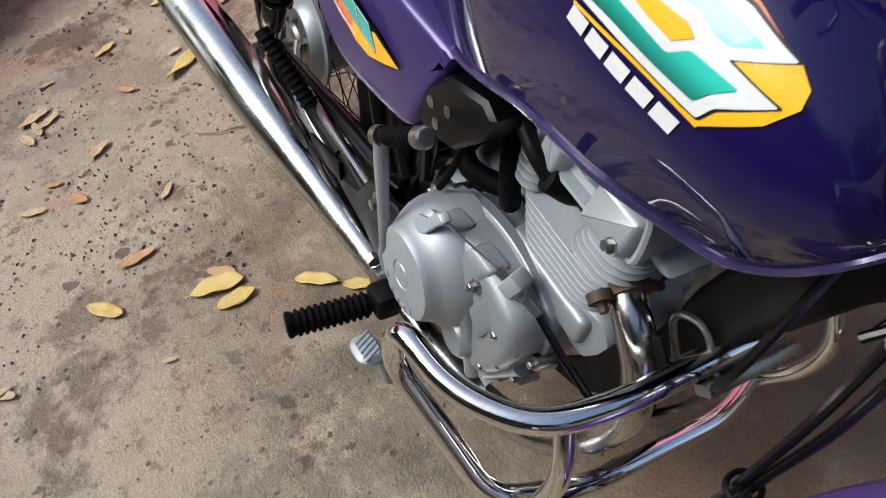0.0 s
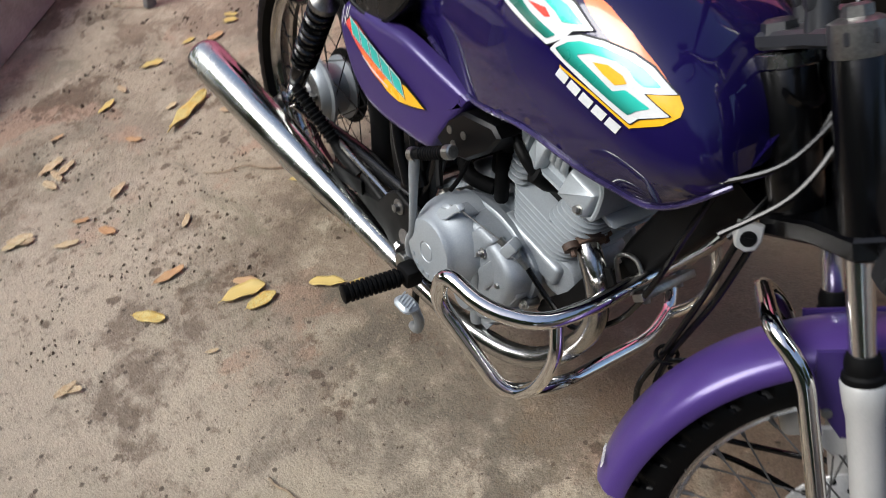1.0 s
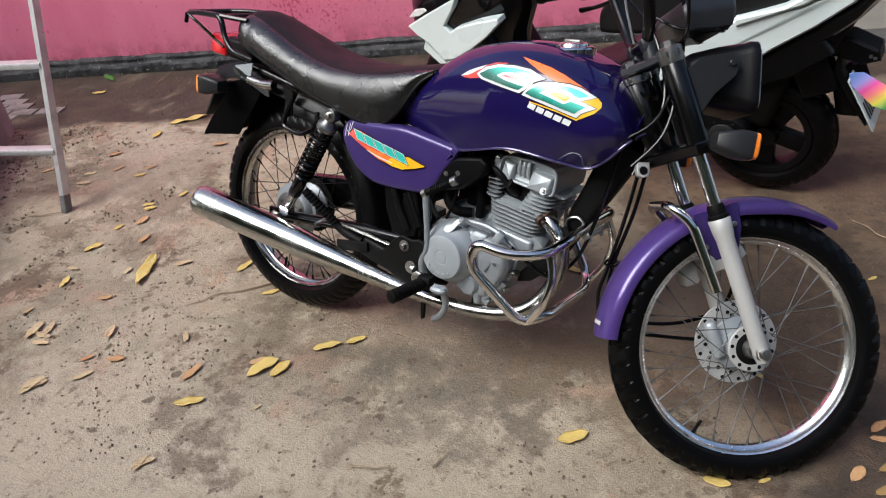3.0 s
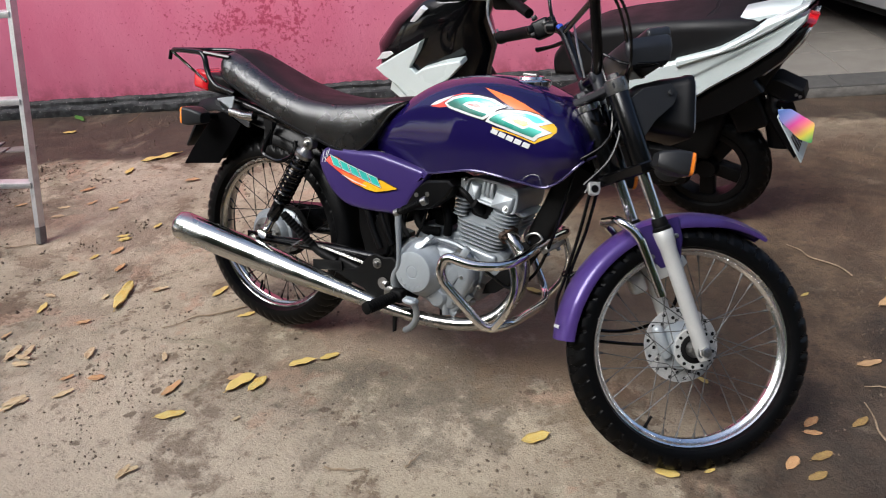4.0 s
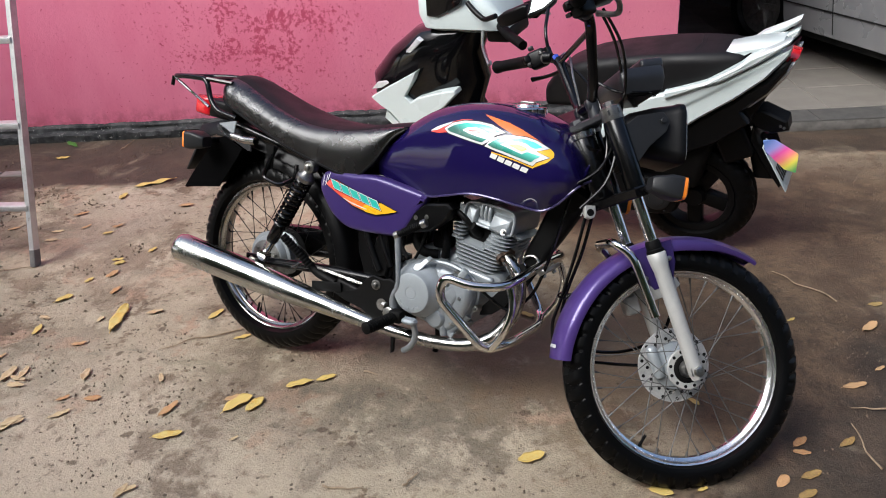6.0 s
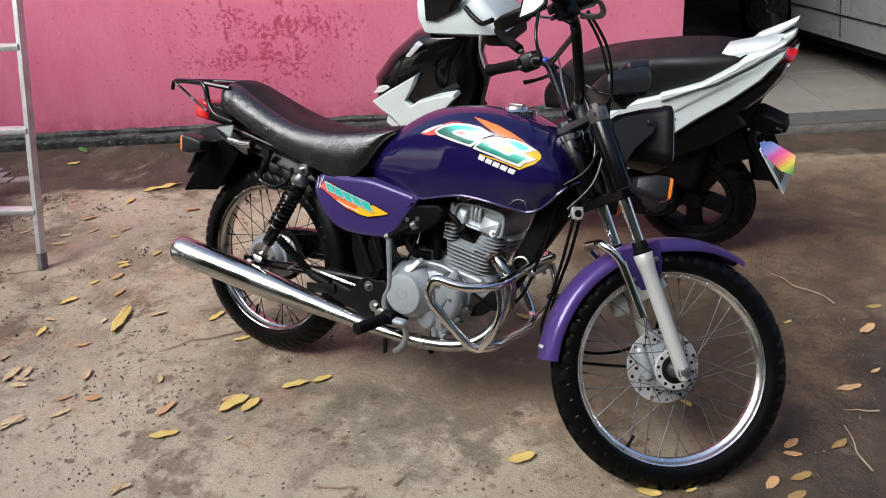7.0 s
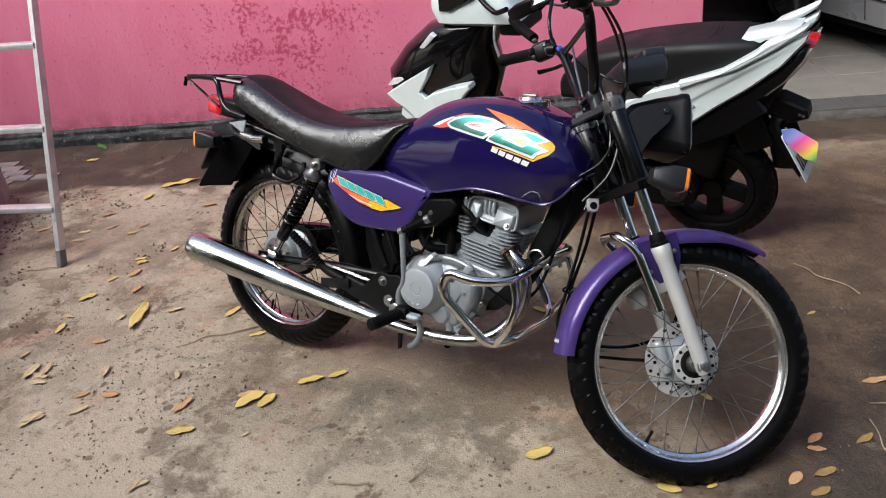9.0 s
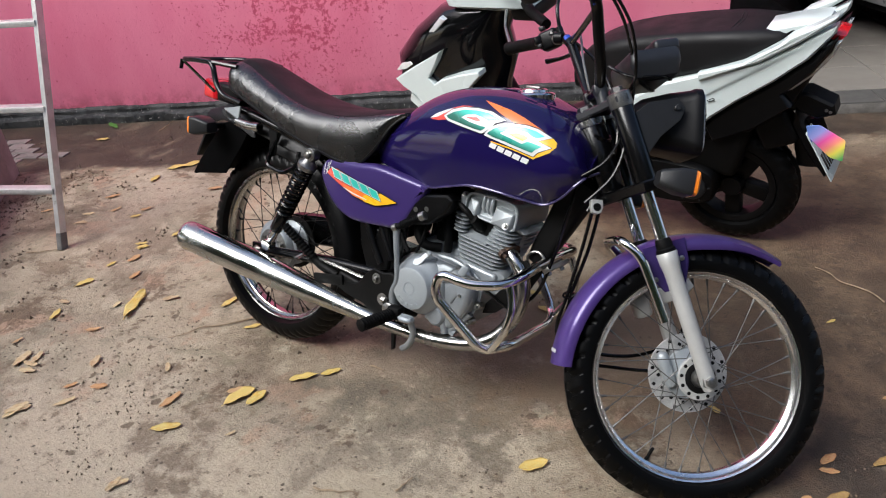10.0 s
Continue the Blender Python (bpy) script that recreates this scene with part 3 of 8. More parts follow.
def build_block():
    """A low concrete kerb wall that ends beside the ladder."""
    a, b = Vector((-3.90, 0.55)), Vector((-2.55, -0.69))
    d = (b - a).normalized()
    side = Vector((d.y, -d.x))
    bm = B()
    rings = []
    for i in range(26):
        s = (b - a).length * i / 25
        o = a + d * s
        j = 0.006 * noise.noise((s * 6, 0, 0))
        prof = [(0.0, 0), (0.012 + j, 0.26), (0.03, 0.295), (0.06, 0.302), (1.2, 0.30), (1.2, 0)]
        rings.append([Vector((*(o + side * u), z)) for u, z in prof])
    rings_mesh(bm, rings)
    setting("kerb_wall", bm, CONCRETE, "low grey concrete bed wall beside the ladder", "low wall")


def build_bounds():
    """Plain unseen walls added behind the camera to close the yard and shape reflections."""
    for name, size, m in (("wall_south", (11.0, 0.15, 2.3), pose(-1.0, -4.9, 1.15)), ("wall_east", (0.15, 9.0, 2.0), pose(5.4, -0.4, 1.0))):
        bm = B()
        box(bm, size, m, 0.01)
        setting(name, bm, GREEN_REFLECTED if name == "wall_south" else CONCRETE, "plain unseen yard wall added to close the place", "wall")


build_ground()
build_bounds()
build_house()
build_block()

# ---- motorcycle ----
CG = thing("motorcycle", "purple motorcycle leaning on its side stand on the concrete", "motorcycle", BIKE)
RAKE = radians(26.3)
UP = Vector((-math.sin(RAKE), 0, math.cos(RAKE)))
FW = Vector((math.cos(RAKE), 0, math.sin(RAKE)))
HUB = Vector((1.333, 0, 0.274))
PIVOT = HUB - 0.03 * FW
STEER = Matrix.Translation(PIVOT) @ Matrix.Rotation(radians(39), 4, UP) @ Matrix.Translation(-PIVOT)


def fk(f, y, s):
    """A point of the fork: f ahead of the axle line, y to the left, s up the legs."""
    return HUB + f * FW + Vector((0, y, 0)) + s * UP


def tyre_mesh(ro, rc, lip, half, pitch, seg=480, groove=0.0085):
    """A tyre about the y axis with cut tread."""
    prof = []
    for i in range(25):
        a = radians(-128 + 256 * i / 24)
        prof.append((rc * 1.03 * math.sin(a), (ro - rc) + rc * math.cos(a)))
    prof = [(-half * 0.72, lip)] + [p for p in prof if p[1] > lip + 0.004] + [(half * 0.72, lip)]
    bm = B()
    rings = []
    for s in range(seg):
        th = 2 * math.pi * s / seg
        ring = []
        for j, (y, r) in enumerate(prof):
            depth = 0.0
            if r > ro - rc * 0.86 and abs(y) > 0.005:
                wave = 0.006 * (1 if int(th * ro / pitch * 2) % 2 else -1)
                ph = (th * ro + abs(y) * 0.9 + (pitch / 2 if y > 0 else 0)) % pitch
                if ph < pitch * 0.30 and abs(y) > 0.012:
                    depth = groove
                if 0.008 < abs(y + wave * 0.3) < 0.0145:
                    depth = groove
            ring.append(Vector(((r - depth) * math.cos(th), y, (r - depth) * math.sin(th))))
        rings.append(ring)
    rings_mesh(bm, rings, closed=False, caps=False, loop=True)
    return bm


def rim_mesh(r, half):
    bm = B()
    prof = [(-half, r), (-half - 0.0025, r - 0.003), (-half - 0.0005, r - 0.007), (-half * 0.80, r - 0.009), (-half * 0.55, r - 0.013), (-half * 0.40, r - 0.019), (0, r - 0.021),
            (half * 0.40, r - 0.019), (half * 0.55, r - 0.013), (half * 0.80, r - 0.009), (half + 0.0005, r - 0.007), (half + 0.0025, r - 0.003), (half, r), (half - 0.003, r - 0.002),
            (half * 0.5, r - 0.008), (-half * 0.5, r - 0.008), (-half + 0.003, r - 0.002)]
    lathe(bm, prof, (0, 0, 0), (0, 1, 0), 96, loop=True)
    return bm


def spoke_pair(r_hub, y_hub, r_rim, lean):
    """One spoke with its nipple, from a hub flange to the rim."""
    a = Vector((r_hub * math.cos(lean), y_hub, r_hub * math.sin(lean)))
    b = Vector((r_rim, y_hub * 0.18, 0))
    bm = B()
    tube(bm, [a, b], 0.0013, 6)
    d = (b - a).normalized()
    tube(bm, [b - d * 0.016, b - d * 0.004, b + d * 0.003], [0.0026, 0.0034, 0.0040], 6)
    me = bpy.data.meshes.new("spoke")
    bmesh.ops.recalc_face_normals(bm, faces=bm.faces)
    bm.to_mesh(me)
    bm.free()
    return me


def build_wheel(name, m, ro, rc, rim_r, half, hub_fn, r_l, y_l, r_r, y_r, spoke_mat, rim_mat, label, pitch, groove):
    rim = part(name, rim_mesh(rim_r, half), rim_mat, CG, label, m)
    part("tyre", tyre_mesh(ro, rc, rim_r - 0.004, half, pitch, 480, groove), TYRE, rim, "black road tyre with blocky tread")
    hub_fn(rim)
    for y, rh in ((y_r, r_r), (y_l, r_l)):
        for lean in (radians(62), radians(-62)):
            me = spoke_pair(rh, y, rim_r - 0.018, lean)
            me.materials.append(spoke_mat)
            for i in range(9):
                off = i * 40 + (20 if lean < 0 else 0) + (10 if y > 0 else 0)
                link("spoke", me, rim, "", pose(0, 0, 0, 0, off, 0))
    bm = B()
    tube(bm, [((rim_r - 0.020) * math.cos(a), 0, (rim_r - 0.020) * math.sin(a)) for a in (radians(-112),)] + [((rim_r - 0.052) * math.cos(radians(-112)), -0.006, (rim_r - 0.052) * math.sin(radians(-112)))], 0.004, 8)
    part("valve", bm, RUBBER, rim, "black rubber valve")
    return rim


def rear_hub(rim):
    bm = B()
    lathe(bm, [(-0.055, 0.012), (-0.055, 0.060), (-0.050, 0.066), (-0.036, 0.072), (-0.034, 0.084), (-0.028, 0.084), (-0.024, 0.064), (0.020, 0.055), (0.028, 0.072), (0.034, 0.072), (0.045, 0.05), (0.06, 0.02)], (0, 0, 0), (0, 1, 0), 48)
    hub = part("drum_hub", bm, ALU, rim, "dull silver drum hub")
    bm = B()
    lathe(bm, [(-0.066, 0.018), (-0.066, 0.030), (-0.060, 0.034), (-0.0555, 0.058), (-0.053, 0.058)], (0, 0, 0), (0, 1, 0), 40)
    for a in range(6):
        t = radians(a * 60 + 20)
        bolt(bm, (0.045 * math.cos(t), -0.060, 0.045 * math.sin(t)), (0, -1, 0), 0.004)
    plate = part("brake_plate", bm, DULL, rim, "cast brake plate")
    bm = B()
    tube(bm, spread([(0.028, -0.064, 0.012), (0.050, -0.076, 0.004), (0.072, -0.080, -0.004)], 5), [0.009, 0.007, 0.006], 10)
    part("brake_arm", bm, STEEL, plate, "brake arm on the hub")
    bm = B()
    lathe(bm, [(0.04, 0.07), (0.042, 0.085), (0.047, 0.085), (0.049, 0.07)], (0, 0, 0), (0, 1, 0), 60)
    part("sprocket", bm, BLACK_DULL, rim)
    bm = B()
    tube(bm, [(0, -0.125, 0), (0, 0.12, 0)], 0.008, 10)
    bolt(bm, (0, -0.122, 0), (0, -1, 0), 0.013, 0.012)
    bolt(bm, (0, 0.118, 0), (0, 1, 0), 0.013, 0.012)
    part("axle", bm, STEEL, rim, "zinc axle with nuts")


def disc_mesh(r0, r1, y, thick):
    """The flat ring of a brake disc."""
    bm = B()
    lathe(bm, [(y - thick / 2, r0), (y - thick / 2, r1 - 0.001), (y - thick / 2 + 0.001, r1), (y + thick / 2 - 0.001, r1), (y + thick / 2, r1 - 0.001), (y + thick / 2, r0)], (0, 0, 0), (0, 1, 0), 64, loop=True)
    return bm


def front_hub(rim):
    bm = B()
    lathe(bm, [(-0.040, 0.010), (-0.040, 0.026), (-0.036, 0.030), (-0.034, 0.050), (-0.029, 0.050), (-0.026, 0.036), (0.020, 0.034), (0.026, 0.060), (0.033, 0.062), (0.036, 0.040), (0.044, 0.012)], (0, 0, 0), (0, 1, 0), 48)
    part("hub", bm, ALU_LIGHT, rim, "cast aluminium hub")
    bm = disc_mesh(0.052, 0.095, 0.044, 0.0045)
    disc = part("brake_disc", bm, DISC, rim, "drilled silver brake disc")
    bm = B()
    for k, (r, n, a0) in enumerate(((0.086, 14, 0), (0.071, 14, 12), (0.062, 7, 5))):
        for i in range(n):
            t = radians(a0 + 360 * i / n)
            lathe(bm, [(0.0405, 0.0046), (0.0412, 0.0046), (0.0412, 0.001)], (r * math.cos(t), 0, r * math.sin(t)), (0, 1, 0), 8)
    part("drill_hole", bm, BLACK_DULL, disc, "dark drilled holes")
    bm = B()
    lathe(bm, [(-0.044, 0.036), (-0.044, 0.050), (-0.041, 0.052), (-0.038, 0.050), (-0.038, 0.036)], (0, 0, 0), (0, 1, 0), 48, loop=True)
    ring = part("flange_ring", bm, SLIDER, rim, "silver hub flange ring")
    hole = None
    for i in range(12):
        t = radians(i * 30)
        if hole is None:
            bm = B()
            lathe(bm, [(-0.0450, 0.0042), (-0.0440, 0.0044)], (0, 0, 0), (0, 1, 0), 8)
            hole = part("flange_hole", bm, BLACK_DULL, ring, m=pose(0.044 * math.cos(t), 0, 0.044 * math.sin(t)))
        else:
            link("flange_hole", hole.data, ring, "", pose(0.044 * math.cos(t), 0, 0.044 * math.sin(t)))
    # black ring stands for the shade in the hub gap
    bm = B()
    lathe(bm, [(-0.0405, 0.012), (-0.0425, 0.020), (-0.0425, 0.033), (-0.0405, 0.036)], (0, 0, 0), (0, 1, 0), 40)
    part("axle_gap_shade", bm, BLACK_DULL, rim, "black ring painted as shade in the gap round the axle")
    bm = B()
    tube(bm, [(0, -0.108, 0), (0, 0.108, 0)], 0.0075, 12)
    lathe(bm, [(-0.066, 0.017), (-0.052, 0.020), (-0.046, 0.022), (-0.042, 0.022)], (0, 0, 0), (0, 1, 0), 24)
    part("axle", bm, DULL, rim, "axle and dust cover")


build_wheel("rear_wheel", pose(0, 0, 0.320), 0.313, 0.047, 0.247, 0.027, rear_hub, 0.068, 0.031, 0.070, -0.031, BLACK_DULL, CHROME_OLD, "laced rear wheel with a dulled chrome rim", 0.036, 0.0055)
build_wheel("front_wheel", STEER @ Matrix.Translation(HUB), 0.304, 0.039, 0.245, 0.022, front_hub, 0.055, 0.030, 0.046, -0.031, SPOKE, CHROME_RIM, "laced front wheel with a bright chrome rim, steered away", 0.044, 0.0095)


# tank ------------------------------------------------------------------
T_TOP = curve1([(0.44, 0.742), (0.50, 0.787), (0.55, 0.823), (0.60, 0.850), (0.68, 0.874), (0.76, 0.882), (0.85, 0.876), (0.92, 0.858), (0.975, 0.830), (1.01, 0.796), (1.035, 0.757), (1.048, 0.722)])
T_BOT = curve1([(0.44, 0.655), (0.55, 0.636), (0.64, 0.624), (0.70, 0.637), (0.77, 0.652), (0.85, 0.649), (0.91, 0.638), (0.962, 0.632), (1.0, 0.655), (1.03, 0.686), (1.048, 0.706)])
T_WID = curve1([(0.44, 0.085), (0.50, 0.098), (0.56, 0.113), (0.64, 0.132), (0.72, 0.148), (0.80, 0.155), (0.88, 0.156), (0.94, 0.150), (0.98, 0.143), (1.01, 0.132), (1.035, 0.113), (1.048, 0.090)])
T_FOOT = curve1([(0.44, 0.90), (0.70, 0.90), (0.80, 0.90), (0.86, 0.87), (0.90, 0.80), (0.957, 0.69), (1.00, 0.72), (1.03, 0.85), (1.048, 0.95)])


def tank_half(x, n=26):
    """From the ridge down the side to the seam."""
    zt, zb, w = T_TOP(x), T_BOT(x), T_WID(x)
    zc = zb + 0.42 * (zt - zb)
    out = []
    for i in range(n):
        a = radians(90 - 90 * i / (n - 1))
        out.append((w * math.cos(a) ** 0.72, zc + (zt - zc) * math.sin(a) ** 0.78))
    for i in range(1, 12):
        s = i / 11
        out.append((w * (1 - (1 - T_FOOT(x)) * s ** 1.7), zc - (zc - zb) * s))
    return out


def tank_y(x, z):
    h = tank_half(x, 60)
    zs, ys = [p[1] for p in h][::-1], [p[0] for p in h][::-1]
    return float(np.interp(z, zs, ys))


def build_tank():
    xs = [0.44 + (1.048 - 0.44) * (0.5 - 0.5 * math.cos(math.pi * i / 46)) * 0.35 + (1.048 - 0.44) * i / 46 * 0.65 for i in range(47)]
    bm = B()
    rings = []
    for x in xs:
        h = tank_half(x)
        low = [(p, z) for p, z in ((h[-1][0] - 0.012, h[-1][1] + 0.004), (0.03, h[-1][1] + 0.05))]
        half = h + low
        rings.append([Vector((x, -p, z)) for p, z in half] + [Vector((x, p, z)) for p, z in reversed(half)])
    rings_mesh(bm, rings)
    tank = part("fuel_tank", bm, PURPLE, CG, "deep purple lacquered fuel tank with sports decals", sharp=60)
    bm = B()
    for s in (-1, 1):
        tube(bm, [(x, s * (tank_half(x)[-1][0] + 0.001), T_BOT(x) - 0.001) for x in xs[4:]], 0.0036, 8)
    tube(bm, spread([(1.046, -0.07, 0.706), (1.056, -0.03, 0.712), (1.057, 0.0, 0.714), (1.056, 0.03, 0.712), (1.046, 0.07, 0.706)], 5), 0.0036, 8)
    part("seam", bm, SEAM, tank, "rolled tank seam")
    bm = B()
    lathe(bm, [(-0.022, 0.051), (-0.006, 0.053), (-0.002, 0.050), (0.000, 0.043), (0.000, 0.036), (0.006, 0.034), (0.009, 0.028), (0.009, 0.001)], (0.850, 0, 0.878), (-0.08, 0, 1), 40)
    cap = part("filler_cap", bm, CHROME, tank, "chrome locking filler cap")
    bm = B()
    box(bm, (0.040, 0.018, 0.008), pose(0.850, 0, 0.889), 0.003, 2)
    part("key_cover", bm, DULL, cap)
    for a in range(6):
        t = radians(a * 60)
        bm = B()
        lathe(bm, [(0, 0.0028), (0.003, 0.0028)], (0.850 + 0.0425 * math.cos(t), 0.0425 * math.sin(t), 0.878), (-0.08, 0, 1), 8)
        part("cap_screw", bm, STEEL, cap)
    return tank


TANK = build_tank()


def decal(name, poly, mat, parent, height, surf, label="", smooth=0, step=0.007):
    """A thin print that lies on a curved side (surf gives the side's y at x, z)."""
    if smooth:
        poly = [(p.x, p.y) for p in spread([(u, v, 0) for u, v in poly], smooth, closed=True)]
    bm = B()
    f = bm.faces.new([bm.verts.new((u, 0, v)) for u, v in poly])
    f.normal_update()
    bmesh.ops.triangulate(bm, faces=[f])
    for _ in range(5):
        long = [e for e in bm.edges if e.calc_length() > step]
        if not long:
            break
        bmesh.ops.subdivide_edges(bm, edges=long, cuts=1)
        bmesh.ops.triangulate(bm, faces=[q for q in bm.faces if len(q.verts) > 3])
    for v in bm.verts:
        v.co.y = -(surf(v.co.x, v.co.z) + height)
    top = bm.faces[:]
    return part(name, bm, mat, parent, label, sharp=180)


def letter_bars(name, a, b, tall, count, mat, parent, height, surf, slant=0.0, gap=0.25):
    """Plain blocks in place of lettering along a line from a to b."""
    a, b = Vector(a), Vector(b)
    d = (b - a) / count
    up = Vector((-d.y, d.x)).normalized() * tall
    for i in range(count):
        p, q = a + d * i, a + d * (i + 1 - gap)
        sl = d.normalized() * slant
        decal(name, [tuple(p), tuple(q), tuple(q + up + sl), tuple(p + up + sl)], mat, parent, height, surf)


def stroke(path, widths):
    """The outline of a band along a line."""
    pts = [Vector((p.x, p.y)) for p in spread([(u, v, 0) for u, v in path], 5)]
    n = len(pts)
    left, right = [], []
    for i, p in enumerate(pts):
        d = (pts[min(i + 1, n - 1)] - pts[max(i - 1, 0)]).normalized()
        w = float(np.interp(i / (n - 1), np.linspace(0, 1, len(widths)), widths)) / 2
        q = Vector((-d.y, d.x)) * w
        left.append(p + q)
        right.append(p - q)
    return left, right


def band(name, path, widths, mat, parent, height, surf, label=""):
    left, right = stroke(path, widths)
    bm = B()
    rows = [[bm.verts.new((p.x, 0, p.y)) for p in (l, l.lerp(r, 0.5), r)] for l, r in zip(left, right)]
    for a, b in zip(rows, rows[1:]):
        for k in range(2):
            bm.faces.new((a[k], a[k + 1], b[k + 1], b[k]))
    for v in bm.verts:
        v.co.y = -(surf(v.co.x, v.co.z) + height)
    return part(name, bm, mat, parent, label, sharp=180)


def tank_decals():
    d = TANK

    def moved(poly, dx, dz):
        return [(u + dx, v + dz) for u, v in poly]
    loop_a = moved([(0.849, 0.822), (0.816, 0.832), (0.784, 0.835), (0.743, 0.833), (0.712, 0.825), (0.690, 0.813), (0.702, 0.807), (0.736, 0.802), (0.780, 0.794), (0.804, 0.791), (0.817, 0.800), (0.795, 0.803), (0.765, 0.808), (0.740, 0.815), (0.753, 0.823), (0.779, 0.826), (0.803, 0.821), (0.819, 0.815)], -0.001, -0.003)
    edge_a = moved([(0.864, 0.821), (0.822, 0.837), (0.781, 0.841), (0.737, 0.839), (0.703, 0.830), (0.680, 0.812), (0.697, 0.802), (0.737, 0.795), (0.807, 0.784), (0.832, 0.801), (0.838, 0.811)], -0.001, -0.003)
    loop_b = moved([(0.817, 0.779), (0.833, 0.792), (0.849, 0.799), (0.878, 0.803), (0.910, 0.802), (0.934, 0.797), (0.957, 0.787), (0.940, 0.782), (0.929, 0.785), (0.917, 0.792), (0.900, 0.795), (0.883, 0.794), (0.867, 0.792), (0.850, 0.784), (0.861, 0.781), (0.882, 0.775), (0.910, 0.766), (0.923, 0.773), (0.957, 0.765), (0.943, 0.757), (0.936, 0.749), (0.908, 0.756), (0.866, 0.767), (0.835, 0.773)], 0.004, 0.005)
    edge_b = moved([(0.808, 0.774), (0.815, 0.785), (0.829, 0.798), (0.845, 0.805), (0.876, 0.809), (0.912, 0.808), (0.938, 0.802), (0.974, 0.785), (0.944, 0.776), (0.979, 0.764), (0.949, 0.750), (0.941, 0.740), (0.904, 0.750), (0.862, 0.761)], 0.004, 0.005)
    decal("decal", [(0.634, 0.796), (0.658, 0.811), (0.690, 0.826), (0.728, 0.838), (0.760, 0.840), (0.706, 0.818), (0.690, 0.801), (0.662, 0.796)], PRINT_RED, d, 0.0008, tank_y, "red tail of the tank graphic")
    decal("decal", [(0.630, 0.798), (0.650, 0.811), (0.675, 0.821), (0.702, 0.830), (0.692, 0.822), (0.674, 0.813), (0.655, 0.803)], PRINT_WHITE, d, 0.0016, tank_y, "white flash at the tail of the graphic")
    decal("decal", [(0.785, 0.856), (0.825, 0.849), (0.862, 0.841), (0.900, 0.828), (0.945, 0.807), (0.972, 0.792), (0.925, 0.806), (0.885, 0.814), (0.849, 0.828)], PRINT_ORANGE, d, 0.0008, tank_y, "orange flash of the tank graphic")
    decal("decal", moved([(0.930, 0.775), (0.972, 0.787), (0.984, 0.776), (0.986, 0.767), (0.975, 0.754), (0.942, 0.737), (0.920, 0.747)], 0.004, 0.004), PRINT_YELLOW, d, 0.0016, tank_y, "yellow tip of the tank graphic")
    band("decal", moved([(0.829, 0.763), (0.891, 0.7515), (0.942, 0.737)], 0.004, 0.004), [0.0025, 0.003, 0.003], PRINT_YELLOW, d, 0.0016, tank_y)
    for loop, edge in ((loop_a, edge_a), (loop_b, edge_b)):
        for poly, mat, h, r, text in ((inset(edge, -0.0009), GREY_PLASTIC, 0.0024, 0.002, "thin dark edge of a teal letter shape"), (inset(edge, 0.0008), PRINT_WHITE, 0.0032, 0.002, "white edge of a teal letter shape"), (loop, TEAL, 0.0040, 0.003, "teal shape of the tank graphic")):
            poly = [(p.x, p.y) for p in fillet([(u, v, 0) for u, v in poly], r, 3, closed=True)]
            decal("decal", poly, mat, d, h, tank_y, text)
    decal("decal", moved([(0.752, 0.817), (0.786, 0.820), (0.799, 0.814), (0.790, 0.811)], -0.001, -0.003), PRINT_RED, d, 0.0040, tank_y)
    decal("decal", moved([(0.874, 0.785), (0.893, 0.789), (0.914, 0.785), (0.922, 0.779), (0.910, 0.773), (0.893, 0.778)], 0.004, 0.005), PRINT_YELLOW, d, 0.0040, tank_y)
    letter_bars("lettering_bar", (0.829, 0.7545), (0.934, 0.7255), 0.0120, 5, PRINT_WHITE, d, 0.0016, tank_y, 0.002, 0.18)


tank_decals()


# seat ------------------------------------------------------------------
S_LOW = curve1([(-0.175, 0.835), (-0.13, 0.800), (-0.09, 0.784), (0.022, 0.742), (0.148, 0.695), (0.257, 0.664), (0.34, 0.645), (0.40, 0.648), (0.44, 0.684), (0.50, 0.768), (0.53, 0.790)])
S_TOP = curve1([(-0.175, 0.870), (-0.15, 0.888), (-0.10, 0.884), (-0.042, 0.862), (0.076, 0.815), (0.183, 0.786), (0.282, 0.777), (0.40, 0.786), (0.48, 0.800), (0.53, 0.806)])
S_WID = curve1([(-0.175, 0.075), (-0.15, 0.100), (-0.10, 0.112), (0.0, 0.122), (0.12, 0.130), (0.28, 0.130), (0.40, 0.126), (0.48, 0.108), (0.53, 0.085)])


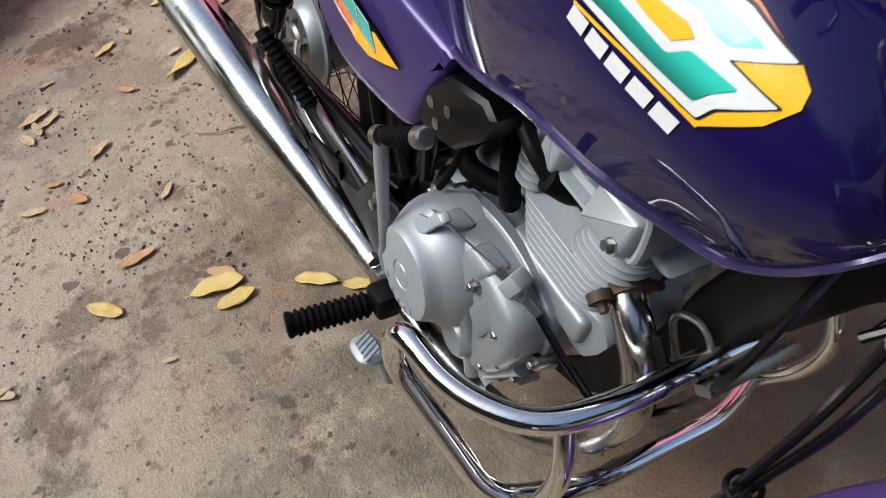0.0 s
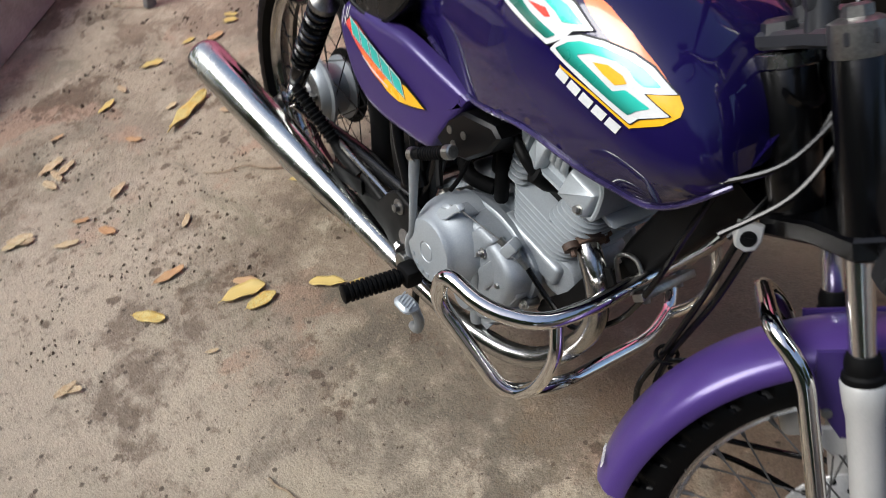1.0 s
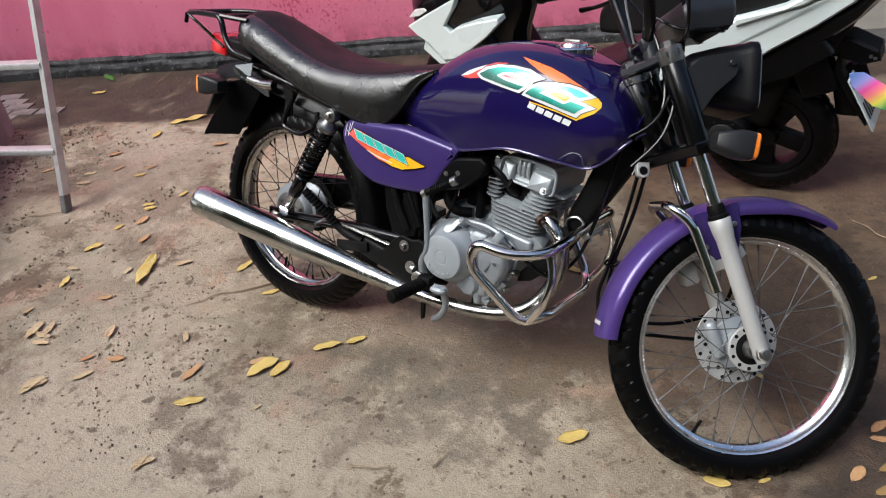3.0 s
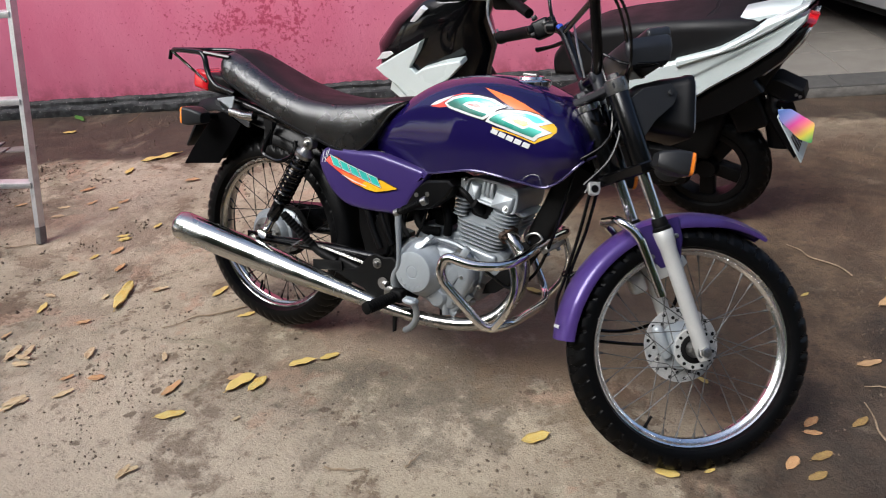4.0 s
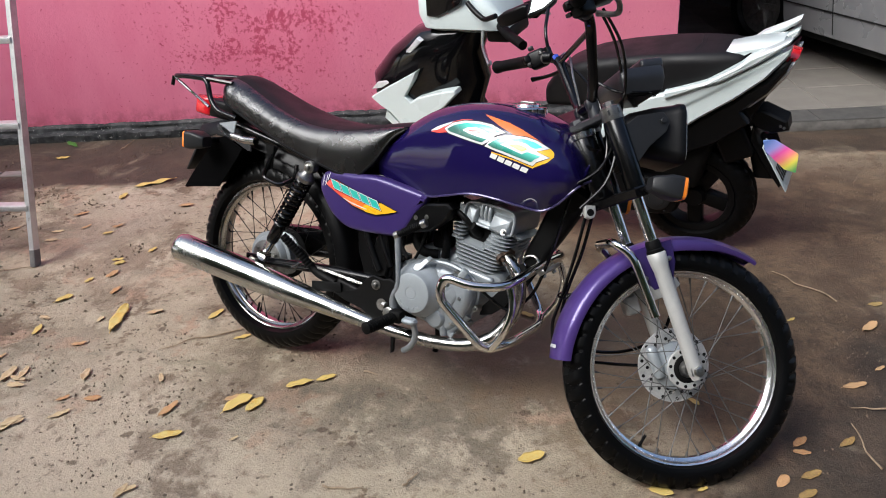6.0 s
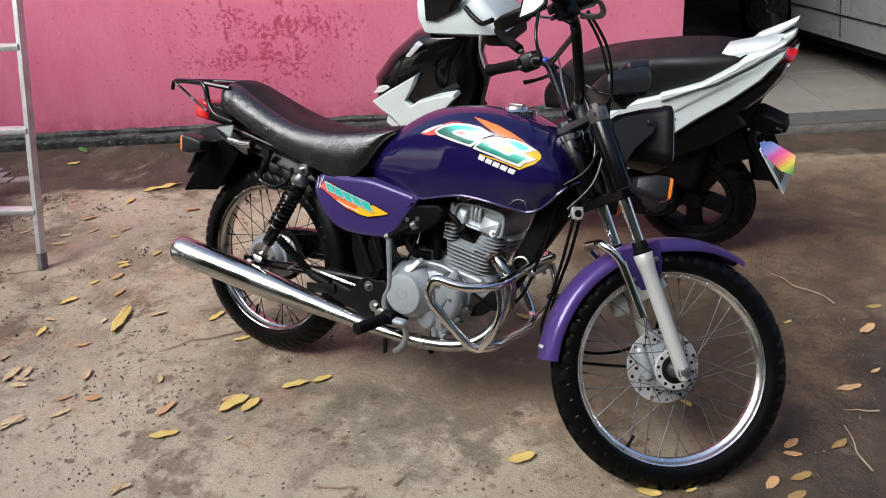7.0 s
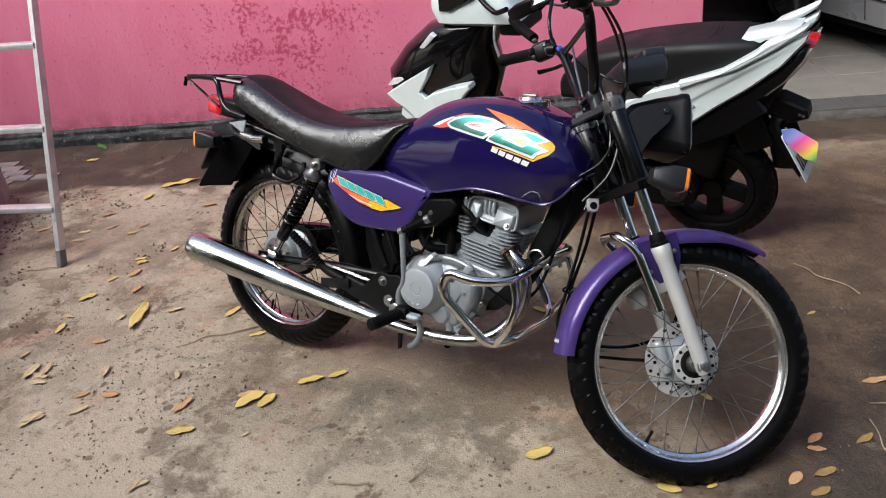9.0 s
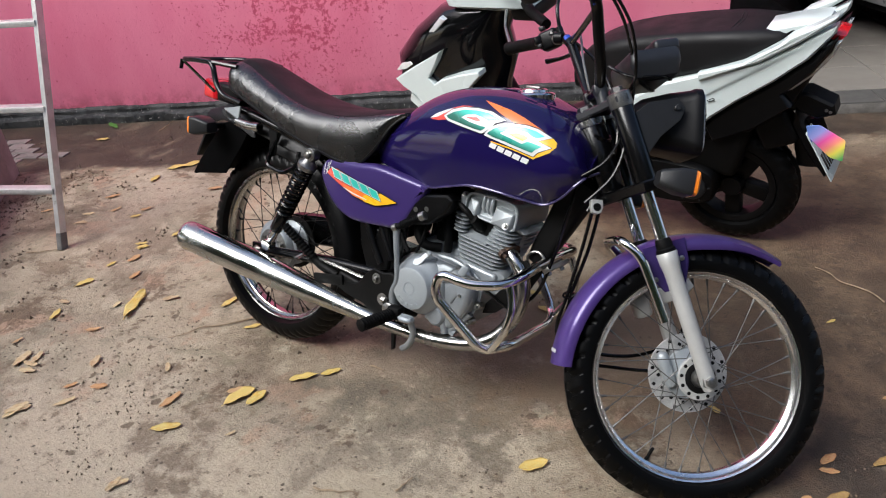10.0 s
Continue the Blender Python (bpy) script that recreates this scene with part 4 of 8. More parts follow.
def build_seat():
    def panel(a, b, thick):
        """The upholstery from station a to station b of the half section."""
        bm = B()
        rings = []
        for i in range(121):
            x = -0.175 + 0.705 * i / 120
            zl, zt, w = S_LOW(x), S_TOP(x), S_WID(x)
            tall = zt - zl
            low = 0.70 - 0.14 * min(1, max(0, (x + 0.05) / 0.30))
            inner = 0.46 + 0.30 * min(1, max(0, (x + 0.10) / 0.40))
            half = [(0, zt), (w * inner * 0.5, zt - 0.001), (w * inner * 0.86, zt - 0.004), (w * inner, zt - 0.009)]
            for k in range(1, 11):
                q = radians(90 * k / 10)
                half.append((w * (inner + (1 - inner) * math.sin(q)), zt - 0.009 - (tall * low - 0.009) * (1 - math.cos(q)) ** 0.9))
            for k in range(1, 7):
                half.append((w * (1 - 0.05 * (k / 6) ** 2), zt - tall * (low + (1 - low) * k / 6)))
            half += [(w * 0.95 - 0.014, zl - 0.003), (0.04, zl + 0.004)]
            out = []
            for k, (p, z) in enumerate(half):
                fold = 0.0
                if 4 < k < 20:
                    fold = 0.0013 * noise.noise((x * 22, z * 22, 2)) + 0.0011 * noise.noise((x * 30 + z * 25, z * 105 - x * 30, 6)) * (1.6 if x < 0.12 else 0.5)
                out.append((p + fold + thick, z + (thick if k < 4 else 0)))
            out = out[a:b]
            if a == 0:
                out += [(p - 0.002, z - 0.006) for p, z in (out[-1],)] + [(0, zt - 0.02)]
                rings.append([Vector((x, -p, z)) for p, z in out] + [Vector((x, p, z)) for p, z in reversed(out[1:-1])])
            else:
                rings.append([Vector((x, -p, z)) for p, z in out] + [Vector((x, p, z)) for p, z in reversed(out)])
        rings_mesh(bm, rings)
        return bm
    seat = part("seat", panel(1, 23, 0.0), VINYL, CG, "long black dual seat with wrinkled glossy vinyl sides", sharp=60)
    part("top_panel", panel(0, 5, 0.0012), MATTE_VINYL, seat, "matte dark brown vinyl seat top", sharp=60)
    bm = B()
    for q in (-1, 1):
        tube(bm, [(x, q * (S_WID(x) * 0.95 + 0.001), S_LOW(x) + 0.001) for x in np.linspace(-0.16, 0.525, 60)], 0.0042, 8)
    part("edge_piping", bm, PLASTIC, seat, "black piped lower seat edge")


build_seat()


# side covers -------------------------------------------------------------
COVER = [(0.267, 0.600), (0.280, 0.640), (0.320, 0.650), (0.40, 0.652), (0.47, 0.655), (0.55, 0.642), (0.628, 0.625), (0.634, 0.612), (0.604, 0.566), (0.572, 0.516), (0.558, 0.500), (0.530, 0.494), (0.470, 0.491), (0.420, 0.490), (0.376, 0.494), (0.335, 0.512), (0.300, 0.545)]


def cover_y(x, z):
    return 0.1355 - 0.9 * (x - 0.45) ** 2 * 0.30 - 0.7 * (z - 0.575) ** 2


def build_side_cover(s):
    poly = [(p.x, p.y) for p in spread([(u, v, 0) for u, v in COVER], 4, closed=True)]
    bm = B()

    def place(u, v, w):
        return Vector((u, s * (cover_y(u, v) + w), v))
    stack(bm, poly, [(0.012, -0.030), (0.0, -0.026), (0.0, -0.008), (0.004, -0.002), (0.009, 0.000), (0.014, 0.0003), (0.018, 0.0004)], place)
    cov = part("side_cover", bm, VIOLET_SHADED, CG, "violet metallic side cover with a multicoloured decal", sharp=50)
    if s > 0:
        return
    decal("decal", [(0.291, 0.611), (0.305, 0.627), (0.334, 0.629), (0.415, 0.605), (0.496, 0.586), (0.551, 0.568), (0.517, 0.556), (0.478, 0.547), (0.445, 0.549), (0.396, 0.560), (0.344, 0.585)], GREY_PLASTIC, cov, 0.0010, cover_y, "dark edge of the cover decal")
    decal("decal", [(0.294, 0.611), (0.308, 0.625), (0.334, 0.626), (0.415, 0.602), (0.470, 0.585), (0.450, 0.560), (0.445, 0.553), (0.396, 0.563), (0.344, 0.587)], PRINT_RED, cov, 0.0014, cover_y, "red to yellow swoosh on the cover")
    decal("decal", [(0.352, 0.590), (0.40, 0.582), (0.455, 0.575), (0.450, 0.552), (0.396, 0.564)], PRINT_ORANGE, cov, 0.0020, cover_y)
    decal("decal", [(0.425, 0.560), (0.450, 0.577), (0.496, 0.584), (0.548, 0.5675), (0.517, 0.558), (0.478, 0.549), (0.445, 0.552)], PRINT_YELLOW, cov, 0.0026, cover_y, "yellow tip of the cover decal")
    letter_bars("lettering_bar", (0.326, 0.6015), (0.500, 0.5605), 0.0245, 5, GREY_PLASTIC, cov, 0.0029, cover_y, -0.022, 0.02)
    letter_bars("lettering_bar", (0.3265, 0.6030), (0.500, 0.5620), 0.0225, 5, PRINT_WHITE, cov, 0.0033, cover_y, -0.021, 0.08)
    letter_bars("lettering_bar", (0.3285, 0.6045), (0.5015, 0.5637), 0.0190, 5, TEAL_PLAIN, cov, 0.0037, cover_y, -0.019, 0.20)
    band("decal", [(0.362, 0.580), (0.40, 0.569), (0.447, 0.560)], [0.002, 0.004, 0.002], PRINT_WHITE, cov, 0.0029, cover_y)
    for a, b in (((0.281, 0.604), (0.287, 0.637)), ((0.287, 0.620), (0.298, 0.612)), ((0.292, 0.606), (0.299, 0.640)), ((0.300, 0.622), (0.308, 0.646))):
        u, v = Vector(a), Vector(b)
        n = Vector((-(v - u).y, (v - u).x)).normalized() * 0.0011
        decal("scratch_bar", [tuple(u - n), tuple(v - n), tuple(v + n), tuple(u + n)], PRINT_WHITE, cov, 0.0016, cover_y)


build_side_cover(-1)
build_side_cover(1)


# frame and rear end --------------------------------------------------------
def build_frame():
    bm = B()
    tube(bm, [(1.035, 0, 0.80), (0.99, 0, 0.70)], 0.03, 16)
    tube(bm, spread([(1.03, 0, 0.76), (0.85, 0, 0.73), (0.60, 0, 0.68), (0.42, 0, 0.63)], 5), 0.020, 12)
    for s in (-1, 1):
        tube(bm, fillet([(0.55, s * 0.07, 0.63), (0.53, s * 0.085, 0.45), (0.50, s * 0.09, 0.33), (0.56, s * 0.09, 0.25)], 0.05), 0.015, 10)
        tube(bm, fillet([(0.56, s * 0.06, 0.64), (0.25, s * 0.085, 0.66), (-0.13, s * 0.085, 0.745)], 0.05), 0.013, 10)
        tube(bm, fillet([(0.51, s * 0.085, 0.42), (0.22, s * 0.09, 0.655)], 0.05), 0.012, 10)
    frame_ob = part("frame", bm, BLACK, CG, "black tubular steel frame")
    # down tube pressing with its boxed foot
    bm = B()
    rings = []
    for t, (x, z, a, b) in enumerate([(1.02, 0.68, 0.050, 0.034), (0.985, 0.622, 0.040, 0.031), (0.95, 0.550, 0.034, 0.028), (0.92, 0.495, 0.030, 0.026), (0.905, 0.462, 0.026, 0.024)]):
        rings.append([Vector((x + u * 0.92, v, z - u * 0.38)) for u, v in rounded(2 * a, 2 * b, 0.016)])
    rings_mesh(bm, rings)
    part("down_tube", bm, BLACK_DULL, CG, "black pressed down tube")
    bm = B()
    slab(bm, [(0.905, 0.475), (0.922, 0.455), (0.892, 0.400), (0.862, 0.345), (0.828, 0.316), (0.790, 0.306), (0.795, 0.332), (0.842, 0.385), (0.880, 0.462)], -0.062, -0.056, 0.001)
    slab(bm, [(0.905, 0.475), (0.922, 0.455), (0.890, 0.400), (0.858, 0.345), (0.822, 0.296), (0.805, 0.316), (0.842, 0.392), (0.880, 0.462)], 0.040, 0.045, 0.001)
    part("engine_hanger", bm, BLACK_DULL, CG)
    # foot rest plate and swing arm
    bm = B()
    slab(bm, [(0.335, 0.292), (0.36, 0.302), (0.42, 0.318), (0.452, 0.356), (0.478, 0.372), (0.51, 0.366), (0.535, 0.372), (0.560, 0.36), (0.565, 0.29), (0.52, 0.240), (0.48, 0.236), (0.44, 0.262), (0.38, 0.275)], -0.132, -0.120, 0.003)
    plate = part("foot_rest_plate", bm, BLACK_DULL, CG, "black pressed foot rest plate")
    bm = B()
    bolt(bm, (0.489, -0.134, 0.346), (0, -1, 0), 0.008, 0.009)
    lathe(bm, [(0, 0.015), (0.003, 0.015), (0.004, 0.012)], (0.489, -0.131, 0.346), (0, -1, 0), 24)
    part("pivot_nut", bm, DULL, plate, "zinc swing arm pivot nut")
    bm = B()
    lathe(bm, [(0, 0.0175), (0.0015, 0.0175)], (0.512, -0.1325, 0.292), (0, -1, 0), 20)
    part("plate_hole", bm, MORTAR, plate)
    bm = B()
    for s in (-1, 1):
        tube(bm, fillet([(0.49, s * 0.095, 0.348), (0.30, s * 0.098, 0.345), (0.02, s * 0.096, 0.322)], 0.06), [0.018, 0.017, 0.015], 12)
        slab(bm, [(-0.045, 0.305), (-0.045, 0.337), (0.04, 0.342), (0.06, 0.330), (0.05, 0.304)], s * 0.096 - 0.005, s * 0.096 + 0.005, 0.002)
    tube(bm, [(0.42, -0.095, 0.346), (0.42, 0.095, 0.346)], 0.016, 10)
    part("swing_arm", bm, BLACK, CG, "black tubular swing arm")
    bm = B()
    rings = []
    for x, z0, z1 in ((-0.03, 0.36, 0.405), (0.10, 0.392, 0.418), (0.3, 0.385, 0.41), (0.46, 0.36, 0.39)):
        rings.append([Vector((x, 0.06, z0)), Vector((x, 0.06, z1)), Vector((x, 0.10, z1)), Vector((x, 0.105, z0 - 0.06)), Vector((x, 0.09, z0 - 0.06))])
    rings_mesh(bm, rings)
    part("chain_guard", bm, BLACK, CG)
    bm = B()
    tube(bm, fillet([(0.16, -0.112, 0.33), (0.20, -0.115, 0.352), (0.30, -0.125, 0.352), (0.46, -0.125, 0.335)], 0.02), 0.006, 8)
    part("brake_rod", bm, CHROME_OLD, CG, "thin rear brake rod")


build_frame()


def build_inner_fender():
    """The black front half of the rear mudguard, between tyre and engine."""
    bm = B()
    rings = []
    for i in range(25):
        a = radians(-14 + 104 * i / 24)
        r = 0.338 + 0.006 * (i / 24)
        prof = [(-0.072, -0.040), (-0.070, -0.008), (-0.055, 0.004), (0, 0.008), (0.055, 0.004), (0.070, -0.008), (0.072, -0.040)]
        out = [Vector(((r + q) * math.cos(a), y, 0.320 + (r + q) * math.sin(a))) for y, q in prof]
        rings.append(out + [Vector(((r + q - 0.004) * math.cos(a), y * 0.94, 0.320 + (r + q - 0.004) * math.sin(a))) for y, q in reversed(prof)])
    rings_mesh(bm, rings)
    part("inner_fender", bm, PLASTIC, CG, "black inner half of the rear fender", sharp=50)
    bm = B()
    slab(bm, [(0.385, 0.520), (0.450, 0.500), (0.470, 0.440), (0.500, 0.380), (0.470, 0.345), (0.420, 0.352), (0.395, 0.420)], -0.098, -0.080, 0.006)
    tube(bm, spread([(0.425, -0.108, 0.515), (0.450, -0.112, 0.450), (0.485, -0.112, 0.385)], 6), 0.010, 12)
    tube(bm, spread([(0.470, -0.104, 0.505), (0.495, -0.108, 0.450), (0.520, -0.108, 0.400)], 6), 0.008, 12)
    part("splash_guard", bm, PLASTIC, CG, "black splash guard ahead of the rear wheel")


build_inner_fender()


def build_shock(s):
    lo, hi = Vector((0.052, s * 0.122, 0.352)), Vector((0.236, s * 0.128, 0.652))
    d = (hi - lo)
    n = d.length
    d.normalize()
    bm = B()
    lathe(bm, [(0.06, 0.0165), (0.065, 0.019), (0.12, 0.019), (0.125, 0.016), (0.24, 0.010), (n - 0.05, 0.010)], lo, d, 20)
    shock = part("shock_absorber", bm, BLACK, CG, "rear shock absorber with a black coil spring")
    bm = B()
    turns, a0, a1 = 11, 0.125, n - 0.045
    u = d.orthogonal().normalized()
    v = d.cross(u)
    pts = [lo + d * (a0 + (a1 - a0) * i / 220) + 0.0225 * (math.cos(2 * math.pi * turns * i / 220) * u + math.sin(2 * math.pi * turns * i / 220) * v) for i in range(221)]
    tube(bm, pts, 0.0046, 6)
    part("coil_spring", bm, BLACK, shock)
    bm = B()
    lathe(bm, [(n - 0.048, 0.026), (n - 0.046, 0.028), (n - 0.034, 0.028), (n - 0.028, 0.020), (n - 0.016, 0.014)], lo, d, 24)
    lathe(bm, [(-0.014, 0.017), (-0.012, 0.019), (0.012, 0.019), (0.014, 0.017)], hi, (0, 1, 0), 20)
    part("top_eye", bm, DULL, shock, "bare steel top eye")
    bm = B()
    bolt(bm, hi + Vector((0, s * 0.014, 0)), (0, s, 0), 0.009, 0.010)
    part("dome_nut", bm, STEEL, shock)
    bm = B()
    lathe(bm, [(0.012, 0.012), (0.03, 0.0145), (0.10, 0.0165)], lo, d, 20)
    lathe(bm, [(-0.014, 0.017), (0.014, 0.017)], lo, (0, 1, 0), 20)
    part("lower_fork", bm, CHROME, shock, "chromed lower shock end")


build_shock(-1)
build_shock(1)


def build_tail():
    bm = B()
    rings = []
    for x, z, w, h in ((0.30, 0.60, 0.085, 0.05), (0.12, 0.655, 0.09, 0.045), (-0.05, 0.695, 0.088, 0.035), (-0.20, 0.715, 0.080, 0.03), (-0.30, 0.690, 0.075, 0.03)):
        rings.append([Vector((x, y, z + (h if abs(y) < w * 0.8 else (0.012 if abs(y) < w * 0.98 else -0.012)))) for y in np.linspace(-w, w, 12)] + [Vector((x, y, z + (h if abs(y) < w * 0.8 else 0) - 0.004 - (0.0 if abs(y) < w * 0.8 else 0.012))) for y in np.linspace(w, -w, 12)])
    rings_mesh(bm, rings)
    part("rear_fender", bm, PLASTIC, CG, "black rear fender")
    # boxed mud flap below the tail: two cheeks and a back
    cheek = [(-0.150, 0.700), (-0.074, 0.668), (-0.100, 0.628), (-0.174, 0.534), (-0.334, 0.512), (-0.300, 0.560), (-0.245, 0.625), (-0.190, 0.690)]
    bm = B()
    slab(bm, cheek, -0.094, -0.089, 0.0015)
    slab(bm, cheek, 0.089, 0.094, 0.0015)
    rings_mesh(bm, [[Vector((x, y, z)) for y in (-0.092, 0.092)] + [Vector((x + 0.006, y, z - 0.003)) for y in (0.092, -0.092)] for x, z in ((-0.185, 0.692), (-0.243, 0.627), (-0.298, 0.562), (-0.332, 0.514))])
    part("mud_flap", bm, FLAP, CG, "boxed black plastic mud flap")
    bm = B()
    slab(bm, [(-0.160, 0.736), (-0.138, 0.738), (-0.015, 0.682), (-0.012, 0.668), (-0.028, 0.668), (-0.155, 0.722)], -0.118, -0.113, 0.0015)
    part("tail_strut", bm, METER, CG, "dark grey strut beside the tail")
    bm = B()
    box(bm, (0.010, 0.15, 0.100), pose(-0.342, 0.02, 0.606, 0, 30, 0), 0.004)
    part("number_plate", bm, GREY_PLASTIC, CG, "dark back of the number plate holder")
    bm = B()
    box(bm, (0.070, 0.11, 0.062), pose(-0.292, 0.0, 0.785, 0, 8, 0), 0.012, 3)
    lamp = part("tail_light", bm, RED, CG, "red tail light lens")
    bm = B()
    box(bm, (0.12, 0.10, 0.060), pose(-0.215, 0.0, 0.775, 0, 6, 0), 0.012, 3)
    part("lamp_housing", bm, PLASTIC, lamp, "black tail light housing")
    # carrier
    bm = B()
    loop = fillet([(-0.080, -0.112, 0.762), (-0.165, -0.112, 0.778), (-0.200, -0.108, 0.815), (-0.215, -0.105, 0.874), (-0.318, -0.095, 0.876), (-0.395, -0.080, 0.872), (-0.395, 0.080, 0.872), (-0.318, 0.095, 0.876), (-0.215, 0.105, 0.874), (-0.200, 0.108, 0.815), (-0.165, 0.112, 0.778), (-0.080, 0.112, 0.762)], 0.028)
    tube(bm, loop, 0.0085, 10)
    tube(bm, [(-0.215, -0.105, 0.874), (-0.12, -0.09, 0.866)], 0.0075, 8)
    tube(bm, [(-0.215, 0.105, 0.874), (-0.12, 0.09, 0.866)], 0.0075, 8)
    tube(bm, [(-0.215, -0.104, 0.872), (-0.215, 0.104, 0.872)], 0.007, 8)
    tube(bm, [(-0.395, -0.080, 0.872), (-0.398, -0.084, 0.842)], 0.006, 8)
    rack = part("carrier", bm, BLACK, CG, "black tubular rear carrier and grab rail")
    bm = B()
    tube(bm, [(-0.388, -0.082, 0.868), (-0.205, -0.108, 0.788)], 0.0045, 8)
    part("stay", bm, CHROME, rack, "thin bright stay of the carrier")
    bm = B()
    for k in range(4):
        box(bm, (0.016, 0.10, 0.026), pose(-0.150 + 0.018 * k, -0.01, 0.850 - 0.016 * k, 0, 28, 0), 0.004)
    part("seat_lock_bracket", bm, PLASTIC, CG)
    bm = B()
    slab(bm, [(-0.150, 0.742), (-0.075, 0.755), (-0.085, 0.718), (-0.125, 0.708)], -0.118, -0.114, 0.001)
    part("bracket_plate", bm, ALU_LIGHT, CG, "pale bare bracket below the carrier")
    bm = B()
    tube(bm, fillet([(-0.10, -0.108, 0.706), (-0.04, -0.110, 0.698), (0.00, -0.110, 0.700)], 0.02), 0.014, 10)
    part("seat_rail_end", bm, CHROME_OLD, CG, "worn bright rail end under the seat")
    bm = B()
    tube(bm, fillet([(0.075, -0.10, 0.690), (0.055, -0.118, 0.630), (0.045, -0.125, 0.595), (0.115, -0.128, 0.580), (0.175, -0.126, 0.610), (0.172, -0.118, 0.650)], 0.022), 0.0065, 8)
    part("hand_loop", bm, BLACK, CG, "black wire loop below the seat")
    bm = B()
    slab(bm, [(0.040, 0.70), (0.075, 0.695), (0.068, 0.625), (0.055, 0.620)], -0.112, -0.106, 0.001)
    part("bracket", bm, BLACK_DULL, CG)


build_tail()


def signal(c, front, side, xf=None, tilt=0.0):
    """A turn signal: stalk, wedge body and amber lens facing along front."""
    c = Vector(c)
    f = Vector(front).normalized()
    lat = Vector((0, 1, 0))
    up = f.cross(lat).normalized()
    if up.z < 0:
        up = -up

    def place(u, v, w):
        return c + lat * u + up * v + f * w
    bm = B()
    big, small = rounded(0.066, 0.054, 0.009), rounded(0.040, 0.030, 0.009)
    rings_mesh(bm, [[place(u, v, -0.055) for u, v in small], [place(u, v, -0.050) for u, v in rounded(0.046, 0.036, 0.009)], [place(u, v, -0.012) for u, v in big], [place(u, v, 0.014) for u, v in big]])
    body = part("turn_signal", bm, GREY_PLASTIC, CG, "black wedge turn signal with an amber lens", xf=xf)
    bm = B()
    rings_mesh(bm, [[place(u, v, 0.012) for u, v in rounded(0.064, 0.052, 0.009)], [place(u, v, 0.022) for u, v in rounded(0.064, 0.052, 0.009)], [place(u, v, 0.026) for u, v in rounded(0.056, 0.044, 0.009)]])
    part("amber_lens", bm, ORANGE, body, "amber lens", xf=xf)
    bm = B()
    tube(bm, [place(-side * 0.020, 0, -0.030), place(-side * 0.105, 0, -0.034)], [0.013, 0.010], 12, flat=0.8)
    part("stalk", bm, PLASTIC, body, xf=xf)


signal((-0.217, -0.155, 0.684), (-1, 0, 0.02), -1)
signal((-0.217, 0.155, 0.684), (-1, 0, 0.02), 1)
signal(fk(0.050, -0.185, 0.437), FW - 0.55 * UP, -1, STEER)
signal(fk(0.050, 0.185, 0.437), FW - 0.55 * UP, 1, STEER)


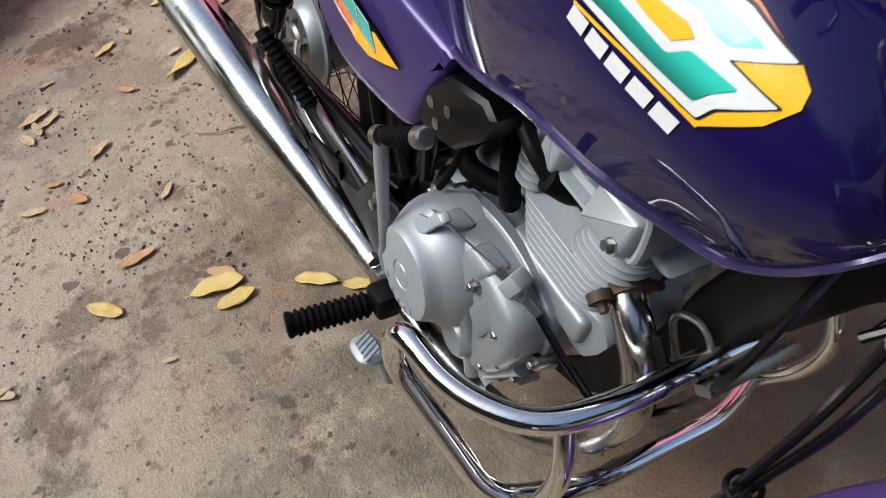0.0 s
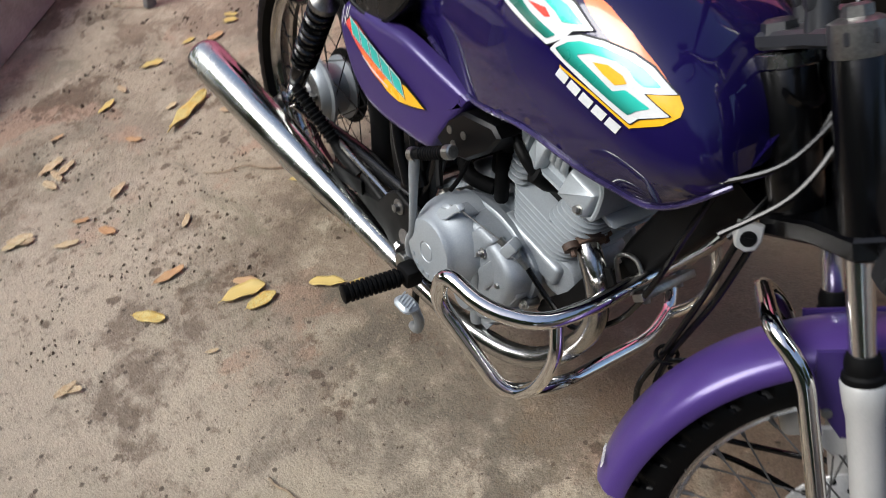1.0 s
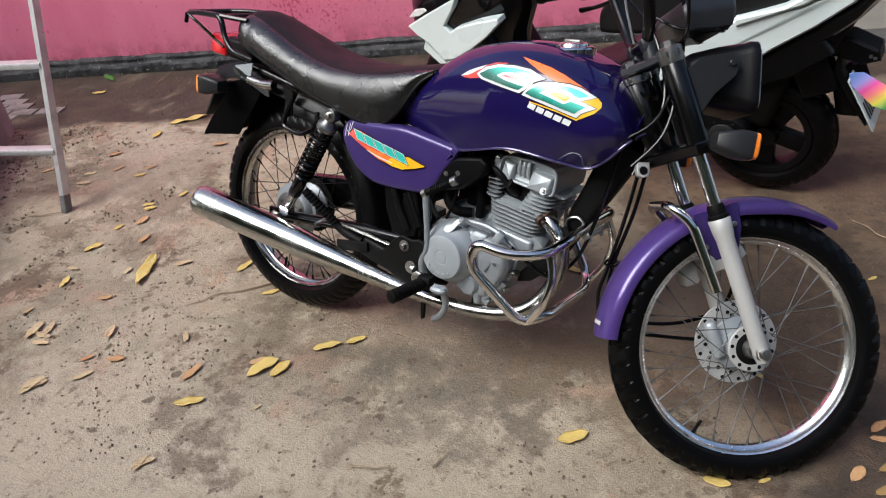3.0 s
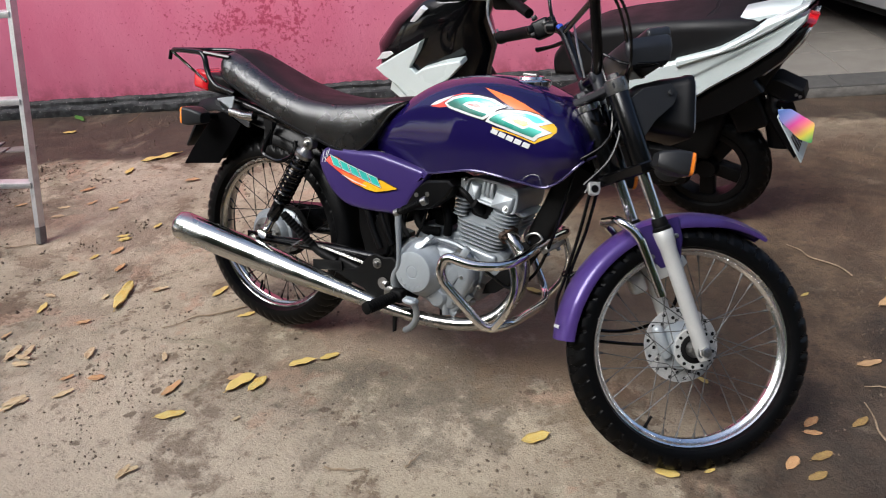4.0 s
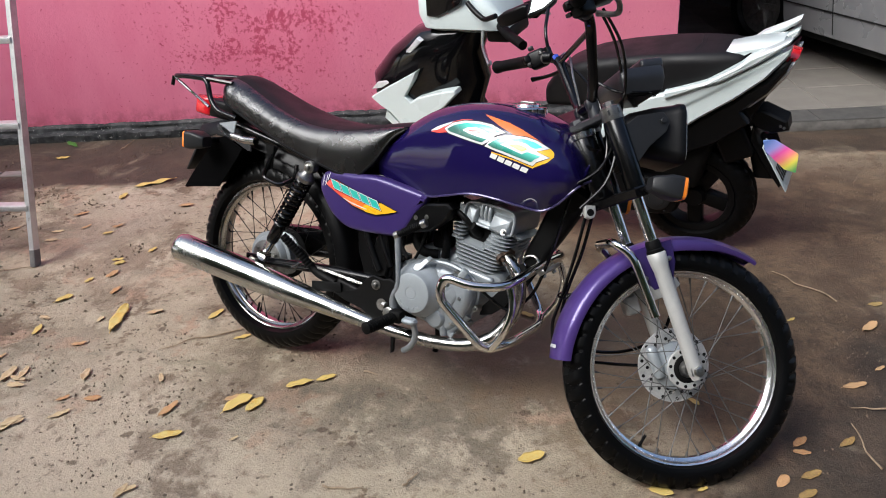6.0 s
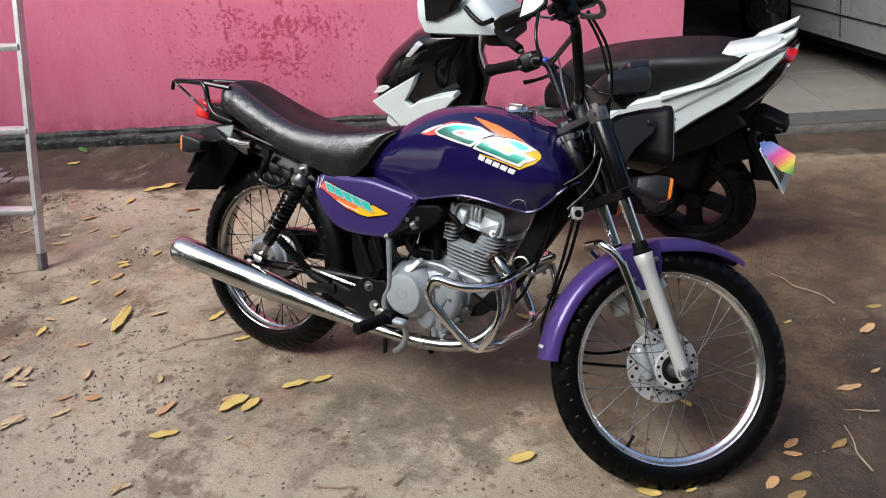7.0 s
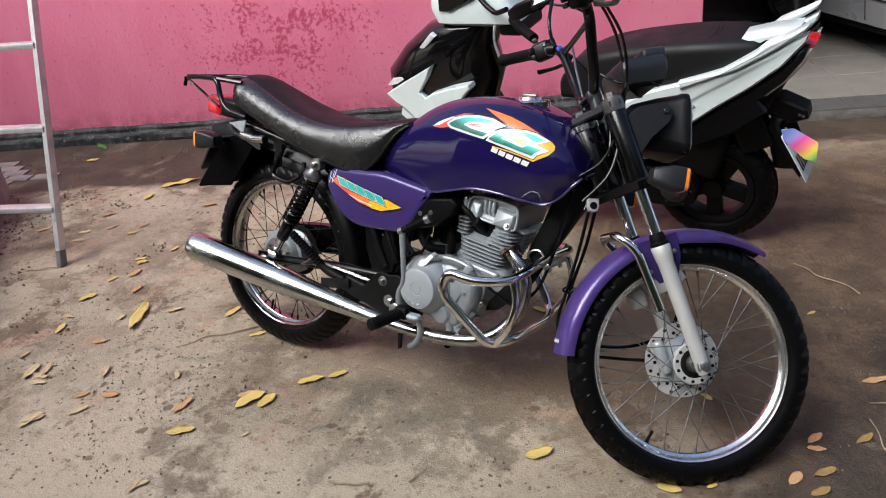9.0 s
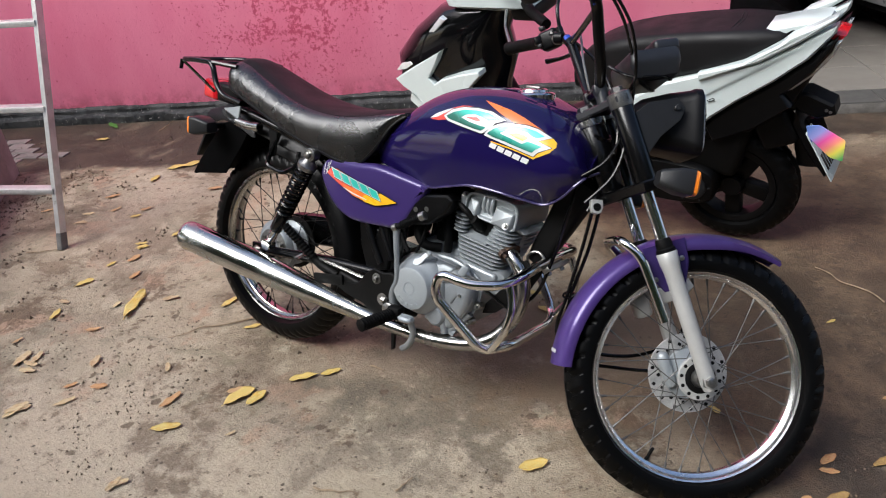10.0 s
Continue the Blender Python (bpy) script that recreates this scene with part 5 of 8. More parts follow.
# exhaust --------------------------------------------------------------------
def build_exhaust():
    bm = B()
    pts = spread([(0.832, -0.052, 0.490), (0.868, -0.062, 0.472), (0.898, -0.064, 0.430), (0.903, -0.062, 0.375), (0.886, -0.066, 0.318), (0.850, -0.086, 0.264), (0.79, -0.104, 0.232), (0.70, -0.118, 0.219), (0.58, -0.127, 0.220), (0.45, -0.134, 0.231)], 8)
    tube(bm, pts, 0.0185, 20)
    pipe = part("exhaust_pipe", bm, CHROME_OLD, CG, "curved chrome exhaust header pipe")
    bm = B()
    f = Vector((0.80, -0.18, -0.42)).normalized()
    c = Vector((0.852, -0.054, 0.480))
    lathe(bm, [(-0.008, 0.020), (-0.008, 0.027), (0.003, 0.027), (0.005, 0.021)], c, f, 24)
    for s in (-1, 1):
        lathe(bm, [(-0.008, 0.012), (0.002, 0.012)], c + Vector((0, s * 0.032, 0.004)), f, 14)
        bolt(bm, c + Vector((0, s * 0.032, 0.004)) + f * 0.003, f, 0.005, 0.008)
    part("exhaust_flange", bm, RUST, pipe, "rusty brown exhaust flange")
    bm = B()
    a, b = Vector((0.47, -0.132, 0.229)), Vector((-0.246, -0.192, 0.337))
    d = (b - a)
    n = d.length
    lathe(bm, [(-0.02, 0.0190), (0.0, 0.0205), (0.10, 0.0260), (0.22, 0.0345), (0.33, 0.0415), (0.44, 0.0450), (n - 0.05, 0.0465), (n - 0.016, 0.0470), (n - 0.004, 0.0440), (n + 0.004, 0.036), (n + 0.006, 0.022), (n + 0.002, 0.018), (n - 0.04, 0.016)], a, d, 40)
    muf = part("silencer", bm, SILENCER, CG, "long tapered chrome silencer")
    bm = B()
    lathe(bm, [(n - 0.06, 0.0155), (n + 0.0035, 0.0155)], a, d, 20)
    part("outlet", bm, BLACK_DULL, muf)
    bm = B()
    e = d.normalized()
    box(bm, (0.11, 0.006, 0.030), Matrix.Translation(a + e * 0.16 + Vector((0.0, 0.012, 0.052))) @ Matrix.Rotation(math.atan2(-e.z, -e.x), 4, (0, 1, 0)), 0.002)
    part("silencer_bracket", bm, BLACK_DULL, muf, "black bracket above the silencer")
    bm = B()
    box(bm, (0.115, 0.022, 0.052), Matrix.Translation((0.395, -0.118, 0.300)) @ Matrix.Rotation(radians(13), 4, (0, 1, 0)), 0.010, 3)
    part("passenger_bracket", bm, BLACK_DULL, CG, "black bracket of the rear foot rest")
    bm = B()
    tube(bm, [(0.255, -0.125, 0.345), (0.165, -0.165, 0.440)], [0.012, 0.0115], 12)
    for k in range(11):
        q = Vector((0.255, -0.125, 0.345)).lerp(Vector((0.165, -0.165, 0.440)), 0.12 + 0.078 * k)
        dd = Vector((-0.09, -0.04, 0.095)).normalized()
        lathe(bm, [(-0.003, 0.0118), (-0.0015, 0.0142), (0.0015, 0.0142), (0.003, 0.0118)], q, dd, 14)
    part("rear_foot_rest", bm, RUBBER, CG, "folded rubber passenger foot rest")
    bm = B()
    tube(bm, fillet([(0.33, -0.115, 0.315), (0.27, -0.122, 0.335), (0.255, -0.125, 0.347)], 0.01), 0.014, 10)
    part("foot_rest_arm", bm, BLACK_DULL, CG)


build_exhaust()


# engine -----------------------------------------------------------------------
TIP = radians(10.0)
CU, CF = Vector((math.sin(TIP), 0, math.cos(TIP))), Vector((math.cos(TIP), 0, -math.sin(TIP)))
CYL = Vector((0.757, 0, 0.412))


def cy(f, y, u):
    return CYL + CF * f + Vector((0, y, 0)) + CU * u


def build_engine():
    bm = B()
    case = [(0.505, 0.370), (0.535, 0.412), (0.600, 0.426), (0.690, 0.430), (0.765, 0.414), (0.782, 0.39), (0.780, 0.335), (0.758, 0.280), (0.72, 0.246), (0.60, 0.250), (0.52, 0.290)]
    poly = [(p.x, p.y) for p in spread([(u, v, 0) for u, v in case], 3, closed=True)]
    slab(bm, poly, -0.068, 0.12, 0.010)
    eng = part("crankcase", bm, ALU, CG, "grey cast aluminium engine crankcase")
    bm = B()
    cov = [(0.548, 0.360), (0.560, 0.398), (0.585, 0.424), (0.640, 0.440), (0.700, 0.440), (0.750, 0.424), (0.785, 0.402), (0.796, 0.372), (0.788, 0.330), (0.768, 0.292), (0.740, 0.256), (0.705, 0.246), (0.660, 0.262), (0.610, 0.276), (0.570, 0.300), (0.552, 0.330)]
    poly = [(p.x, p.y) for p in spread([(u, v, 0) for u, v in cov], 4, closed=True)]
    stack(bm, poly, [(0.010, -0.050), (0.006, -0.066), (0.0, -0.070), (0.0, -0.082), (0.002, -0.084), (0.006, -0.085), (0.008, -0.104), (0.012, -0.116), (0.018, -0.122), (0.026, -0.1245)], xz)
    cover = part("engine_cover", bm, ALU, eng, "grey cast right engine cover")
    # round clutch dome on a wider step
    bm = B()
    lathe(bm, [(-0.05, 0.082), (-0.010, 0.080), (0.002, 0.0765), (0.012, 0.0710), (0.020, 0.0650), (0.026, 0.0610), (0.0330, 0.0585), (0.0370, 0.0570), (0.0400, 0.0550), (0.0418, 0.0490), (0.0420, 0.0185), (0.0408, 0.0175), (0.0408, 0.0155), (0.0420, 0.0145), (0.0422, 0.001)], (0.632, -0.131, 0.360), (0, -1, 0), 64)
    part("clutch_dome", bm, ALU_LIGHT, cover, "pale round clutch cover dome")
    bm = B()
    for k in range(5):
        a = radians(218 + 21 * k)
        box(bm, (0.0085, 0.0016, 0.0075), pose(0.632 + 0.044 * math.cos(a), -0.1734, 0.360 + 0.044 * math.sin(a), 0, 270 - math.degrees(a), 0), 0.0005)
    part("lettering_bar", bm, ALU_LIGHT, cover)
    # pads of the cover ahead of the dome, with bolt channels between them
    bm = B()

    def pad(corners, deep=0.020, grow=1.14, r=0.008):
        face = fillet(corners, r, 5, closed=True)
        c = sum(face, Vector()) / len(face)
        rings_mesh(bm, [[c + (p - c) * k + Vector((0, dy, 0)) for p in face] for k, dy in ((grow, deep), (grow - 0.02, deep * 0.5), (1.06, 0.005), (1.015, 0.0012), (0.95, 0.0), (0.5, -0.0006))])
    pad([(0.672, -0.137, 0.394), (0.694, -0.122, 0.432), (0.730, -0.119, 0.424), (0.700, -0.136, 0.374)])
    pad([(0.716, -0.135, 0.368), (0.746, -0.117, 0.412), (0.771, -0.114, 0.394), (0.733, -0.132, 0.334)])
    pad([(0.742, -0.124, 0.320), (0.774, -0.113, 0.376), (0.788, -0.108, 0.352), (0.762, -0.116, 0.298)])
    pad([(0.602, -0.132, 0.424), (0.640, -0.126, 0.440), (0.668, -0.124, 0.436), (0.650, -0.132, 0.410)])
    part("cover_pad", bm, ALU, cover, "smooth raised pads of the engine cover")
    bm = B()
    lathe(bm, [(-0.03, 0.034), (-0.004, 0.032), (0.010, 0.0285), (0.017, 0.022), (0.019, 0.001)], (0.688, -0.118, 0.290), (0, -1, 0), 32)
    for a, b, r in (((0.700, -0.124, 0.352), (0.712, -0.115, 0.245), 0.011), ((0.655, -0.118, 0.285), (0.735, -0.100, 0.246), 0.013), ((0.725, -0.104, 0.256), (0.772, -0.094, 0.310), 0.012)):
        tube(bm, [a, b], r, 14)
    box(bm, (0.026, 0.030, 0.024), pose(0.748, -0.108, 0.312, 0, -25, 0), 0.005, 2)
    part("cover_boss", bm, ALU, cover, "ribs and bosses cast on the cover")
    for x, y, z in ((0.560, -0.088, 0.402), (0.601, -0.088, 0.428), (0.666, -0.125, 0.414), (0.714, -0.123, 0.396), (0.757, -0.116, 0.360), (0.790, -0.088, 0.332), (0.768, -0.090, 0.284), (0.735, -0.090, 0.254), (0.706, -0.098, 0.252), (0.735, -0.114, 0.284), (0.640, -0.088, 0.274), (0.575, -0.088, 0.302)):
        bm = B()
        lathe(bm, [(-0.02, 0.0105), (0.004, 0.0095), (0.006, 0.0085)], (x, y, z), (0, -1, 0.15), 16)
        bolt(bm, (x, y - 0.006, z), (0, -1, 0.15), 0.0048, 0.006)
        part("cover_bolt", bm, STEEL, cover, "zinc cover bolt")
    # clutch lever on top of the cover
    bm = B()
    lathe(bm, [(-0.02, 0.017), (0.004, 0.0165), (0.007, 0.013), (0.008, 0.009), (0.0125, 0.008), (0.0135, 0.004)], (0.634, -0.138, 0.424), (0, -1, 0.45), 24)
    n = Vector((0, -1, 0.45)).normalized()
    side = Vector((1, 0, 0))
    rise = n.cross(side) * -1
    arm = [(-0.011, -0.006), (0.003, -0.011), (0.014, -0.003), (0.026, 0.016), (0.032, 0.022), (0.027, 0.031), (0.017, 0.028), (0.006, 0.012), (-0.009, 0.007)]
    slab(bm, arm, 0.0, 0.005, 0.0012, lambda u, v, w: Vector((0.634, -0.147, 0.428)) + side * u + rise * v * (1 if rise.z > 0 else -1) + n * w)
    box(bm, (0.013, 0.012, 0.010), pose(0.666, -0.140, 0.457, 18, 25, 0), 0.003, 2)
    part("clutch_lever", bm, ALU_LIGHT, cover, "pale clutch release lever")
    bm = B()
    tube(bm, [(0.670, -0.141, 0.455), (0.736, -0.114, 0.432)], 0.0012, 6)
    tube(bm, [(0.734, -0.115, 0.433), (0.744, -0.110, 0.427)], 0.0058, 8)
    tube(bm, [(0.756, -0.104, 0.418), (0.784, -0.094, 0.402)], 0.0046, 8)
    bolt(bm, (0.760, -0.102, 0.416), (0.80, 0.30, -0.50), 0.0072, 0.008)
    part("cable_end", bm, STEEL, cover, "clutch cable end with its adjuster")
    bm = B()
    box(bm, (0.020, 0.024, 0.030), pose(0.752, -0.104, 0.424, 0, 30, 20), 0.004, 2)
    part("cable_bracket", bm, ALU_LIGHT, cover)
    bm = B()
    tube(bm, spread([(0.784, -0.094, 0.402), (0.830, -0.084, 0.368), (0.880, -0.07, 0.345), (0.93, -0.04, 0.39), (0.975, -0.055, 0.50), (1.00, -0.06, 0.60), (1.02, -0.05, 0.70)], 8), 0.0045, 8)
    part("clutch_cable", bm, BLACK, CG, "black clutch cable")
    # front lower casting, starter and case top
    bm = B()
    box(bm, (0.060, 0.110, 0.060), pose(0.790, 0, 0.384, 0, 14, 0), 0.012, 3)
    tube(bm, [(0.62, 0.05, 0.455), (0.72, 0.05, 0.46)], 0.03, 16)
    box(bm, (0.17, 0.10, 0.05), pose(0.645, 0.0, 0.440, 0, -3, 0), 0.020, 4)
    lathe(bm, [(-0.05, 0.036), (0.050, 0.036), (0.058, 0.030), (0.060, 0.012)], (0.812, -0.005, 0.396), (0.15, -1, 0), 28)
    box(bm, (0.140, 0.150, 0.040), Matrix.Translation(cy(0.0, 0, 0.0)) @ Matrix.Rotation(TIP, 4, (0, 1, 0)), 0.010, 3)
    part("case_casting", bm, ALU, eng, "cast shapes ahead of and over the crankcase")
    # cylinder: the fins widen upwards
    bm = B()
    rings_mesh(bm, [[cy(f, y, u) for f, y in rounded(0.080 + 0.2 * u, 0.090 + 0.14 * u, 0.02, 4)] for u in (0.0, 0.14)])
    part("barrel", bm, BLACK_DULL, eng, "cylinder barrel between the fins")

    def fin(out, u, thick, mat):
        bm = B()
        rings_mesh(bm, [[cy(f, y, u) for f, y in inset(out, 0.0010)], [cy(f, y, u + 0.0007) for f, y in out], [cy(f, y, u + thick - 0.0007) for f, y in out], [cy(f, y, u + thick) for f, y in inset(out, 0.0010)]])
        part("cooling_fin", bm, mat, eng)
    for k in range(7):
        e = k / 11
        fin(rounded(0.122 + 0.060 * e ** 0.8, 0.146 + 0.026 * e, 0.030, 6, (0.001 + 0.002 * e, 0)), 0.018 + 0.0108 * k, 0.0024, ALU_LIGHT)
    # head fins on both sides of the plug recess
    for k in range(5):
        u = 0.0940 + 0.0108 * k
        for lo, hi in ((-0.083 - 0.001 * k, -0.046), (0.008 + 0.004 * k, 0.088 + 0.0015 * k)):
            fin([(p[0] + (lo + hi) / 2, p[1] - 0.045) for p in rounded(hi - lo, 0.080, min(0.028, 0.42 * (hi - lo)), 6)], u, 0.0028, ALU_LIGHT)
        fin([(p[0] + 0.004, p[1] + 0.042) for p in rounded(0.176, 0.088, 0.022, 4)], u, 0.0032, ALU)
    bm = B()
    for lo, hi in ((-0.074, -0.052), (0.022, 0.080)):
        out = [(p[0] + (lo + hi) / 2, p[1]) for p in rounded(hi - lo, 0.140, 0.010, 5)]
        rings_mesh(bm, [[cy(f, y, u) for f, y in inset(out, d)] for u, d in ((0.088, 0.004), (0.168, 0.004))])
    # sloping floor of the plug recess
    rings_mesh(bm, [[cy(f, y, u) for f in (-0.050, 0.024)] + [cy(f, y + 0.004, u - 0.004) for f in (0.024, -0.050)] for y, u in ((-0.082, 0.089), (-0.060, 0.094), (-0.042, 0.106), (-0.036, 0.130))])
    out = [(p[0] + 0.004, p[1] + 0.020) for p in rounded(0.160, 0.11, 0.018, 5)]
    rings_mesh(bm, [[cy(f, y, u) for f, y in out] for u in (0.088, 0.172)])
    slab(bm, [(0.066, 0.148), (0.104, 0.142), (0.114, 0.147), (0.104, 0.154), (0.066, 0.160)], -0.062, 0.060, 0.003, lambda f, u, y: cy(f, y, u))
    head = part("cylinder_head", bm, ALU_LIGHT, eng, "cast cylinder head")
    # rocker cover: a box with a raised rim round its side face and swellings inside the rim
    face = [(-0.0563, 0.150), (-0.0600, 0.180), (-0.0560, 0.198), (-0.046, 0.207), (-0.020, 0.2130), (0.020, 0.2160), (0.070, 0.2165), (0.086, 0.2130), (0.0930, 0.200), (0.0955, 0.175), (0.0940, 0.150)]
    face = [(p.x, p.y) for p in fillet([(u, v, 0) for u, v in face], 0.010, 4, closed=True)]
    bm = B()
    stack(bm, face, [(0.006, 0.085), (0.0, 0.078), (0.0, -0.072), (-0.0012, -0.075), (-0.0012, -0.086), (0.0015, -0.0885), (0.0050, -0.0875), (0.0062, -0.076), (0.014, -0.0735), (0.030, -0.0735)], lambda f, u, y: cy(f, y, u))
    cov2 = part("rocker_cover", bm, ALU_LIGHT, eng, "boxy cast rocker cover with a raised rim")
    bm = B()

    def swell(lo, hi, u0, u1, y0, y1, lean=0.0):
        """A rounded cast box that swells out of the rocker face."""
        out = [(p.x, p.y) for p in fillet([(lo + lean, u1, 0), (hi + lean, u1 - 0.002, 0), (hi, u0, 0), (lo, u0, 0)], 0.008, 4, closed=True)]
        rings = []
        for d, k in ((0.0, 0.0), (0.0004, 0.35), (0.0015, 0.62), (0.0034, 0.84), (0.0056, 0.96), (0.0072, 1.0)):
            rings.append([cy(f, y0 + ((y1 + 0.012 * (u - u0) / (u1 - u0)) - y0) * k, u) for f, u in inset(out, d)])
        rings_mesh(bm, rings)
    swell(-0.050, -0.016, 0.148, 0.196, -0.070, -0.096)
    swell(0.026, 0.086, 0.150, 0.198, -0.070, -0.100, 0.002)
    for f in (-0.008, 0.004, 0.016):
        tube(bm, [cy(f + 0.003, -0.070, 0.168), cy(f + 0.002, -0.083, 0.182), cy(f, -0.082, 0.204), cy(f, -0.070, 0.2155), cy(f, 0.02, 0.2175)], 0.0058, 10)
    tube(bm, [cy(0.070, -0.070, 0.150), cy(0.073, -0.098, 0.160)], [0.0125, 0.0085], 16)
    tube(bm, [cy(-0.066, -0.072, 0.168), cy(-0.064, -0.084, 0.196)], 0.0110, 16)
    box(bm, (0.020, 0.030, 0.024), Matrix.Translation(cy(-0.064, -0.070, 0.182)) @ Matrix.Rotation(TIP, 4, (0, 1, 0)), 0.005, 2)
    part("cover_swelling", bm, ALU_LIGHT, cov2, "cast swellings on the rocker cover", sharp=75)
    for f, y, u in ((-0.064, -0.085, 0.194), (0.073, -0.098, 0.162)):
        bm = B()
        bolt(bm, cy(f, y, u), (0, -1, 0.35), 0.0052, 0.007)
        part("head_bolt", bm, STEEL, cov2)
    bm = B()
    tube(bm, spread([cy(-0.012, -0.040, 0.114), cy(-0.014, -0.066, 0.126), cy(-0.020, -0.088, 0.142)], 5), [0.0125, 0.0140, 0.0125], 14)
    lathe(bm, [(-0.006, 0.0135), (0.006, 0.0135), (0.008, 0.009)], cy(-0.020, -0.088, 0.142), (-0.4, -0.8, 0.5), 14)
    tube(bm, spread([cy(-0.022, -0.088, 0.142), cy(-0.044, -0.096, 0.158), cy(-0.066, -0.096, 0.168)], 5), [0.009, 0.0085, 0.007], 12)
    tube(bm, spread([cy(-0.066, -0.096, 0.168), cy(-0.086, -0.086, 0.178), cy(-0.096, -0.06, 0.20), cy(-0.11, -0.02, 0.25)], 5), 0.0042, 8)
    part("plug_cap", bm, RUBBER, eng, "black spark plug cap and lead")
    bm = B()
    lathe(bm, [(0, 0.0105), (0.010, 0.0105), (0.012, 0.006)], cy(-0.012, -0.036, 0.112), (0.1, -0.9, 0.3), 6)
    part("spark_plug", bm, STEEL, eng, "bright spark plug hexagon")
    # intake side
    bm = B()
    tube(bm, spread([cy(-0.060, -0.015, 0.160), cy(-0.10, -0.02, 0.168), cy(-0.125, -0.02, 0.164)], 4), 0.024, 16)
    tube(bm, [(0.640, -0.02, 0.62), (0.640, -0.02, 0.50)], [0.020, 0.030, 0.028, 0.022], 18)
    tube(bm, [(0.60, -0.02, 0.560), (0.68, -0.02, 0.575)], 0.026, 16)
    box(bm, (0.05, 0.055, 0.05), pose(0.640, -0.02, 0.490), 0.010, 2)
    part("carburettor", bm, BLACK_DULL, CG, "grimy black carburettor")
    bm = B()
    slab(bm, [(0.561, 0.536), (0.600, 0.578), (0.632, 0.602), (0.700, 0.612), (0.717, 0.600), (0.697, 0.566), (0.650, 0.528), (0.600, 0.516)], -0.128, -0.076, 0.005)
    abox = part("coil_cover", bm, PLASTIC, CG, "black plastic cover over the carburettor")
    bm = B()
    for x, z in ((0.606, 0.560), (0.640, 0.567), (0.618, 0.541)):
        lathe(bm, [(0, 0.0065), (0.0012, 0.0065), (0.0014, 0.003)], (x, -0.128, z), (0, -1, 0), 12)
    part("screw", bm, STEEL, abox)
    bm = B()
    tube(bm, spread([(0.59, -0.06, 0.53), (0.575, -0.07, 0.49), (0.60, -0.07, 0.455), (0.64, -0.05, 0.45)], 5), 0.013, 10)
    tube(bm, spread([(0.66, -0.06, 0.53), (0.675, -0.07, 0.49), (0.668, -0.06, 0.45)], 5), 0.012, 10)
    tube(bm, spread([(0.54, -0.07, 0.56), (0.53, -0.085, 0.50), (0.55, -0.10, 0.46), (0.585, -0.12, 0.44)], 5), 0.006, 8)
    tube(bm, spread([(0.62, -0.09, 0.52), (0.61, -0.10, 0.47), (0.60, -0.11, 0.44)], 5), 0.004, 8)
    part("hose", bm, RUBBER, CG, "black hoses and cables round the carburettor")
    bm = B()
    box(bm, (0.14, 0.15, 0.20), pose(0.45, 0.01, 0.545), 0.02, 3)
    part("air_box", bm, BLACK_DULL, CG, "black air box behind the side covers")
    bm = B()
    slab(bm, [(0.505, 0.368), (0.515, 0.43), (0.50, 0.50), (0.475, 0.50), (0.455, 0.44), (0.455, 0.36)], -0.11, -0.06, 0.004)
    part("inner_guard", bm, PLASTIC, CG)
    # left case (out of sight but for the gaps)
    bm = B()
    slab(bm, [(p[0], p[1]) for p in poly], 0.118, 0.150, 0.012)
    part("left_cover", bm, ALU, eng, "cast left engine cover")


build_engine()


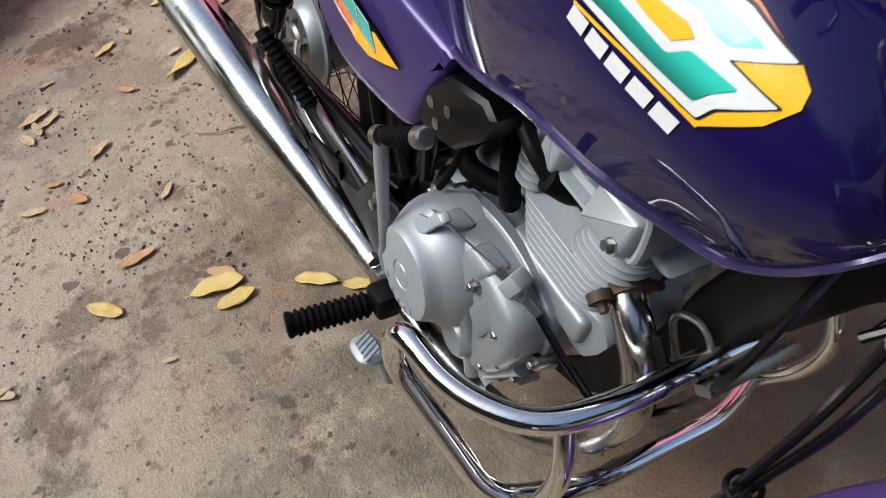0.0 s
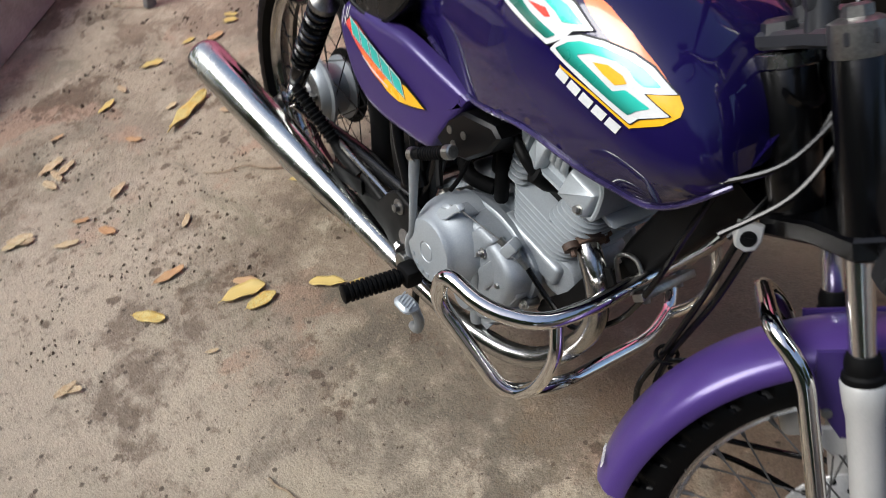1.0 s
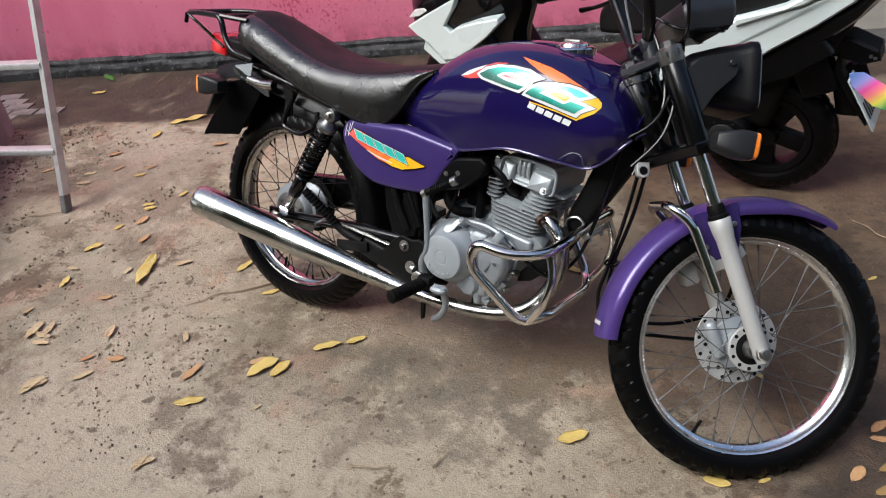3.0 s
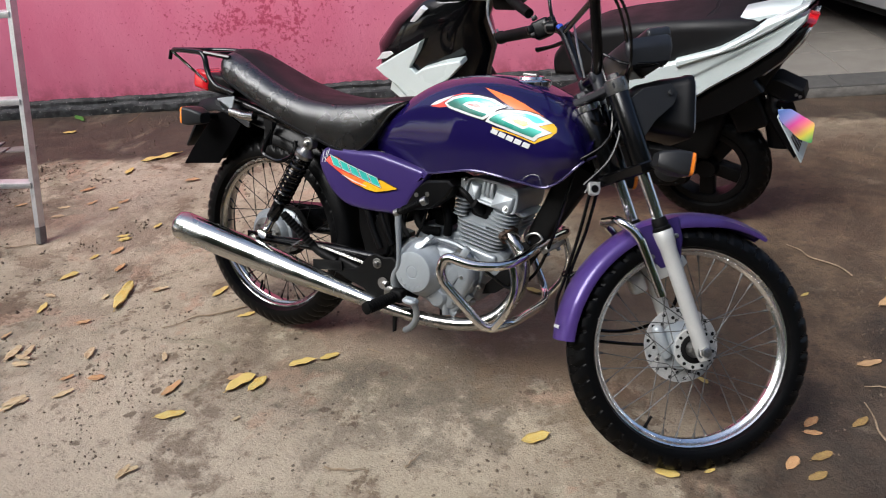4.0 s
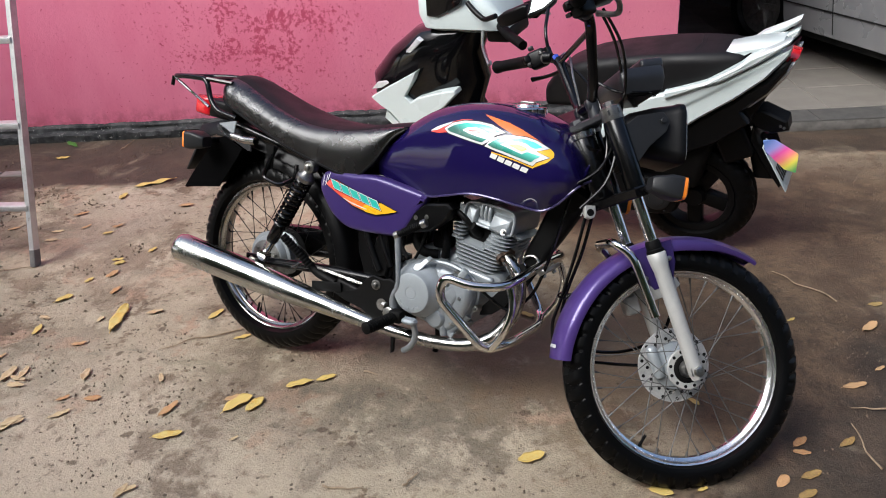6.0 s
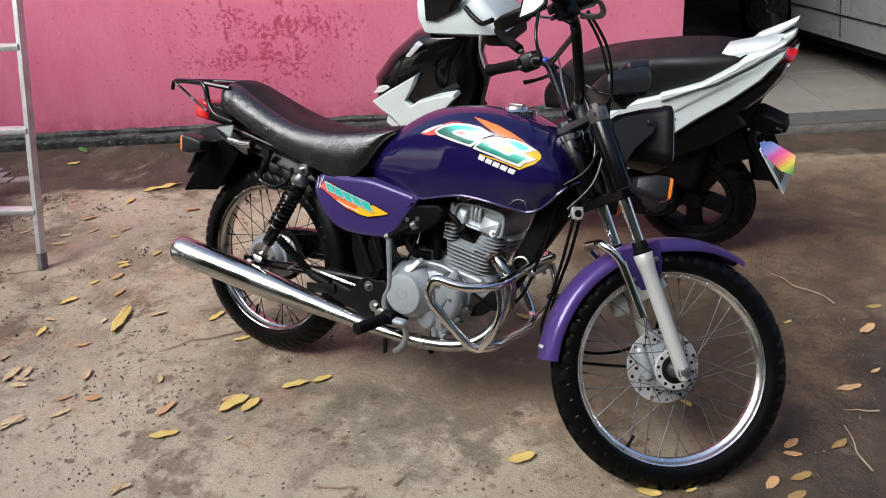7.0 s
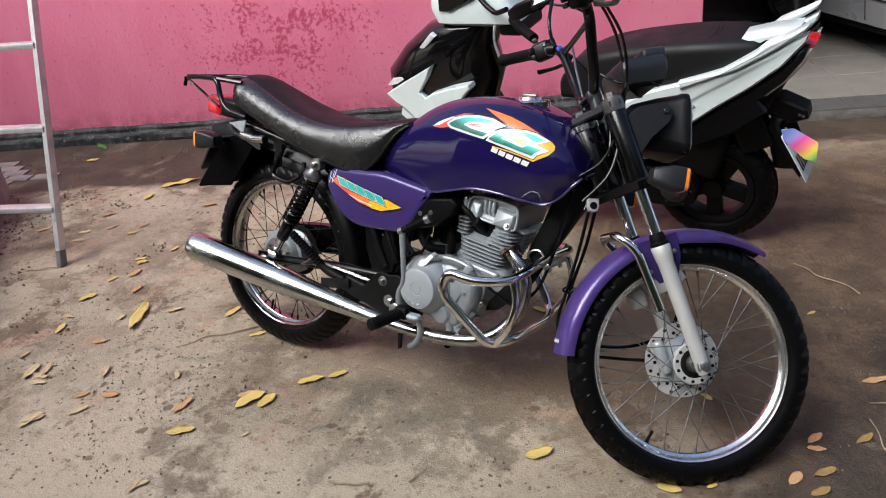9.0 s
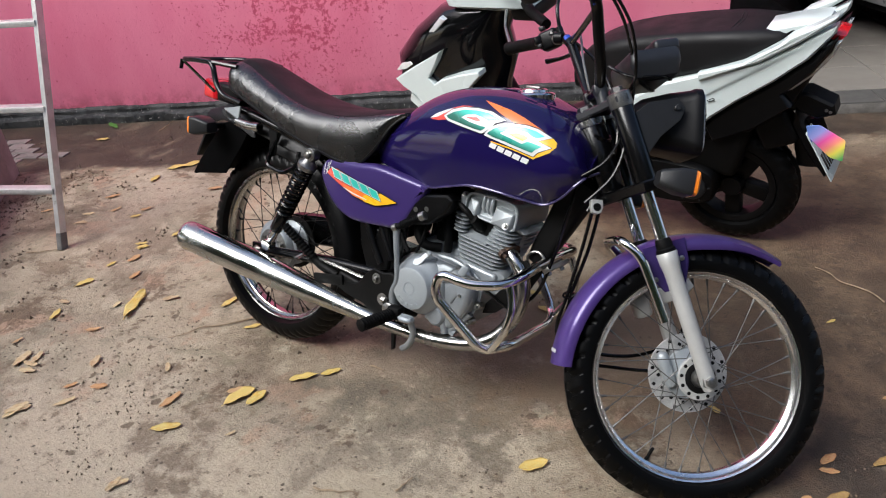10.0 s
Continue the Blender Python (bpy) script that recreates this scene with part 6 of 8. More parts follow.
def build_controls():
    # kick starter
    bm = B()
    lathe(bm, [(-0.03, 0.013), (0.02, 0.013)], (0.566, -0.135, 0.300), (0, -1, 0), 20)
    tube(bm, fillet([(0.566, -0.148, 0.292), (0.566, -0.160, 0.335), (0.590, -0.172, 0.370), (0.584, -0.172, 0.45), (0.578, -0.170, 0.512)], 0.03), [0.0125, 0.0090, 0.0066, 0.0068, 0.0090], 12)
    kick = part("kick_starter", bm, ALU, CG, "worn silver kick start lever")
    bm = B()
    a, b = Vector((0.578, -0.170, 0.514)), Vector((0.655, -0.163, 0.557))
    n = (b - a).length
    ribs = [(n * (0.22 + 0.072 * k) + dx, r) for k in range(9) for dx, r in ((-0.0025, 0.0085), (-0.001, 0.0108), (0.001, 0.0108), (0.0025, 0.0085))]
    lathe(bm, [(0.0, 0.0085)] + ribs + [(n, 0.0085)], a, b - a, 14)
    part("kick_rubber", bm, RUBBER, kick, "ribbed black rubber")
    bm = B()
    lathe(bm, [(-0.008, 0.0115), (0.006, 0.0115), (0.008, 0.009)], b, b - a, 18)
    part("kick_end", bm, STEEL, kick)
    bm = B()
    lathe(bm, [(-0.009, 0.0115), (0.004, 0.0115)], a, b - a, 18)
    part("kick_collar", bm, STEEL, kick)
    bm = B()
    lathe(bm, [(-0.018, 0.017), (-0.016, 0.019), (0.012, 0.019), (0.014, 0.016)], (0.562, -0.160, 0.285), (0, -1, 0), 18)
    bolt(bm, (0.545, -0.165, 0.305), (-1, 0, 0.2), 0.007, 0.010)
    part("kick_clamp", bm, STEEL, kick)
    # foot rests
    for s in (-1, 1):
        bm = B()
        a, b = Vector((0.592, s * 0.195, 0.286)), Vector((0.574, s * 0.290, 0.277))
        n = (b - a).length
        ribs = [(n * (0.06 + 0.084 * k) + dx, r) for k in range(11) for dx, r in ((-0.0032, 0.0135), (-0.0018, 0.0168), (0.0018, 0.0168), (0.0032, 0.0135))]
        lathe(bm, [(0.0, 0.0135)] + ribs + [(n - 0.001, 0.0165), (n + 0.003, 0.017), (n + 0.005, 0.014)], a, b - a, 18)
        part("foot_rest", bm, RUBBER, CG, "ribbed black rubber foot rest")
        bm = B()
        tube(bm, [(0.60, s * 0.10, 0.268), (0.594, s * 0.16, 0.287), (0.592, s * 0.198, 0.287)], [0.012, 0.013, 0.011], 12)
        box(bm, (0.040, 0.034, 0.036), pose(0.594, s * 0.176, 0.287), 0.008, 2)
        part("foot_rest_mount", bm, BLACK_DULL, CG)
    # brake pedal
    bm = B()
    tube(bm, spread([(0.628, -0.185, 0.198), (0.650, -0.195, 0.214), (0.670, -0.205, 0.238), (0.679, -0.212, 0.266), (0.676, -0.222, 0.296)], 6), 0.0085, 12)
    pedal = part("brake_pedal", bm, ALU, CG, "cast silver rear brake pedal")
    bm = B()
    slab(bm, [(u + 0.672, v - 0.234) for u, v in rounded(0.044, 0.032, 0.014)], 0.298, 0.312, 0.005, lambda u, v, w: Vector((u, v, w)))
    pad = part("pedal_pad", bm, ALU_LIGHT, pedal, "ribbed pedal pad")
    for k in range(5):
        bm = B()
        box(bm, (0.0025, 0.024, 0.003), pose(0.658 + 0.007 * k, -0.234, 0.312, 0, 0, 30), 0.0006)
        part("rib", bm, ALU_LIGHT, pedal)
    # side stand and its spring, on the far side
    bm = B()
    tube(bm, [(0.56, 0.10, 0.245), (0.545, 0.150, 0.13), (0.50, 0.215, 0.036)], [0.011, 0.010, 0.010], 10)
    slab(bm, [(0.535 + u, 0.222 + v) for u, v in rounded(0.08, 0.045, 0.012)], 0.045, 0.051, 0.001, lambda u, v, w: Vector((u - 0.03, v, w + (v - 0.222) * -0.26 - 0.012)))
    part("side_stand", bm, BLACK_DULL, CG, "black side stand, down")
    bm = B()
    slab(bm, [(0.548, 0.225), (0.562, 0.226), (0.560, 0.160), (0.552, 0.155)], -0.135, -0.125, 0.001)
    part("stand_tab", bm, BLACK_DULL, CG)


build_controls()


def build_guard():
    """Chrome crash bar: a loop on each side, joined across the front."""
    r = 0.0124
    bm = B()
    top = [(0.762, -0.248, 0.395), (0.772, -0.246, 0.452), (0.850, -0.232, 0.436), (0.915, -0.190, 0.440), (0.935, -0.120, 0.455), (0.940, -0.040, 0.470), (0.940, 0.04, 0.470), (0.935, 0.120, 0.466), (0.915, 0.190, 0.456), (0.850, 0.232, 0.448), (0.776, 0.246, 0.446), (0.762, 0.248, 0.395), (0.870, 0.190, 0.262), (0.905, 0.100, 0.262), (0.905, -0.100, 0.262), (0.872, -0.190, 0.262)]
    tube(bm, fillet(top, 0.034, 7, closed=True), r, 16, loop=True)
    bar = part("crash_bar", bm, CHROME, CG, "bright chrome tubular crash bar round the engine")
    for s in (-1, 1):
        bm = B()
        tube(bm, spread([(0.884, s * 0.172, 0.262), (0.922, s * 0.178, 0.320), (0.936, s * 0.172, 0.385), (0.920, s * 0.165, 0.440)], 6), 0.0100, 14)
        part("crash_bar_brace", bm, CHROME, bar, "chrome brace of the crash bar")
    bm = B()
    for s in (-1, 1):
        tube(bm, fillet([(0.960, s * 0.034, 0.446), (0.925, s * 0.034, 0.500), (0.886, s * 0.034, 0.480), (0.912, s * 0.034, 0.432)], 0.022), 0.0036, 8)
        bolt(bm, (0.952, s * 0.034, 0.452), (0.5, 0, -0.6), 0.006, 0.012)
    box(bm, (0.012, 0.11, 0.020), Matrix.Translation((0.957, 0, 0.458)) @ Matrix.Rotation(radians(50), 4, (0, 1, 0)), 0.002)
    part("u_bolt", bm, STEEL, bar, "zinc clamp bolts on the down tube")


build_guard()


# fork, front fender, bars ---------------------------------------------------------
def build_fork():
    for s in (-1, 1):
        y = s * 0.089
        bm = B()
        lathe(bm, [(-0.022, 0.006), (-0.020, 0.015), (-0.004, 0.0185), (0.012, 0.0180), (0.05, 0.0178), (0.20, 0.0185), (0.256, 0.0192), (0.272, 0.0218), (0.298, 0.0236), (0.302, 0.021)], fk(0, y, 0), UP, 32)
        leg = part("fork_leg", bm, SLIDER, CG, "silver painted lower fork leg", xf=STEER)
        bm = B()
        lathe(bm, [(0.298, 0.0205), (0.301, 0.0220), (0.308, 0.0215), (0.311, 0.0185), (0.319, 0.0190), (0.326, 0.0180), (0.332, 0.0160)], fk(0, y, 0), UP, 28)
        part("dust_seal", bm, RUBBER, leg, "black rubber dust seal", xf=STEER)
        bm = B()
        lathe(bm, [(0.30, 0.0140), (0.47, 0.0140)], fk(0, y, 0), UP, 28)
        part("stanchion", bm, CHROME_SOFT, leg, "chrome fork tube", xf=STEER)
        bm = B()
        lathe(bm, [(0.462, 0.020), (0.466, 0.0245), (0.500, 0.0250), (0.636, 0.0250), (0.642, 0.022)], fk(0.006, y, 0), UP, 28)
        part("fork_cover", bm, BLACK, leg, "black upper fork cover", xf=STEER)
        bm = B()
        lathe(bm, [(0.636, 0.0255), (0.640, 0.0265), (0.668, 0.0265), (0.672, 0.018)], fk(0.006, y, 0), UP, 28)
        lathe(bm, [(0.668, 0.014), (0.682, 0.0135), (0.684, 0.010)], fk(0.006, y, 0), UP, 6)
        part("fork_cap", bm, DULL, leg, "bare metal fork cap", xf=STEER)
        bm = B()
        bolt(bm, fk(0, y + s * 0.012, 0), (0, s, 0), 0.0125, 0.014)
        part("axle_nut", bm, STEEL, leg, xf=STEER)
    bm = B()
    out = [(0.020, -0.118), (0.030, -0.085), (0.022, -0.04), (0.008, 0), (0.022, 0.04), (0.030, 0.085), (0.020, 0.118), (-0.010, 0.116), (-0.040, 0.05), (-0.085, 0), (-0.040, -0.05), (-0.010, -0.116)]
    slab(bm, out, 0.440, 0.466, 0.004, lambda u, v, w: fk(u, v, w))
    part("lower_clamp", bm, BLACK, CG, "black lower fork clamp", xf=STEER)
    bm = B()
    slab(bm, [(u * 0.9, v * 0.97) for u, v in out], 0.645, 0.664, 0.004, lambda u, v, w: fk(u, v, w))
    for s in (-1, 1):
        lathe(bm, [(0.660, 0.017), (0.690, 0.014)], fk(-0.018, s * 0.048, 0), UP, 14)
        box(bm, (0.032, 0.026, 0.030), Matrix.Translation(fk(-0.018, s * 0.048, 0.694)) @ Matrix.Rotation(-RAKE, 4, (0, 1, 0)), 0.007, 2)
    lathe(bm, [(0.660, 0.020), (0.672, 0.018), (0.676, 0.012)], fk(-0.052, 0, 0), UP, 6)
    part("upper_clamp", bm, METER, CG, "dark upper fork clamp with bar mounts", xf=STEER)
    bm = B()
    lathe(bm, [(0.46, 0.028), (0.47, 0.033), (0.628, 0.033), (0.640, 0.027)], fk(-0.052, 0, 0), UP, 28)
    part("head_stock", bm, BLACK, CG, "black steering head tube")
    bm = B()
    lathe(bm, [(0.624, 0.034), (0.626, 0.036), (0.640, 0.036), (0.642, 0.033)], fk(-0.052, 0, 0), UP, 28)
    part("head_bearing_ring", bm, CHROME_OLD, CG, "bright steering head ring")
    bm = B()
    n, side = Vector((0.62, -0.70, 0.36)).normalized(), Vector((0.75, 0.66, 0)).normalized()
    top = n.cross(side)
    top = top if top.z > 0 else -top
    c = Vector((1.068, -0.052, 0.636))
    slab(bm, [(-0.014, 0.018), (0.014, 0.018), (0.015, 0.0), (0.011, -0.012), (0.0, -0.016), (-0.011, -0.012), (-0.015, 0.0)], -0.010, 0.006, 0.002, lambda u, v, w: c + side * u + top * v + n * w)
    lock = part("steering_lock", bm, SLIDER, CG, "silver steering lock")
    bm = B()
    lathe(bm, [(0.0060, 0.0095), (0.0072, 0.0090), (0.0072, 0.0075), (0.0062, 0.0070)], c, n, 20)
    box(bm, (0.010, 0.0025, 0.002), Matrix.Translation(c + n * 0.0065) @ n.to_track_quat("Z", "Y").to_matrix().to_4x4(), 0)
    part("keyhole", bm, BLACK_DULL, lock, "dark keyhole ring")
    # caliper on the far leg
    bm = B()
    tilt = Matrix.Rotation(-RAKE, 4, (0, 1, 0))
    box(bm, (0.040, 0.046, 0.054), Matrix.Translation(fk(-0.056, 0.052, 0.184)) @ tilt, 0.010, 3)
    box(bm, (0.075, 0.022, 0.050), Matrix.Translation(fk(-0.030, 0.070, 0.215)) @ tilt, 0.006, 2)
    caliper = part("brake_caliper", bm, SLIDER, CG, "cast brake caliper", xf=STEER)
    bm = B()
    lathe(bm, [(-0.046, 0.006), (-0.044, 0.012), (-0.030, 0.0145), (0.030, 0.0145), (0.036, 0.012), (0.040, 0.006)], fk(-0.052, 0.020, 0.032), UP, 20)
    part("caliper_piston", bm, ALU_LIGHT, caliper, "cast piston housing beside the disc", xf=STEER)


build_fork()


def build_front_fender():
    bm = B()
    rings = []
    for i in range(49):
        a = radians(35 + (157 - 35) * i / 48)
        e = i / 48
        w = 0.056 * min(1.0, 0.50 + 2.6 * e) * (1.0 if e < 0.85 else 1.0 - 0.12 * (e - 0.85) / 0.15)
        rr = 0.330 - 0.006 * math.sin(e * math.pi)
        drop = 0.030 * min(1, 0.35 + 2.5 * e)
        prof = [(-w * 1.02, -drop), (-w, -drop * 0.45), (-w * 0.86, -0.006), (-w * 0.5, 0.0035), (0, 0.006), (w * 0.5, 0.0035), (w * 0.86, -0.006), (w, -drop * 0.45), (w * 1.02, -drop)]
        ring = [fk((rr + q) * math.cos(a), y, (rr + q) * math.sin(a)) for y, q in prof] + [fk((rr + q - 0.003) * math.cos(a), y * 0.965, (rr + q - 0.003) * math.sin(a)) for y, q in reversed(prof)]
        rings.append(ring)
    rings_mesh(bm, rings)
    fender = part("front_fender", bm, VIOLET_LIT, CG, "violet metallic front fender", xf=STEER, sharp=50)
    # side plates that reach the fork legs
    for s in (-1, 1):
        bm = B()
        slab(bm, [(-0.040, 0.322), (0.060, 0.318), (0.052, 0.262), (0.028, 0.212), (-0.022, 0.212), (-0.046, 0.262)], s * 0.0555, s * 0.0615, 0.002, lambda u, v, w: fk(u, w, v))
        pl = part("fender_plate", bm, VIOLET_SHADED, fender, "violet fender plate behind the fork leg", xf=STEER)
        for f, u in ((-0.034, 0.246), (0.038, 0.275)):
            bm = B()
            lathe(bm, [(0, 0.0062), (0.003, 0.0058), (0.004, 0.003)], fk(f, s * 0.0618, u), (0, s, 0), 14)
            part("plate_screw", bm, STEEL, pl, xf=STEER)
    bm = B()
    slab(bm, [(-0.040, 0.226), (0.040, 0.226), (0.046, 0.205), (0.020, 0.190), (-0.030, 0.188), (-0.044, 0.204)], -0.060, -0.051, 0.003, lambda u, v, w: fk(u, w, v))
    part("stay_bracket", bm, SLIDER, fender, "silver bracket below the fender plate", xf=STEER)
    bm = B()
    path = fillet([fk(-0.052, -0.092, 0.155), fk(-0.056, -0.086, 0.310), fk(-0.084, -0.070, 0.356), fk(-0.084, 0.070, 0.356), fk(-0.056, 0.086, 0.310), fk(-0.052, 0.092, 0.155)], 0.026, 7)
    tube(bm, path, 0.0112, 14)
    part("fender_stay", bm, CHROME, CG, "chrome tubular fender stay", xf=STEER)
    a = radians(151.5)
    t, n = fk(math.cos(a + 1.57), 0, math.sin(a + 1.57)) - HUB, fk(math.cos(a), 0, math.sin(a)) - HUB
    first = None
    for k in range(5):
        if first is None:
            bm = B()
            o = fk(0.3368 * math.cos(a), -0.036, 0.3368 * math.sin(a))
            top = [o + Vector((0, u, 0)) + t * v + n * 0.0010 for u, v in ((0, -0.004), (0.006, -0.004), (0.006, 0.004), (0, 0.004))]
            rings_mesh(bm, [[p - n * 0.002 for p in top], top])
            first = part("lettering_bar", bm, PRINT_WHITE, fender, "small white fender lettering", xf=STEER)
        else:
            turn = STEER.to_3x3() @ Vector((0, 0.0095 * k, 0))
            link("lettering_bar", first.data, fender, "", Matrix.Translation(turn))


build_front_fender()


def build_cockpit():
    # handlebar
    bm = B()
    half = [(-0.018, 0.0, 0.696), (-0.018, 0.048, 0.696), (-0.010, 0.085, 0.74), (0.006, 0.150, 0.868), (-0.020, 0.205, 0.890), (-0.105, 0.360, 0.935)]
    pts = [fk(f, -y, s) for f, y, s in reversed(half)] + [fk(f, y, s) for f, y, s in half[1:]]
    tube(bm, fillet(pts, 0.045, 8), 0.0128, 16)
    tube(bm, [fk(0.004, -0.142, 0.852), fk(0.004, 0.142, 0.852)], 0.007, 12)
    bar = part("handlebar", bm, BLACK, CG, "high black handlebar with a cross brace", xf=STEER)
    for s in (-1, 1):
        a, b = fk(-0.040, s * 0.240, 0.900), fk(-0.110, s * 0.368, 0.938)
        d = (b - a).normalized()
        bm = B()
        lathe(bm, [(0, 0.0185), (0.004, 0.020), (0.010, 0.0165), (0.125, 0.0160), (0.136, 0.0185), (0.146, 0.0185), (0.149, 0.012)], a, d, 24)
        part("grip", bm, RUBBER, bar, "black rubber grip", xf=STEER)
        bm = B()
        box(bm, (0.052, 0.040, 0.050), Matrix.Translation(fk(-0.026, s * 0.213, 0.893)) @ Matrix.Rotation(radians(-s * 28), 4, UP) @ Matrix.Rotation(-RAKE, 4, (0, 1, 0)), 0.010, 3)
        box(bm, (0.020, 0.022, 0.020), Matrix.Translation(fk(-0.058, s * 0.214, 0.900)) @ Matrix.Rotation(-RAKE, 4, (0, 1, 0)), 0.004, 2)
        tube(bm, [fk(-0.02, s * 0.178, 0.886), fk(-0.005, s * 0.166, 0.878)], 0.015, 14)
        block = part("switch_block", bm, PLASTIC, bar, "black switch block", xf=STEER)
        for k, (df, dy, du, w) in enumerate(((-0.052, 0.010, 0.012, 0.010), (-0.050, -0.010, -0.010, 0.012), (-0.030, 0.000, 0.034, 0.014))):
            bm = B()
            box(bm, (w, w * 1.2, w * 0.8), Matrix.Translation(fk(-0.008 + df, s * (0.213 + dy), 0.893 + du)) @ Matrix.Rotation(radians(-s * 28), 4, UP) @ Matrix.Rotation(-RAKE, 4, (0, 1, 0)), 0.002)
            part("switch", bm, GREY_PLASTIC, block, xf=STEER)
        bm = B()
        lathe(bm, [(-0.010, 0.0155), (-0.008, 0.0175), (0.008, 0.0175), (0.010, 0.0155)], fk(-0.012, s * 0.183, 0.885), fk(-0.105, s * 0.360, 0.935) - fk(-0.020, s * 0.205, 0.890), 16)
        bolt(bm, fk(-0.026, s * 0.180, 0.900), UP, 0.005, 0.005)
        part("lever_clamp", bm, DULL, bar, "worn metal lever clamp", xf=STEER)
        bm = B()
        tube(bm, spread([fk(0.010, s * 0.190, 0.872), fk(0.040, s * 0.225, 0.850), fk(0.020, s * 0.300, 0.855), fk(-0.020, s * 0.352, 0.868)], 6), [0.010, 0.0085, 0.0070, 0.0065, 0.0095], 10, flat=0.7)
        part("lever", bm, BLACK if s > 0 else STEEL, bar, "hand lever", xf=STEER)
        bm = B()
        box(bm, (0.016, 0.022, 0.024), Matrix.Translation(fk(0.000, s * 0.152, 0.866)) @ Matrix.Rotation(-RAKE, 4, (0, 1, 0)), 0.004, 2)
        part("tie", bm, BLUE, bar, "blue cable tie", xf=STEER)
        # mirror
        bm = B()
        tube(bm, fillet([fk(-0.006, s * 0.172, 0.890), fk(0.000, s * 0.165, 0.950), fk(0.040, s * 0.190, 1.015)], 0.03), 0.0048, 10)
        lathe(bm, [(-0.012, 0.010), (0.016, 0.009)], fk(-0.006, s * 0.172, 0.893), UP, 12)
        stem = part("mirror_stem", bm, BLACK, bar, "black mirror stem", xf=STEER)
        n = Vector((-0.589, s * -0.808, 0.02)).normalized()
        side = Vector((0.989, s * -0.074, 0.13))
        side = (side - n * side.dot(n)).normalized()
        rise = n.cross(side) * (1 if n.cross(side).z > 0 else -1)
        mid = fk(0.034, s * 0.212, 1.040)
        mm = Matrix((( -n.x, side.x, rise.x, mid.x), (-n.y, side.y, rise.y, mid.y), (-n.z, side.z, rise.z, mid.z), (0, 0, 0, 1)))
        bm = B()
        o = [(-0.046, -0.036), (-0.028, 0.030), (-0.014, 0.040), (0.036, 0.036), (0.046, 0.022), (0.044, -0.006), (0.012, -0.026)]
        o = [(p.x, p.y) for p in fillet([(u, v, 0) for u, v in o], 0.010, 4, closed=True)]
        stack(bm, o, [(0.020, 0.022), (0.008, 0.017), (0.0, 0.006), (0.0, -0.006), (0.003, -0.008)], lambda u, v, w: mm @ Vector((w, u, v)))
        part("mirror_shell", bm, PLASTIC, stem, "black mirror shell", xf=STEER)
        bm = B()
        stack(bm, o, [(0.0075, -0.0085), (0.0080, -0.0090)], lambda u, v, w: mm @ Vector((w, u, v)))
        part("mirror_glass", bm, MIRROR, stem, "mirror glass", xf=STEER)
    # brake reservoir on the right bar
    bm = B()
    box(bm, (0.050, 0.060, 0.034), Matrix.Translation(fk(0.034, -0.196, 0.905)) @ Matrix.Rotation(-RAKE, 4, (0, 1, 0)), 0.008, 3)
    part("brake_reservoir", bm, PLASTIC, bar, "black brake fluid reservoir", xf=STEER)
    # instruments
    mm = Matrix.Translation(fk(0.112, 0.0, 0.722)) @ Matrix.Rotation(radians(-16), 4, (0, 1, 0))
    bm = B()
    stack(bm, rounded(0.115, 0.190, 0.014, 4), [(0.026, -0.050), (0.010, -0.042), (0.0, -0.014), (0.0, 0.010), (0.006, 0.018)], lambda u, v, w: mm @ Vector((u, v, w)))
    box(bm, (0.060, 0.175, 0.030), mm @ Matrix.Translation((0.030, 0, 0.024)), 0.010, 3)
    inst = part("speedometer", bm, METER, CG, "black plastic speedometer housing", xf=STEER)
    bm = B()
    stack(bm, rounded(0.060, 0.165, 0.020, 5, (-0.018, 0)), [(0.0, 0.0185), (0.002, 0.0200)], lambda u, v, w: mm @ Vector((u, v, w)))
    part("dial_glass", bm, GLOSS_BLACK, inst, xf=STEER)
    # headlight
    mm = Matrix.Translation(fk(0.105, 0.0, 0.578)) @ Matrix.Rotation(radians(-6), 4, (0, 1, 0))
    bm = B()
    rings = []
    for x, w, h, r in ((-0.078, 0.090, 0.070, 0.03), (-0.055, 0.130, 0.105, 0.035), (0.0, 0.152, 0.132, 0.033), (0.050, 0.164, 0.146, 0.028), (0.056, 0.172, 0.152, 0.028), (0.072, 0.172, 0.152, 0.028)):
        rings.append([mm @ Vector((x, u, v)) for u, v in rounded(w, h, r, 5)])
    rings_mesh(bm, rings)
    light = part("headlight", bm, PLASTIC, CG, "square black headlight bucket", xf=STEER)
    bm = B()
    stack(bm, rounded(0.158, 0.138, 0.024, 5), [(0.0, 0.070), (0.002, 0.078), (0.020, 0.086), (0.05, 0.090)], lambda u, v, w: mm @ Vector((w, u, v)))
    part("headlight_lens", bm, LENS, light, "clear headlight lens", xf=STEER)
    bm = B()
    for s in (-1, 1):
        slab(bm, [(0.012, 0.510), (0.012, 0.610), (0.062, 0.628), (0.126, 0.618), (0.136, 0.592), (0.118, 0.570), (0.064, 0.548)], s * 0.098, s * 0.102, 0.001, lambda u, v, w: fk(u, w, v))
        bolt(bm, fk(0.118, s * 0.102, 0.597), (0, s, 0), 0.007, 0.006)
    part("headlight_bracket", bm, GREY_PLASTIC, light, "black headlight bracket", xf=STEER)
    # cables
    bm = B()
